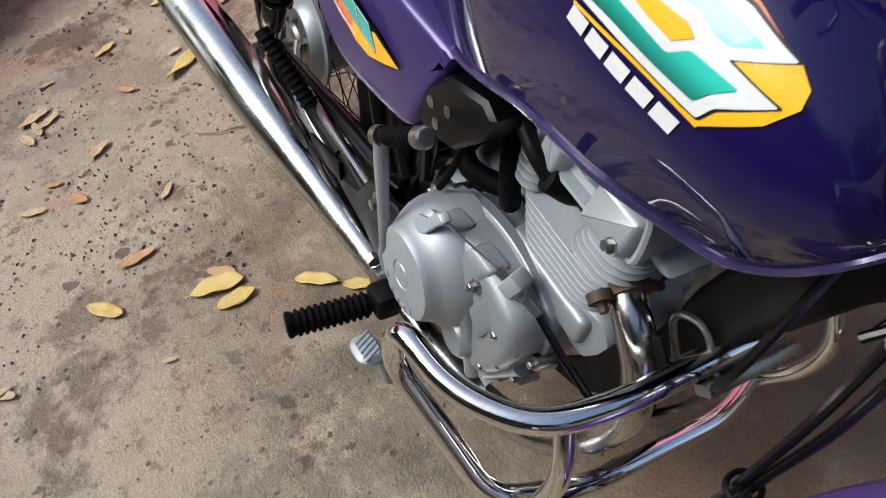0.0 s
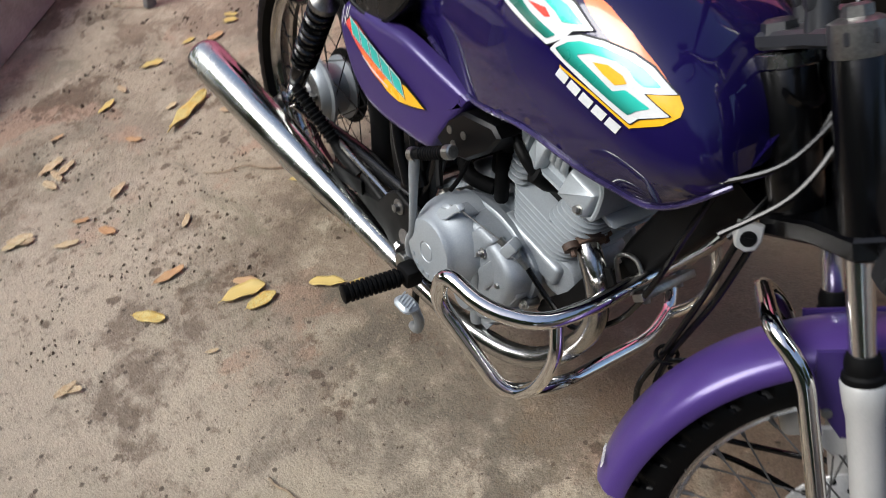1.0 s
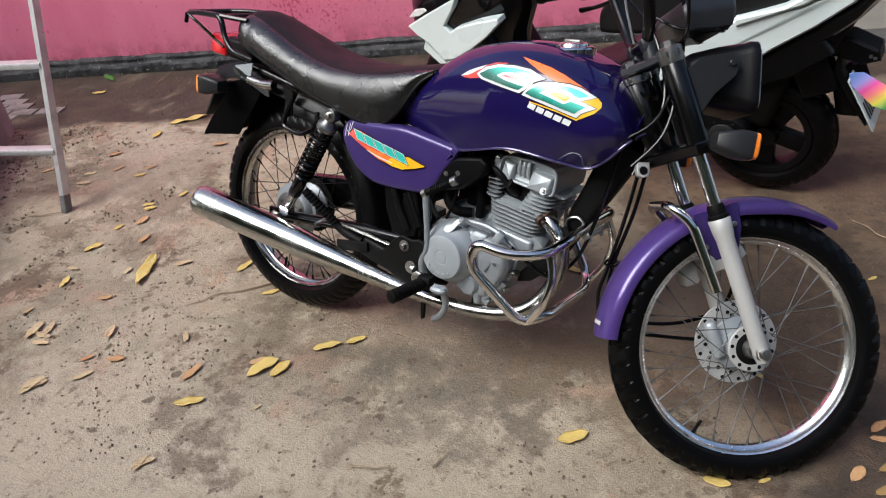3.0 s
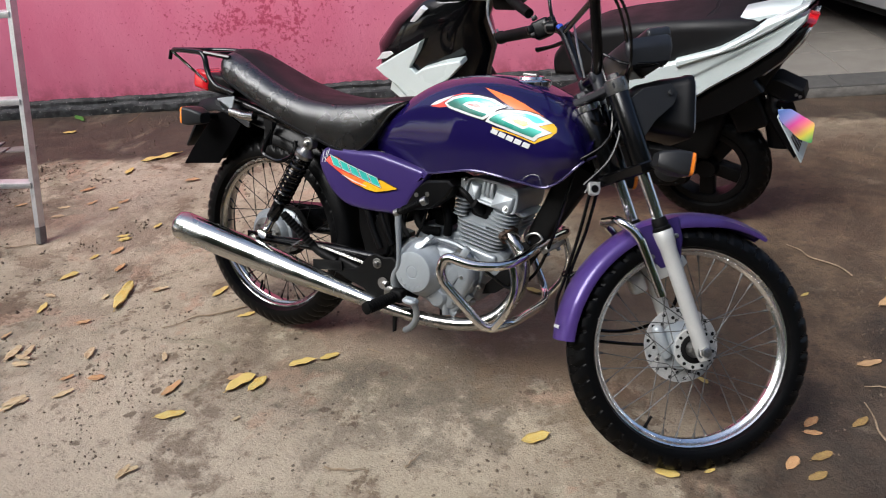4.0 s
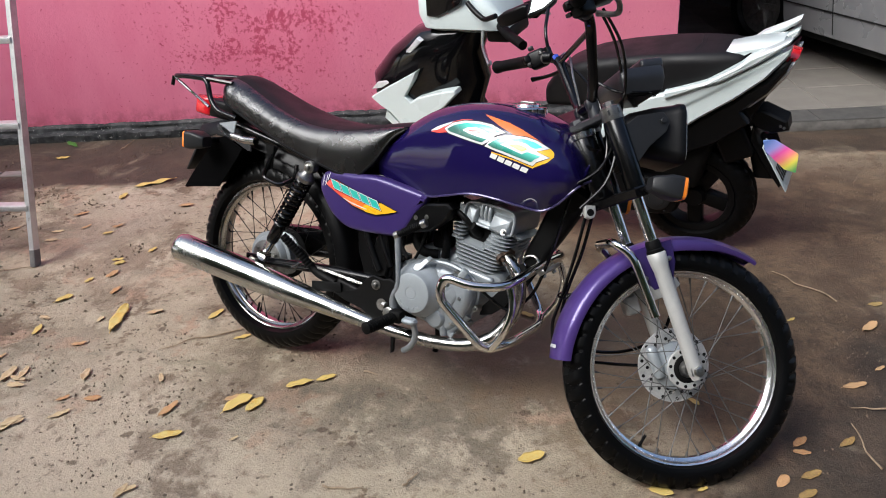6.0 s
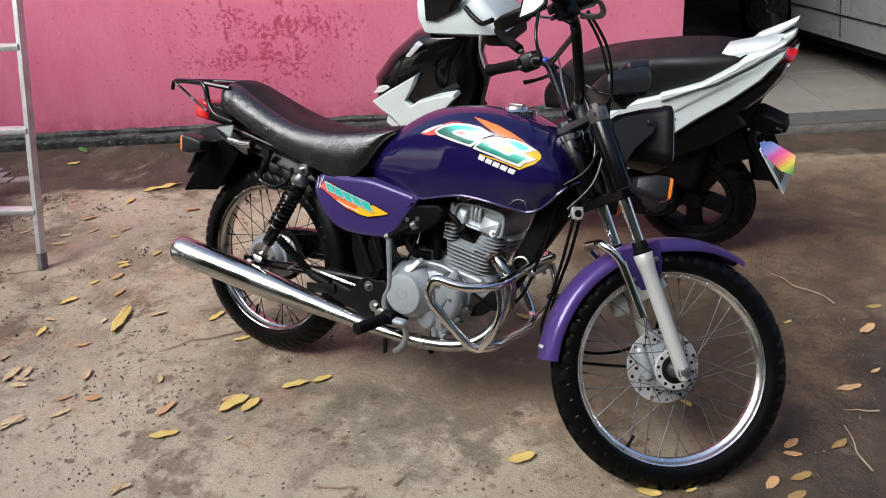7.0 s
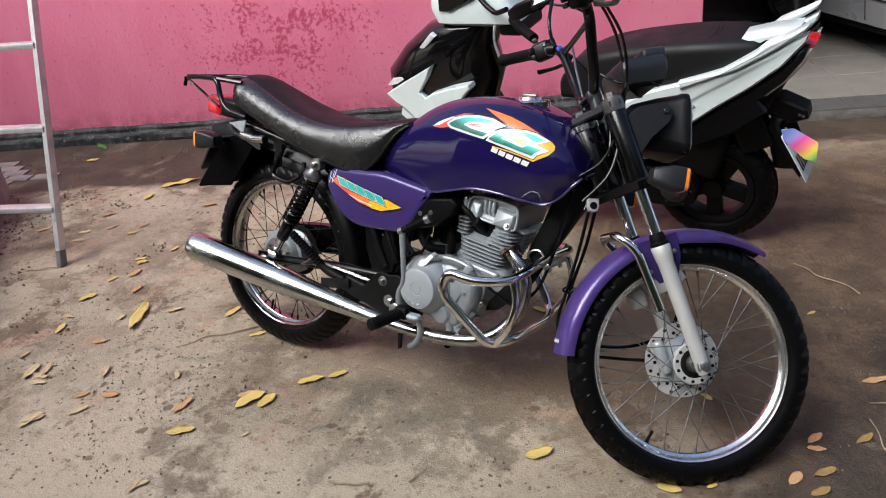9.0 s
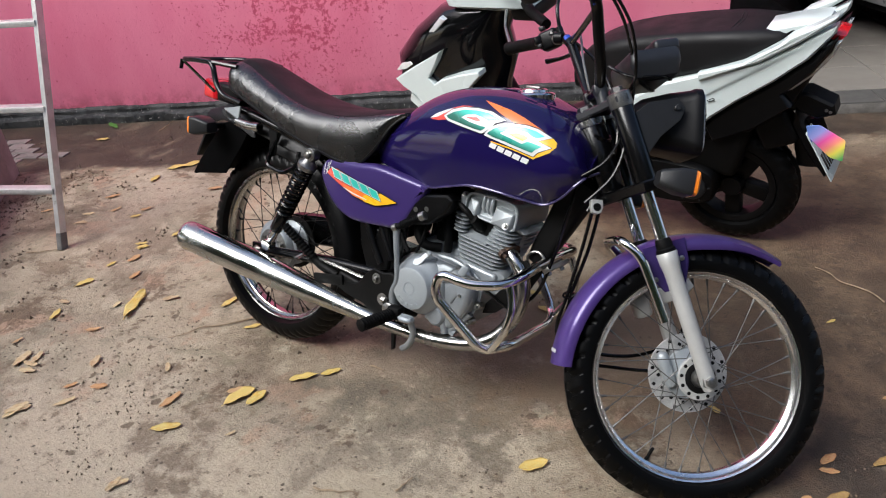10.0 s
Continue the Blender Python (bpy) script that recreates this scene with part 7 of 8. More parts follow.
    c = [[fk(0.012, 0.17, 0.872), fk(0.03, 0.10, 0.80), fk(0.03, 0.03, 0.70), fk(0.00, 0.0, 0.58), fk(-0.06, 0.0, 0.50), fk(-0.12, 0.0, 0.44)],
         [fk(0.03, -0.17, 0.872), fk(0.055, -0.13, 0.80), fk(0.062, -0.07, 0.71), fk(0.03, -0.045, 0.62), fk(-0.05, -0.06, 0.54), fk(-0.12, -0.05, 0.52)],
         [fk(0.03, -0.185, 0.880), fk(0.06, -0.150, 0.79), fk(0.055, -0.10, 0.70), fk(0.03, -0.052, 0.65), fk(0.005, -0.045, 0.57), fk(-0.05, -0.052, 0.50), fk(-0.13, -0.045, 0.46)],
         [fk(0.12, 0.02, 0.70), fk(0.15, -0.03, 0.67), fk(0.11, -0.09, 0.675), fk(0.05, -0.07, 0.70), fk(0.02, -0.04, 0.74)]]
    for line in c:
        tube(bm, spread(line, 9), 0.0036, 8)
    part("control_cable", bm, BLACK, CG, "black control cables round the steering head", xf=STEER)
    bm = B()
    tube(bm, spread([fk(0.012, 0.16, 0.87), fk(0.02, 0.10, 0.86), fk(-0.01, 0.04, 0.78), fk(-0.02, 0.03, 0.71)], 8), 0.0028, 8)
    part("bare_cable", bm, STEEL, CG, "bright cable between the bars", xf=STEER)
    # speedometer cable and brake hose with a tie, hanging behind the wheel
    bm = B()
    tube(bm, spread([(1.060, -0.050, 0.640), (1.045, -0.055, 0.53), (1.022, -0.058, 0.412), (1.005, -0.06, 0.32), (1.03, -0.03, 0.24), (1.13, 0.06, 0.215), (1.25, 0.08, 0.235), (1.33, 0.06, 0.27)], 10), 0.0046, 8)
    tube(bm, spread([(1.074, -0.042, 0.640), (1.058, -0.048, 0.53), (1.030, -0.054, 0.412), (1.028, -0.05, 0.33), (1.06, 0.0, 0.262), (1.15, 0.09, 0.245), (1.24, 0.12, 0.30), (1.26, 0.14, 0.38)], 10), 0.0046, 8)
    hose = part("speedometer_cable", bm, BLACK, CG, "black speedometer cable and brake hose")
    bm = B()
    tube(bm, [Vector((1.026, -0.056, 0.412)) + 0.014 * Vector((math.cos(a), math.sin(a), 0.3 * math.sin(a))) for a in np.linspace(0, 6.28, 18)], 0.003, 6)
    tube(bm, spread([(1.036, -0.062, 0.412), (1.062, -0.052, 0.428), (1.078, -0.03, 0.405), (1.058, -0.03, 0.380), (1.034, -0.052, 0.392)], 6), 0.0036, 8)
    part("cable_tie", bm, BLACK, hose, "looped black cable tie")


build_cockpit()


# ---- scooter ----
def build_scooter():
    sc = thing("scooter", "white and black scooter parked behind the motorcycle", "scooter", pose(0, 1.315, 0, 0, 0, 180) @ pose(0, 0, 0, -7.5, 0, 0))

    def shell(name, poly, y0, y1, mat, label="", bevel=0.008, parent=None):
        first = None
        for s in (1, -1):
            bm = B()
            slab(bm, poly, s * y0, s * y1, bevel)
            part(name, bm, mat, parent or sc, label)

    # wheels
    for name, x, r in (("rear_wheel", 0.280, 0.228), ("front_wheel", 1.46, 0.245)):
        bm = B()
        lathe(bm, [(-0.036, 0.128), (-0.040, 0.140), (-0.040, 0.152), (-0.034, 0.154), (0.034, 0.154), (0.040, 0.152), (0.040, 0.140), (0.036, 0.128), (0.0, 0.122)], (0, 0, 0), (0, 1, 0), 48, loop=True)
        lathe(bm, [(-0.050, 0.012), (-0.050, 0.036), (-0.030, 0.044), (0.030, 0.044), (0.050, 0.036), (0.050, 0.012)], (0, 0, 0), (0, 1, 0), 28)
        for k in range(5):
            box(bm, (0.094, 0.050, 0.056), pose(0, 0, 0, 0, k * 72 + 20, 0) @ pose(0.083, 0, 0), 0.008)
        w = part(name, bm, PLASTIC, sc, "black cast scooter wheel", pose(x, 0, r))
        part("tyre", tyre_mesh(r, 0.052, 0.152, 0.042, 0.04, 120), TYRE, w)
    bm = B()
    rings = []
    for x, zl, zt, w in ((0.03, 0.70, 0.78, 0.06), (0.10, 0.56, 0.77, 0.09), (0.22, 0.47, 0.73, 0.105), (0.40, 0.42, 0.66, 0.115), (0.60, 0.30, 0.58, 0.13), (0.80, 0.22, 0.48, 0.15), (1.05, 0.18, 0.36, 0.16), (1.20, 0.20, 0.42, 0.16), (1.30, 0.25, 0.62, 0.15)):
        rings.append([Vector((x, u, v)) for u, v in rounded(2 * w, zt - zl, 0.03, 4, (0, (zt + zl) / 2))])
    rings_mesh(bm, rings)
    part("body", bm, PLASTIC, sc, "black plastic underbody and floor", sharp=50)
    # white side panel, upper strip and tail wings
    panel = [(0.60, 0.590), (0.50, 0.648), (0.375, 0.688), (0.184, 0.742), (0.072, 0.807), (-0.030, 0.868), (-0.029, 0.846), (0.042, 0.761), (0.144, 0.680), (0.255, 0.602), (0.332, 0.540), (0.368, 0.503), (0.40, 0.470), (0.415, 0.430), (0.48, 0.385), (0.54, 0.376), (0.62, 0.45)]
    strip = [(0.377, 0.697), (0.239, 0.741), (0.132, 0.806), (0.102, 0.833), (0.024, 0.871), (-0.031, 0.901), (-0.026, 0.884), (0.071, 0.815), (0.184, 0.748), (0.373, 0.672)]
    wing = [(0.222, 0.812), (0.206, 0.822), (0.110, 0.846), (0.016, 0.860), (0.024, 0.850), (0.008, 0.838), (0.086, 0.814), (0.140, 0.788), (0.180, 0.796)]
    for s in (1, -1):
        for name, poly, ys in (("side_panel", panel, (0.085, 0.148)), ("upper_strip", strip, (0.10, 0.160))):
            bm = B()

            def place(u, v, w, s=s):
                k = max(0.0, min(1.0, (0.16 - u) / 0.20))
                return Vector((u + 0.014 * k, s * w * (1 - 0.14 * k), v - 0.008 * k))
            slab(bm, poly, ys[0], ys[1], 0.007, place)
            part(name, bm, WHITE, sc, "white body panel of the scooter")
    bm = B()
    slab(bm, wing, -0.050, 0.085, 0.008)
    rail = part("tail_wing", bm, WHITE, sc, "white grab rail behind the seat")
    bm = B()
    slab(bm, [(0.138, 0.812), (0.112, 0.828), (0.066, 0.824), (0.118, 0.808)], 0.080, 0.0875, 0.001)
    part("grab_slot", bm, PLASTIC, rail, "dark hand slot in the grab rail")
    # badge mark on the panel
    bm = B()
    tube(bm, fillet([(0.345, 0.1485, 0.602), (0.325, 0.1485, 0.612), (0.320, 0.1485, 0.606), (0.338, 0.1485, 0.598)], 0.004, 3, closed=True), 0.0014, 6, loop=True)
    part("badge_mark", bm, GLOSS_BLACK, sc, "small dark outline mark on the panel")
    # dark lower flank
    low = [(0.36, 0.500), (0.332, 0.530), (0.255, 0.592), (0.144, 0.670), (0.042, 0.751), (-0.020, 0.820), (-0.010, 0.780), (0.040, 0.705), (0.120, 0.630), (0.090, 0.590), (0.20, 0.50), (0.33, 0.44)]
    shell("lower_flank", low, 0.070, 0.128, PLASTIC)
    # tail lamp
    bm = B()
    slab(bm, [(0.004, 0.806), (-0.010, 0.824), (-0.038, 0.817), (-0.016, 0.784)], -0.02, 0.088, 0.005)
    lamp = part("tail_lamp", bm, RED, sc, "red tail lamp above clear lenses")
    bm = B()
    slab(bm, [(0.125, 0.636), (0.045, 0.717), (-0.018, 0.805), (-0.030, 0.806), (-0.013, 0.760), (0.035, 0.698), (0.094, 0.643)], -0.112, 0.112, 0.006)
    part("clear_lens", bm, LENS, lamp, "clear rear signal lens")
    # seat
    bm = B()
    S = [(0.110, 0.785, 0.800, 0.060), (0.125, 0.776, 0.814, 0.090), (0.17, 0.755, 0.824, 0.112), (0.25, 0.722, 0.826, 0.126), (0.34, 0.687, 0.822, 0.132), (0.48, 0.654, 0.808, 0.132), (0.60, 0.620, 0.790, 0.128), (0.72, 0.590, 0.760, 0.115), (0.80, 0.575, 0.720, 0.09), (0.86, 0.560, 0.65, 0.06)]
    fl, ft, fw = curve1([(a, b) for a, b, c, d in S]), curve1([(a, c) for a, b, c, d in S]), curve1([(a, d) for a, b, c, d in S])
    rings = []
    for i in range(40):
        x = 0.110 + 0.750 * i / 39
        rings.append([Vector((x, u, v)) for u, v in rounded(2 * fw(x), ft(x) - fl(x), min(0.035, (ft(x) - fl(x)) * 0.4), 5, (0, (ft(x) + fl(x)) / 2))])
    rings_mesh(bm, rings)
    seat = part("seat", bm, MATTE_VINYL, sc, "long black scooter seat", sharp=60)
    bm = B()
    for dx in (0.0, 0.012):
        tube(bm, [(0.275 + dx - 0.10 * (k / 12 - 0.5) ** 2 * 0 + 0.03 * abs(k / 12 - 0.5), -0.125 + 0.25 * k / 12, ft(0.28) + 0.0005 - 0.02 * abs(k / 6 - 1) ** 6) for k in range(13)], 0.0014, 6)
    part("stitching", bm, GREY_PLASTIC, seat, "grey seat stitching")
    # plate holder, plate, tag
    bm = B()
    slab(bm, [(0.180, 0.630), (0.085, 0.607), (0.057, 0.609), (-0.024, 0.574), (-0.032, 0.540), (0.023, 0.521), (0.081, 0.543), (0.18, 0.54)], -0.045, 0.048, 0.008)
    slab(bm, [(0.085, 0.560), (0.060, 0.500), (-0.033, 0.332), (-0.022, 0.318), (0.050, 0.420), (0.095, 0.500)], -0.06, 0.06, 0.006)
    holder = part("plate_holder", bm, PLASTIC, sc, "black rear plate holder")
    bm = B()
    for x, z in ((-0.004, 0.5565), (-0.016, 0.5510)):
        lathe(bm, [(0, 0.0055), (0.003, 0.0052), (0.004, 0.002)], (x, 0.049, z), (0, 1, 0), 12)
    part("plate_screw", bm, STEEL, holder)
    bm = B()
    pm = Matrix.Translation((-0.004, 0, 0.407)) @ Matrix.Rotation(radians(29), 4, (0, 1, 0))
    box(bm, (0.004, 0.185, 0.190), pm, 0.0015)
    plate = part("number_plate", bm, WHITE, sc, "white number plate")
    bm = B()
    for k in range(7):
        box(bm, (0.001, 0.014, 0.060), pm @ Matrix.Translation((-0.0028, -0.066 + 0.022 * k, -0.03)), 0)
    part("plate_bar", bm, GLOSS_BLACK, plate, "dark bars on the number plate")
    bm = B()
    box(bm, (0.001, 0.18, 0.030), pm @ Matrix.Translation((-0.0028, 0, 0.074)), 0)
    part("plate_band", bm, BLUE, plate, "blue band on the number plate")
    bm = B()
    outline = [(p.x, p.y) for p in fillet([(0.042, 0.527, 0), (0.005, 0.530, 0), (-0.077, 0.482, 0), (-0.075, 0.408, 0), (-0.036, 0.412, 0), (0.029, 0.485, 0)], 0.006, 3, closed=True)]
    slab(bm, outline, 0.098, 0.101, 0.001, lambda u, v, w: Vector((u, w + 0.010 * math.sin(u * 40), v)))
    m = bpy.data.materials.new("rainbow_tag_print")
    m.use_nodes = True
    nt = m.node_tree
    sep = nt.nodes.new("ShaderNodeSeparateXYZ")
    nt.links.new(nt.nodes.new("ShaderNodeTexCoord").outputs["Generated"], sep.inputs[0])
    add = nt.nodes.new("ShaderNodeMath")
    add.operation = "MULTIPLY_ADD"
    nt.links.new(sep.outputs[2], add.inputs[0])
    add.inputs[1].default_value = 0.55
    mul = nt.nodes.new("ShaderNodeMath")
    mul.operation = "MULTIPLY"
    mul.inputs[1].default_value = 0.55
    nt.links.new(sep.outputs[0], mul.inputs[0])
    nt.links.new(mul.outputs[0], add.inputs[2])
    cr = nt.nodes.new("ShaderNodeValToRGB")
    el = cr.color_ramp.elements
    el[0].position, el[0].color = 0.05, (0.12, 0.6, 0.2, 1)
    el[1].position, el[1].color = 1.0, (0.12, 0.22, 0.55, 1)
    for pos, c in ((0.25, (0.8, 0.7, 0.1, 1)), (0.42, (0.85, 0.25, 0.2, 1)), (0.60, (0.75, 0.08, 0.35, 1)), (0.78, (0.3, 0.3, 0.65, 1))):
        e = el.new(pos)
        e.color = c
    nt.links.new(add.outputs[0], cr.inputs[0])
    nt.links.new(cr.outputs[0], nt.nodes["Principled BSDF"].inputs["Base Color"])
    part("plate_tag", bm, m, sc, "rainbow coloured tag hanging on the plate")
    # engine and transmission cover
    bm = B()
    rings_mesh(bm, [[Vector((u, w, v)) for u, v in inset([(p.x, p.y) for p in spread([(0.315, 0.25, 0), (0.34, 0.185, 0), (0.44, 0.165, 0), (0.62, 0.18, 0), (0.72, 0.25, 0), (0.66, 0.34, 0), (0.46, 0.34, 0), (0.34, 0.315, 0)], 4, closed=True)], d)] for d, w in ((0, 0.03), (0, 0.10), (0.012, 0.118), (0.03, 0.122))])
    cover = part("transmission_cover", bm, PLASTIC, sc, "black transmission cover")
    bm = B()
    lathe(bm, [(0, 0.052), (0.006, 0.052), (0.010, 0.046), (0.010, 0.030), (0.014, 0.028), (0.015, 0.001)], (0.400, 0.120, 0.250), (0, 1, 0), 32)
    for a in range(6):
        t = radians(60 * a)
        bolt(bm, (0.400 + 0.062 * math.cos(t), 0.119, 0.250 + 0.062 * math.sin(t)), (0, 1, 0), 0.004, 0.005)
    part("cover_cap", bm, GREY_PLASTIC, cover, "round cap on the transmission cover")
    bm = B()
    box(bm, (0.26, 0.19, 0.22), pose(0.36, 0.0, 0.415, 0, -14, 0), 0.03, 3)
    part("engine_block", bm, BLACK_DULL, sc, "black engine under the seat")
    bm = B()
    box(bm, (0.12, 0.09, 0.13), pose(0.145, 0.03, 0.475, 0, 25, 0), 0.02, 3)
    tube(bm, spread([(0.06, 0, 0.50), (0.03, 0, 0.40), (0.02, 0, 0.33)], 4), [0.05, 0.06, 0.055], 12, flat=0.3)
    part("rear_mudguard", bm, PLASTIC, sc, "black rear mudguard")
    # front: leg shield, nose, head cover
    bm = B()
    rings = []
    for x0, x1, z, w in ((1.20, 1.46, 0.36, 0.10), (1.19, 1.59, 0.46, 0.125), (1.17, 1.69, 0.55, 0.135), (1.13, 1.68, 0.65, 0.137), (1.15, 1.57, 0.76, 0.128), (1.11, 1.44, 0.85, 0.105), (1.08, 1.36, 0.87, 0.085)):
        c = (x0 + x1) / 2
        rings.append([Vector((c + (x1 - x0) / 2 * math.cos(a) * (abs(math.cos(a)) ** -0.25 if abs(math.cos(a)) > 0.05 else 1), w * math.sin(a), z)) for a in np.linspace(0, 2 * math.pi, 32, endpoint=False)])
    rings_mesh(bm, rings)
    part("front_fairing", bm, GLOSS_BLACK, sc, "gloss black front fairing", sharp=60)
    flash = [(1.665, 0.560), (1.55, 0.625), (1.377, 0.715), (1.40, 0.67), (1.457, 0.596), (1.43, 0.575), (1.388, 0.600), (1.30, 0.628), (1.205, 0.648), (1.200, 0.632), (1.258, 0.575), (1.34, 0.515), (1.433, 0.461), (1.485, 0.448), (1.52, 0.475), (1.555, 0.505), (1.62, 0.530)]
    for s in (1, -1):
        bm = B()

        def place(u, v, w, s=s):
            k = max(0.0, (u - 1.30) / 0.40)
            return Vector((u, s * (w - 0.075 * k ** 1.6), v))
        slab(bm, flash, 0.118, 0.176, 0.005, place)
        part("fairing_panel", bm, WHITE, sc, "white angular fairing panel")
        bm = B()
        slab(bm, [(1.60, 0.50), (1.50, 0.42), (1.43, 0.44), (1.52, 0.40), (1.62, 0.46)], 0.100, 0.150, 0.003, place)
        part("lower_panel", bm, WHITE, sc)
        bm = B()
        slab(bm, [(1.380, 0.838), (1.355, 0.828), (1.42, 0.772), (1.49, 0.725), (1.45, 0.775)], 0.060, 0.130, 0.004, place)
        part("upper_lens", bm, LENS, sc, "slim clear upper lamp")
        bm = B()
        slab(bm, [(1.665, 0.590), (1.60, 0.606), (1.545, 0.638), (1.56, 0.648), (1.62, 0.630)], 0.110, 0.160, 0.003, place)
        part("headlamp", bm, LENS, sc, "clear headlamp edge")
    bm = B()
    rings = []
    for x0, x1, z, w in ((1.08, 1.30, 0.858, 0.085), (0.985, 1.35, 0.880, 0.120), (1.00, 1.37, 0.93, 0.120), (1.06, 1.37, 0.99, 0.108), (1.10, 1.35, 1.04, 0.07)):
        c = (x0 + x1) / 2
        rings.append([Vector((c + (x1 - x0) / 2 * u, w * v, z)) for u, v in rounded(2, 2, 0.28, 5)])
    rings_mesh(bm, rings)
    hc = part("head_cover", bm, WHITE, sc, "white handlebar cover", sharp=40)
    bm = B()
    slab(bm, [(1.310, 1.03), (1.318, 0.93), (1.265, 0.925), (1.16, 0.978), (1.13, 1.04)], 0.112, 0.128, 0.006)
    part("visor", bm, GLOSS_BLACK, hc, "dark smoked visor")
    bm = B()
    slab(bm, [(1.310, 1.03), (1.318, 0.93), (1.265, 0.925), (1.16, 0.978), (1.13, 1.04)], -0.128, -0.112, 0.006)
    part("visor", bm, GLOSS_BLACK, hc, "dark smoked visor")
    bm = B()
    box(bm, (0.10, 0.20, 0.06), pose(1.03, 0, 0.855), 0.015, 3)
    part("dash_lower", bm, PLASTIC, hc)
    for s in (1, -1):
        bm = B()
        tube(bm, [(1.02, s * 0.09, 0.895), (0.955 + (0.05 if s < 0 else 0), s * 0.17, 0.890), (0.855 + (0.12 if s < 0 else 0), s * 0.255, 0.878)], [0.019, 0.0185, 0.0175], 16)
        part("grip", bm, RUBBER, hc, "black scooter grip")
        bm = B()
        tube(bm, spread([(1.075, s * 0.13, 0.875), (1.035, s * 0.22, 0.850), (0.975, s * 0.30, 0.815)], 5), [0.008, 0.005, 0.006], 8)
        part("lever", bm, STEEL, hc, "bright brake lever")
        bm = B()
        tube(bm, fillet([(1.13, s * 0.125, 0.985), (1.09, s * 0.150, 0.960), (1.045, s * 0.165, 0.935), (0.985, s * 0.190, 0.960)], 0.02), 0.010, 10)
        stem = part("mirror_stem", bm, PLASTIC, hc, "black mirror stem")
        bm = B()
        mm = Matrix.Translation((0.905, s * 0.205, 0.968)) @ Matrix.Rotation(radians(24), 4, (0, 1, 0)) @ Matrix.Rotation(radians(s * -12), 4, (0, 0, 1))
        rings_mesh(bm, [[mm @ Vector((x, u, v)) for u, v in rounded(w, h, min(w, h) * 0.3, 4)] for x, w, h in ((-0.076, 0.024, 0.034), (-0.066, 0.036, 0.048), (0.030, 0.038, 0.054), (0.066, 0.030, 0.040), (0.078, 0.014, 0.022))])
        part("mirror_shell", bm, PLASTIC, stem, "black mirror shell")


build_scooter()


# ---- car under the porch roof ----
def build_car():
    sill_a, sill_b = Vector((-0.401, 4.083)), Vector((0.203, 3.309))
    yaw = math.degrees(math.atan2(sill_b.y - sill_a.y, sill_b.x - sill_a.x))
    car = thing("car", "silver car parked on the porch tiles", "car", pose(-0.375, 4.405, 0.05, 0, 0, yaw))
    # x runs along the side towards the yard, y goes in towards the middle of the car is +y
    bm = B()
    rings = []
    prof = [(0.10, 0.20), (0.012, 0.235), (0.0, 0.30), (-0.022, 0.46), (-0.030, 0.62), (-0.018, 0.80), (0.015, 0.90), (0.06, 0.94), (0.28, 1.35), (0.40, 1.42), (1.25, 1.42), (1.37, 1.35), (1.6, 0.94), (1.65, 0.62), (1.64, 0.30), (1.55, 0.20)]
    for k in range(23):
        x = -0.02 + 2.9 * k / 22
        cut = min(1.0, 0.93 + 0.07 * min(1, x / 0.2)) if x < 0.2 else 1.0
        rings.append([Vector((x, y, z)) for y, z in prof])
    rings_mesh(bm, rings)
    body = part("body", bm, CAR_SILVER, car, "silver metallic car body side")
    bm = B()
    rings = [[Vector((x, y, z)) for y, z in prof] for x in (-1.55, -1.1, -0.74)]
    rings_mesh(bm, rings)
    part("wing", bm, CAR_SILVER, car, "silver front wing")
    bm = B()
    rings_mesh(bm, [[Vector((x, y, z)) for y, z in ((0.02, 0.66), (-0.02, 0.70), (-0.018, 0.80), (0.06, 0.94), (0.5, 0.96), (1.1, 0.96), (1.6, 0.94), (1.64, 0.66))] for x in (-0.76, 0.0)])
    part("arch_top", bm, CAR_SILVER, car)
    bm = B()
    tube(bm, [(-0.02, -0.020, 0.400), (2.8, -0.020, 0.400)], 0.004, 6)
    for x in (0.55, 1.62):
        tube(bm, [(x, 0.004, 0.26), (x, -0.024, 0.46), (x, -0.032, 0.62), (x, -0.020, 0.80)], 0.003, 6)
    part("door_seam", bm, BLACK_DULL, body, "dark door seams")
    bm = B()
    box(bm, (3.6, 1.5, 0.20), pose(0.9, 0.82, 0.27), 0.02)
    part("underbody", bm, BLACK_DULL, car)
    for x in (-0.38, 2.10):
        for y in (0.09, 1.53):
            bm = B()
            lathe(bm, [(-0.06, 0.02), (-0.06, 0.12), (-0.075, 0.17), (-0.07, 0.195), (0.06, 0.195), (0.06, 0.02)], (0, 0, 0), (0, 1, 0), 40)
            for k in range(5):
                box(bm, (0.15, 0.02, 0.045), pose(0, -0.068, 0, 0, k * 72, 0) @ pose(0.10, 0, 0), 0.006)
            w = part("wheel", bm, DULL, car, "dusty alloy car wheel", pose(x, y, 0.308, 0, 0, 14 if x < 0 else 0))
            bm = B()
            lathe(bm, [(-0.08, 0.195), (-0.098, 0.215), (-0.10, 0.26), (-0.085, 0.300), (-0.06, 0.308), (0.06, 0.308), (0.085, 0.29), (0.09, 0.2)], (0, 0, 0), (0, 1, 0), 48, loop=True)
            part("tyre", bm, TYRE, w)


build_car()


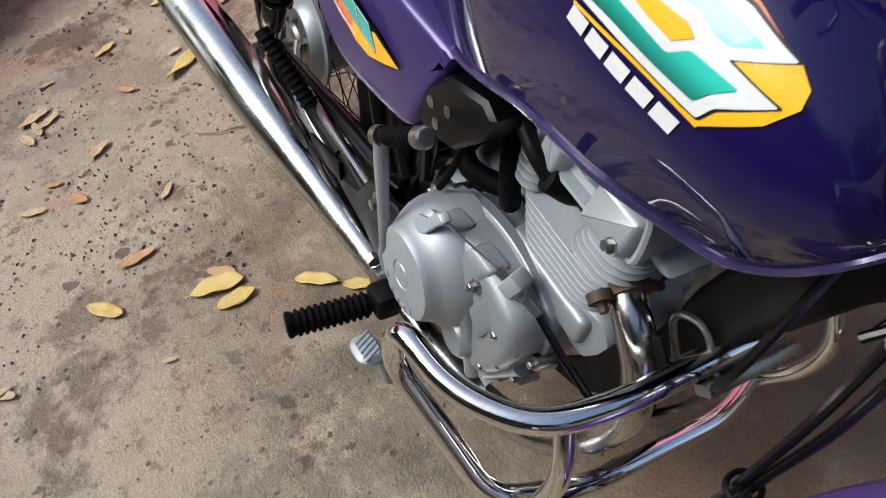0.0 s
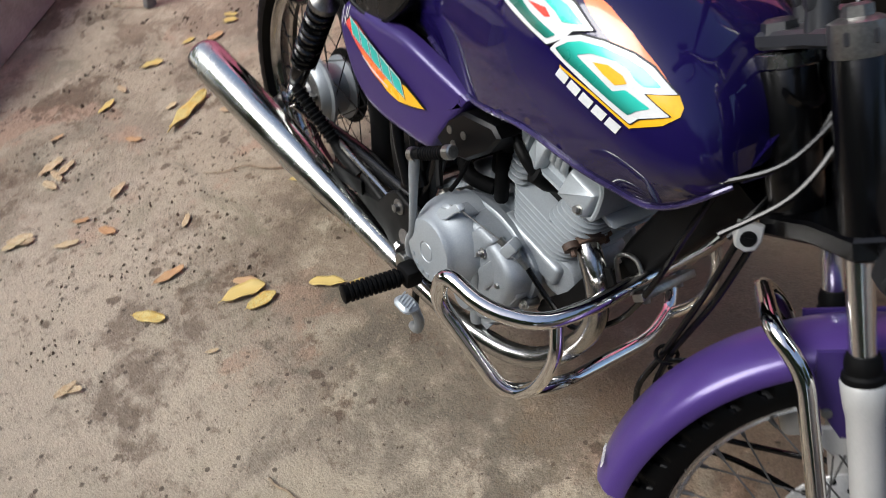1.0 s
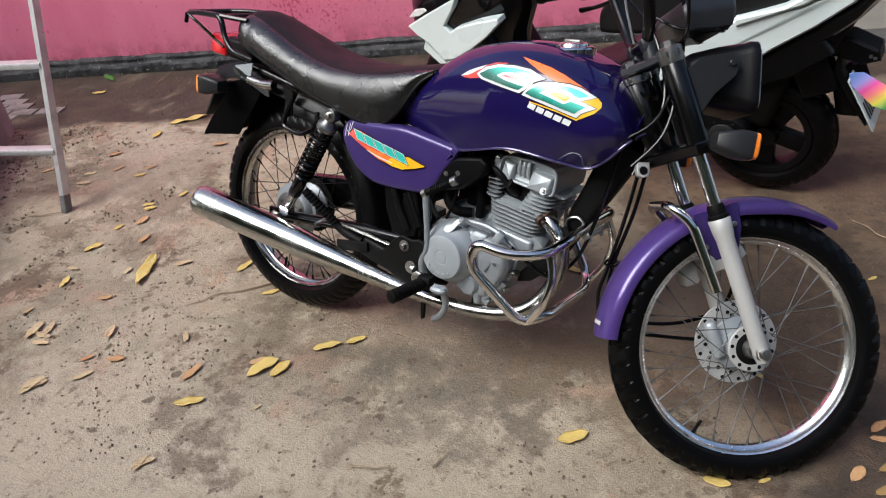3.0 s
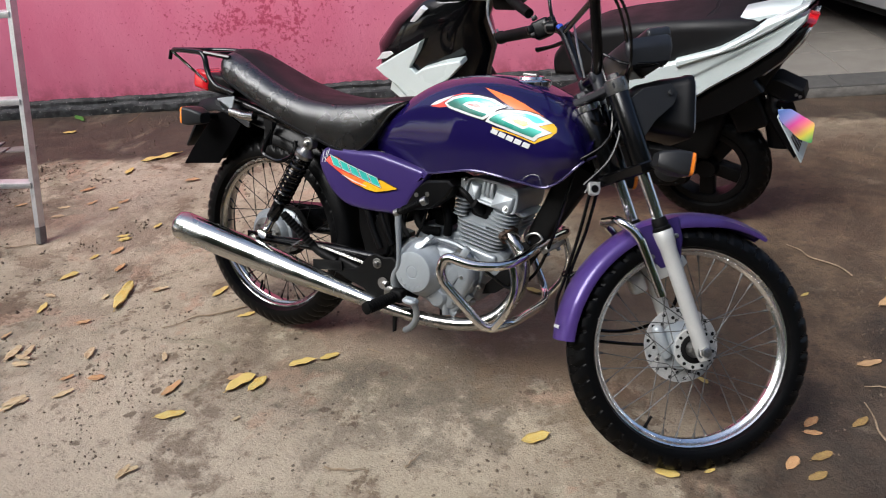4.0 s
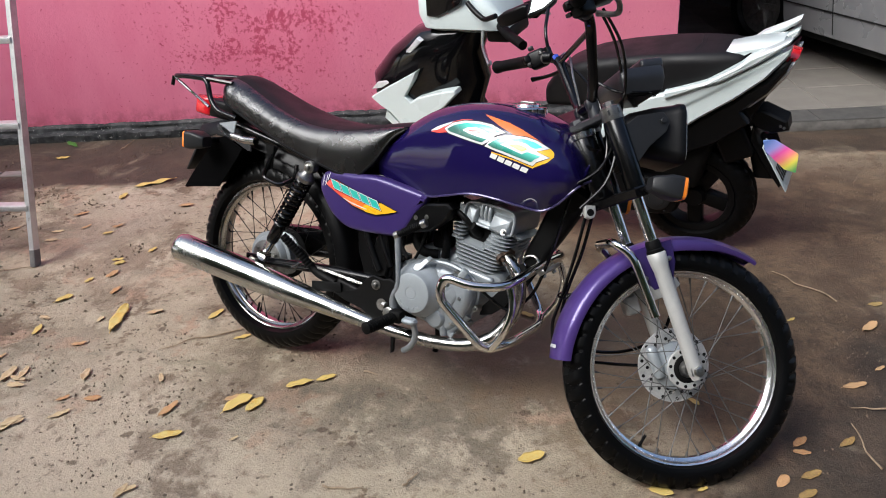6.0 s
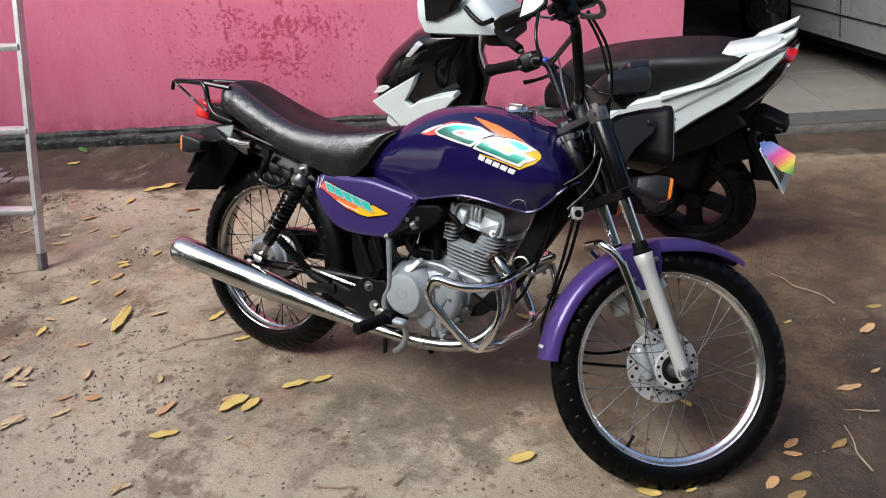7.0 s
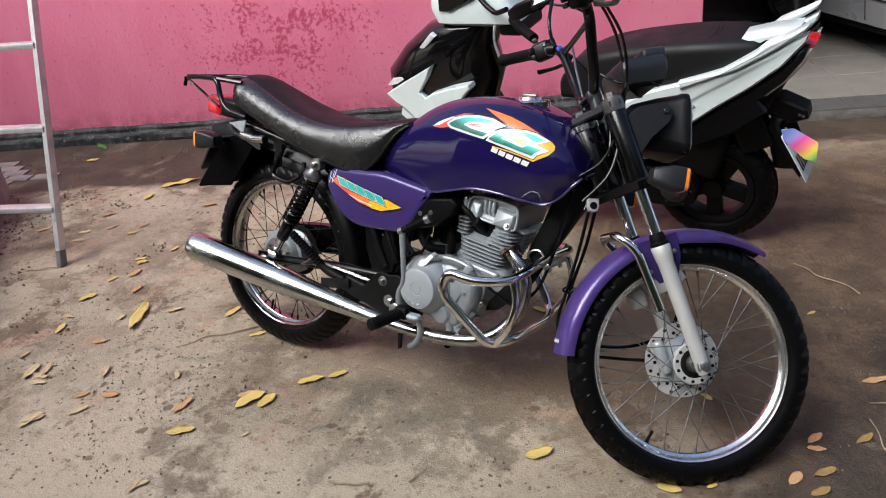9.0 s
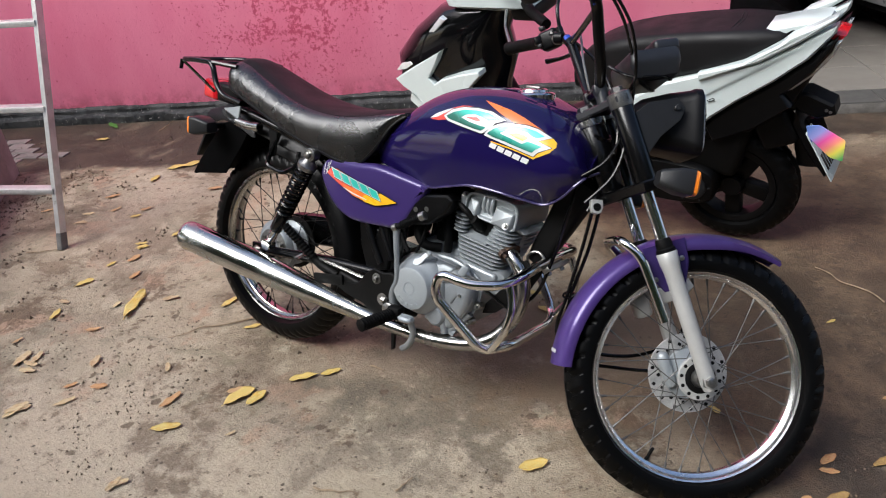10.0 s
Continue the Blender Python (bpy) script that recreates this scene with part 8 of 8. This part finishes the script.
# ---- ladder ----
def build_ladder():
    lad = thing("stepladder", "aluminium stepladder standing open beside the wall", "stepladder", pose(-2.764, 0.081, 0, 0, 0, 0))

    def rail(name, a, b, label):
        a, b = Vector(a), Vector(b)
        bm = B()
        d = (b - a).normalized()
        lat = RUNG
        dep = d.cross(lat).normalized()
        prof = [(-0.010, -0.020), (0.010, -0.020), (0.010, -0.015), (-0.004, -0.013), (-0.004, 0.013), (0.010, 0.015), (0.010, 0.020), (-0.010, 0.020)]
        rings_mesh(bm, [[p + lat * u + dep * v for u, v in prof] for p in (a, b)])
        ob = part(name, bm, LADDER_ALU, lad, label)
        bm = B()
        rings_mesh(bm, [[p + lat * u * 1.12 + dep * v * 1.05 for u, v in rounded(0.023, 0.042, 0.005, 2)] for p in (a - d * 0.004 + Vector((0, 0, 0.002)), a + d * 0.07)])
        part("rubber_foot", bm, FOOT, ob, "grey plastic ladder foot")
        return ob
    RUNG = Vector((-0.93, -0.37, 0)).normalized()
    lean = Vector((-0.073, 0.245, 0.88))
    top = lean * 2.1
    rail("rail", (0, 0, 0), top, "aluminium ladder rail")
    rail("rail", RUNG * 0.46, RUNG * 0.40 + top, "aluminium ladder rail")
    for z in (0.245, 0.575, 0.905, 1.235, 1.565):
        k = z / 0.88
        a = lean * k
        b = RUNG * (0.46 - 0.06 * k / 2.1) + lean * k
        bm = B()
        fwd = Vector((RUNG.y, -RUNG.x, 0))
        rings_mesh(bm, [[p + fwd * u + Vector((0, 0, 1)) * v for u, v in rounded(0.055, 0.026, 0.006, 2)] for p in (a, b)])
        part("step", bm, LADDER_ALU, lad, "ribbed aluminium step")


build_ladder()


# ---- fallen leaves, twigs and crumbs ----
def leaf_mesh(seed, wide):
    """An oval leaf, rounded at both ends, with a midrib and a short stalk."""
    rnd = random.Random(seed)
    bm = B()
    n = 14
    curl, twist, bend = rnd.uniform(0.0, 0.10), rnd.uniform(-0.20, 0.20), rnd.uniform(-0.05, 0.05)
    lift, wave = rnd.uniform(0.0, 0.16), rnd.uniform(0, 6)
    rows = []
    for i in range(n + 1):
        t = 0.5 - 0.5 * math.cos(math.pi * (0.02 + 0.96 * i / n))
        w = wide * (4 * t * (1 - t)) ** 0.56 * (1.0 + 0.16 * (0.5 - t)) * (1 + rnd.uniform(-0.04, 0.04))
        row = []
        for j in range(7):
            q = (j - 3) / 3
            z = 0.01 + curl * abs(q) ** 1.5 * w + lift * (t - 0.5) ** 2 + twist * q * w * (t - 0.5) - 0.012 * (j == 3) + 0.022 * abs(q) * math.sin(t * 13 + wave + (2 if q > 0 else 0))
            row.append(Vector((t - 0.5, q * w / 2 + bend * math.sin(math.pi * t), z)))
        rows.append(row)
    rings = [row + [p - Vector((0, 0, 0.010)) for p in reversed(row)] for row in rows]
    rings_mesh(bm, rings)
    tube(bm, [rows[-1][3] - Vector((0.02, 0, 0.004)), rows[-1][3] + Vector((0.09, 0.012, -0.004))], 0.009, 5)
    low = min(v.co.z for v in bm.verts)
    for v in bm.verts:
        v.co.z -= low
    bmesh.ops.recalc_face_normals(bm, faces=bm.faces)
    me = bpy.data.meshes.new("fallen_leaf")
    bm.to_mesh(me)
    bm.free()
    for f in me.polygons:
        f.use_smooth = True
    return me


def scatter(rows, mat, label, group, seed):
    shapes = [leaf_mesh(seed + k, (0.34, 0.42, 0.48, 0.38)[k % 4]) for k in range(4)] + [leaf_mesh(seed + 7, 0.24)]
    for me in shapes:
        me.materials.append(mat)
    for i, (x, y, a, n) in enumerate(rows):
        ob = new("fallen_leaf", shapes[4 if n > 0.12 else i % 4])
        n = min(max(n, 0.03), 0.20)
        ob.matrix_world = pose(x, y, 0.0015, 0, 0, a) @ Matrix.Diagonal((n, n, n, 1))
        tagged(ob, label, "leaf", group)


scatter([(-2.04, -0.09, -59, 0.19), (-1.27, -0.3, -105, 0.105), (-1.22, -0.28, -92, 0.075), (-1.36, -0.5, -141, 0.085), (-2.27, -0.27, -62, 0.07), (-2.38, -0.07, -107, 0.075), (-2.42, 0.08, -88, 0.045), (-1.72, 0.08, -91, 0.075),
         (-1.52, 0.0, -130, 0.06), (-2.43, 0.24, -129, 0.05), (-0.03, -0.13, -171, 0.06), (0.06, -0.08, -131, 0.03), (0.15, 0.83, -122, 0.035), (-0.04, 0.26, 155, 0.04)],
        LEAF_Y, "yellow fallen leaf lying on the concrete", "fallen leaves", 1)
scatter([(-1.16, -0.14, 47, 0.085), (-1.1, -0.08, 53, 0.062), (-0.37, -0.15, 49, 0.078), (-0.67, 0.52, -9, 0.06), (-3.04, 1.0, 55, 0.2), (-3.05, 0.8, 113, 0.08), (-2.74, 0.44, 48, 0.05), (-2.46, 0.26, 38, 0.055), (-2.42, 0.24, 61, 0.05), (-2.39, 0.39, 95, 0.05), (-3.94, 1.11, 32, 0.08),
         (-0.75, 0.60, 20, 0.06)],
        LEAF_Y, "yellow fallen leaf lying on the concrete", "fallen leaves", 11)
scatter([(-2.06, -0.47, -60, 0.07), (-2.02, -0.53, 20, 0.06), (-1.86, -0.66, 70, 0.07), (-1.30, -0.72, 100, 0.055), (-1.60, -0.30, 140, 0.05), (-2.32, -0.20, 10, 0.05)],
        LEAF_T, "pale curled fallen leaf on the concrete", "fallen leaves", 51)
scatter([(-1.75, -0.57, -115, 0.065), (-1.85, -0.39, -57, 0.065), (-2.11, -0.12, -71, 0.04), (-2.1, -0.5, -70, 0.085), (-2.05, -0.5, -172, 0.065), (-1.85, -0.68, -94, 0.06), (-1.84, -0.65, -107, 0.045), (-1.29, -0.71, -125, 0.05), (-1.17, -0.43, -113, 0.03), (-1.95, 0.0, -130, 0.06), (-2.93, 0.28, 36, 0.062), (-2.99, 0.36, 33, 0.06)],
        LEAF_T, "dry tan fallen leaf on the concrete", "fallen leaves", 21)
scatter([(-1.45, -0.41, -89, 0.08), (-1.3, -0.28, -131, 0.06), (-1.72, -0.47, -149, 0.055), (-2.04, -0.27, -142, 0.055), (-2.23, -0.44, -87, 0.04), (-2.24, 0.06, -77, 0.06), (-2.37, 0.16, -71, 0.06), (-1.81, -0.51, -118, 0.045), (0.36, 0.52, -140, 0.075), (0.25, 0.2, -115, 0.055), (0.23, 0.03, -104, 0.055), (0.38, 0.88, -113, 0.08), (0.42, 0.64, -122, 0.04), (0.26, 0.16, -164, 0.045),
         (-2.63, 0.83, 39, 0.07), (-3.06, 0.55, 62, 0.072), (-2.9, 0.45, 85, 0.057), (-2.76, 0.52, 70, 0.058), (-2.37, 0.15, 87, 0.05), (-3.23, 0.3, 61, 0.054)],
        LEAF_R, "rust brown fallen leaf on the concrete", "fallen leaves", 31)
scatter([(0.36, 0.25, -120, 0.060), (0.29, 0.01, -129, 0.055), (0.39, 1.04, -145, 0.050), (0.29, 0.08, -130, 0.062)],
        LEAF_SHADED, "dull brown fallen leaf on soaked soil, darkened in colour for shade", "fallen leaves", 61)
scatter([(-4.11, 1.31, -17, 0.15)], LEAF_G, "fresh green leaf near the pink wall", "fallen leaves", 41)


def build_twigs():
    rnd = random.Random(5)
    for x, y, a, n in ((-1.65, -0.07, -131, 0.29), (-2.82, 0.02, 35, 0.14), (0.16, 1.08, 148, 0.27), (0.40, 0.25, 116, 0.18), (0.40, 0.42, -164, 0.09), (-3.74, 1.43, 115, 0.17), (-0.76, -0.46, 21, 0.12), (-0.98, 0.0, 0, 0.055), (-0.62, -0.36, 80, 0.06)):
        bm = B()
        pts = [(n * (k / 5 - 0.5), rnd.uniform(-0.04, 0.04) * n, 0.0035 + rnd.uniform(0, 0.002)) for k in range(6)]
        tube(bm, spread(pts, 4), [0.0030, 0.0022, 0.0014], 6)
        ob = part("twig", bm, TWIG, None, "", pose(x, y, 0, 0, 0, a))
        tagged(ob, "thin dry twig lying on the concrete", "twig", "twigs")


build_twigs()


def build_crumbs():
    """Loose soil, grit and leaf bits."""
    rnd = random.Random(9)
    verts, faces = [], []
    for k in range(5500):
        while True:
            x, y = rnd.uniform(-4.4, 0.9), rnd.uniform(-1.0, 2.6)
            if y < 1.55 + (x + 3.642) * 0.4986 and 1.2 * noise.noise((x * 1.6, y * 1.6, 4.0)) + 1.0 * noise.noise((x * 5.0, y * 5.0, 9.0)) + 0.6 * noise.noise((x * 17.0, y * 17.0, 3.0)) + rnd.uniform(-0.25, 0.25) + (0.18 if -3.7 < x < -2.2 and y < 1.0 else 0.0) > 0.46:
                break
        r = rnd.choice((0.0011, 0.0014, 0.0018, 0.0024, 0.0032, 0.0042)) * (1.5 if x < -2.2 else 1.0) * rnd.uniform(0.6, 1.5)
        o = len(verts)
        a = rnd.uniform(0, 6.28)
        for j in range(4):
            t = a + j * 1.57 + rnd.uniform(-0.4, 0.4)
            q = r * rnd.uniform(0.6, 1.3) * (1.25 if j % 2 else 0.8)
            verts.append((x + q * math.cos(t), y + q * math.sin(t), -0.003))
        verts.append((x + r * rnd.uniform(-0.3, 0.3), y + r * rnd.uniform(-0.3, 0.3), r * rnd.uniform(0.5, 1.1)))
        faces += [(o + j, o + (j + 1) % 4, o + 4) for j in range(4)]
    me = bpy.data.meshes.new("soil_crumbs")
    me.from_pydata(verts, [], faces)
    me.materials.append(SOIL)
    tagged(new("soil_crumbs", me), "loose soil and grit on the concrete", "soil", kind="stuff")


build_crumbs()


# ---- porch tiles ----
def build_tiles():
    porch = bpy.data.objects["porch_floor"]

    def tile(name, w, d, mat):
        bm = B()
        box(bm, (w, d, 0.010), Matrix(), 0.0015, 1)
        me = bpy.data.meshes.new(name)
        bm.to_mesh(me)
        bm.free()
        me.materials.append(mat)
        return me
    strip, floor = tile("stone_tile", 0.385, 0.205, STONE), tile("floor_tile", 0.445, 0.445, TILE)
    x0, y0 = WALL_END + 0.0, -0.52
    for k in range(9):
        link("stone_tile", strip, porch, "", pose(x0 + 0.10 + 0.39 * k, y0 + 0.105, 0.0502))
    for i in range(8):
        for j in range(9):
            link("floor_tile", floor, porch, "", pose(x0 + 0.14 + 0.45 * i, y0 + 0.44 + 0.45 * j, 0.0502))


build_tiles()


def build_pavers():
    """Flat grey paving bricks that surface from the damp soil beside the low wall."""
    rnd = random.Random(12)
    bm = B()
    slab(bm, [(-0.075, -0.04), (0.075, -0.04), (0.075, 0.04), (-0.075, 0.04)], -0.01, 0.004, 0.003, lambda u, v, w: Vector((u, v, w)))
    first = None
    ground = bpy.data.objects["ground"]
    for r in range(7):
        for c in range(6):
            if c + r * 0.5 > 5.5 + rnd.uniform(-0.8, 0.5) or rnd.random() < 0.12:
                continue
            m = HOUSE @ pose(-1.60 + 0.165 * c + 0.08 * (r % 2), -0.72 + 0.088 * r, rnd.uniform(-0.001, 0.002), rnd.uniform(-0.6, 0.6), rnd.uniform(-0.6, 0.6), rnd.uniform(-3, 3))
            if first is None:
                first = part("paving_brick", bm, PAVER, ground, m=m)
            else:
                link("paving_brick", first.data, ground, "", m)


build_pavers()


# ---- trees round the yard ----
def build_tree(x, y, tall, seed, leaves):
    """Broad crowns beyond the yard walls; the paint and chrome mirror them."""
    tr = thing("tree", "broad leafy tree beyond the yard wall", "tree", pose(x, y, 0), "trees")
    rnd = random.Random(seed)
    k1 = tall / 5.0
    bm = B()
    tube(bm, spread([(0, 0, -0.1), (0.05, 0.02, 0.8 * k1), (0.0, 0.1, 1.8 * k1), (-0.15, 0.2, 2.8 * k1), (-0.3, 0.35, 3.8 * k1)], 5), [0.24, 0.18, 0.15, 0.13, 0.10], 14)
    ends = []
    for k in range(11):
        a = 2 * math.pi * k / 11 + rnd.uniform(-0.3, 0.3)
        n = rnd.uniform(1.2, 2.6)
        e = Vector((-0.3 + n * math.cos(a), 0.3 + n * math.sin(a), rnd.uniform(2.6, 4.6) * k1))
        tube(bm, spread([(-0.12, 0.2, rnd.uniform(1.8, 3.0) * k1), (0.4 * e.x, 0.4 * e.y, 0.75 * e.z), e], 5), [0.07, 0.045, 0.015], 8)
        ends += [e, e * 0.55 + Vector((0, 0, 1.9 * k1))]
    part("trunk", bm, TWIG, tr, "grey brown trunk and limbs")
    verts, faces = [], []
    for k in range(leaves):
        e = rnd.choice(ends)
        c = e + Vector((rnd.gauss(0, 0.50), rnd.gauss(0, 0.50), rnd.gauss(0, 0.36)))
        u = Vector((rnd.uniform(-1, 1), rnd.uniform(-1, 1), rnd.uniform(-0.6, 0.6))).normalized()
        v = u.cross(Vector((rnd.uniform(-1, 1), rnd.uniform(-1, 1), rnd.uniform(-1, 1)))).normalized()
        n = rnd.uniform(0.08, 0.15)
        o = len(verts)
        verts += [tuple(c - u * n), tuple(c + v * n * 0.42), tuple(c + u * n), tuple(c - v * n * 0.42)]
        faces.append((o, o + 1, o + 2, o + 3))
    me = bpy.data.meshes.new("crown")
    me.from_pydata(verts, [], faces)
    me.materials.append(FOLIAGE)
    link("crown", me, tr, "loose crown of small green leaves")


for spot in ((-5.6, -6.9, 4.6, 3, 14000), (-1.6, -7.2, 5.0, 4, 14000), (2.4, -6.8, 5.2, 5, 14000), (6.6, -5.4, 5.4, 6, 14000), (8.0, -0.6, 5.4, 7, 14000), (-8.4, -3.0, 4.6, 8, 12000)):
    build_tree(*spot)
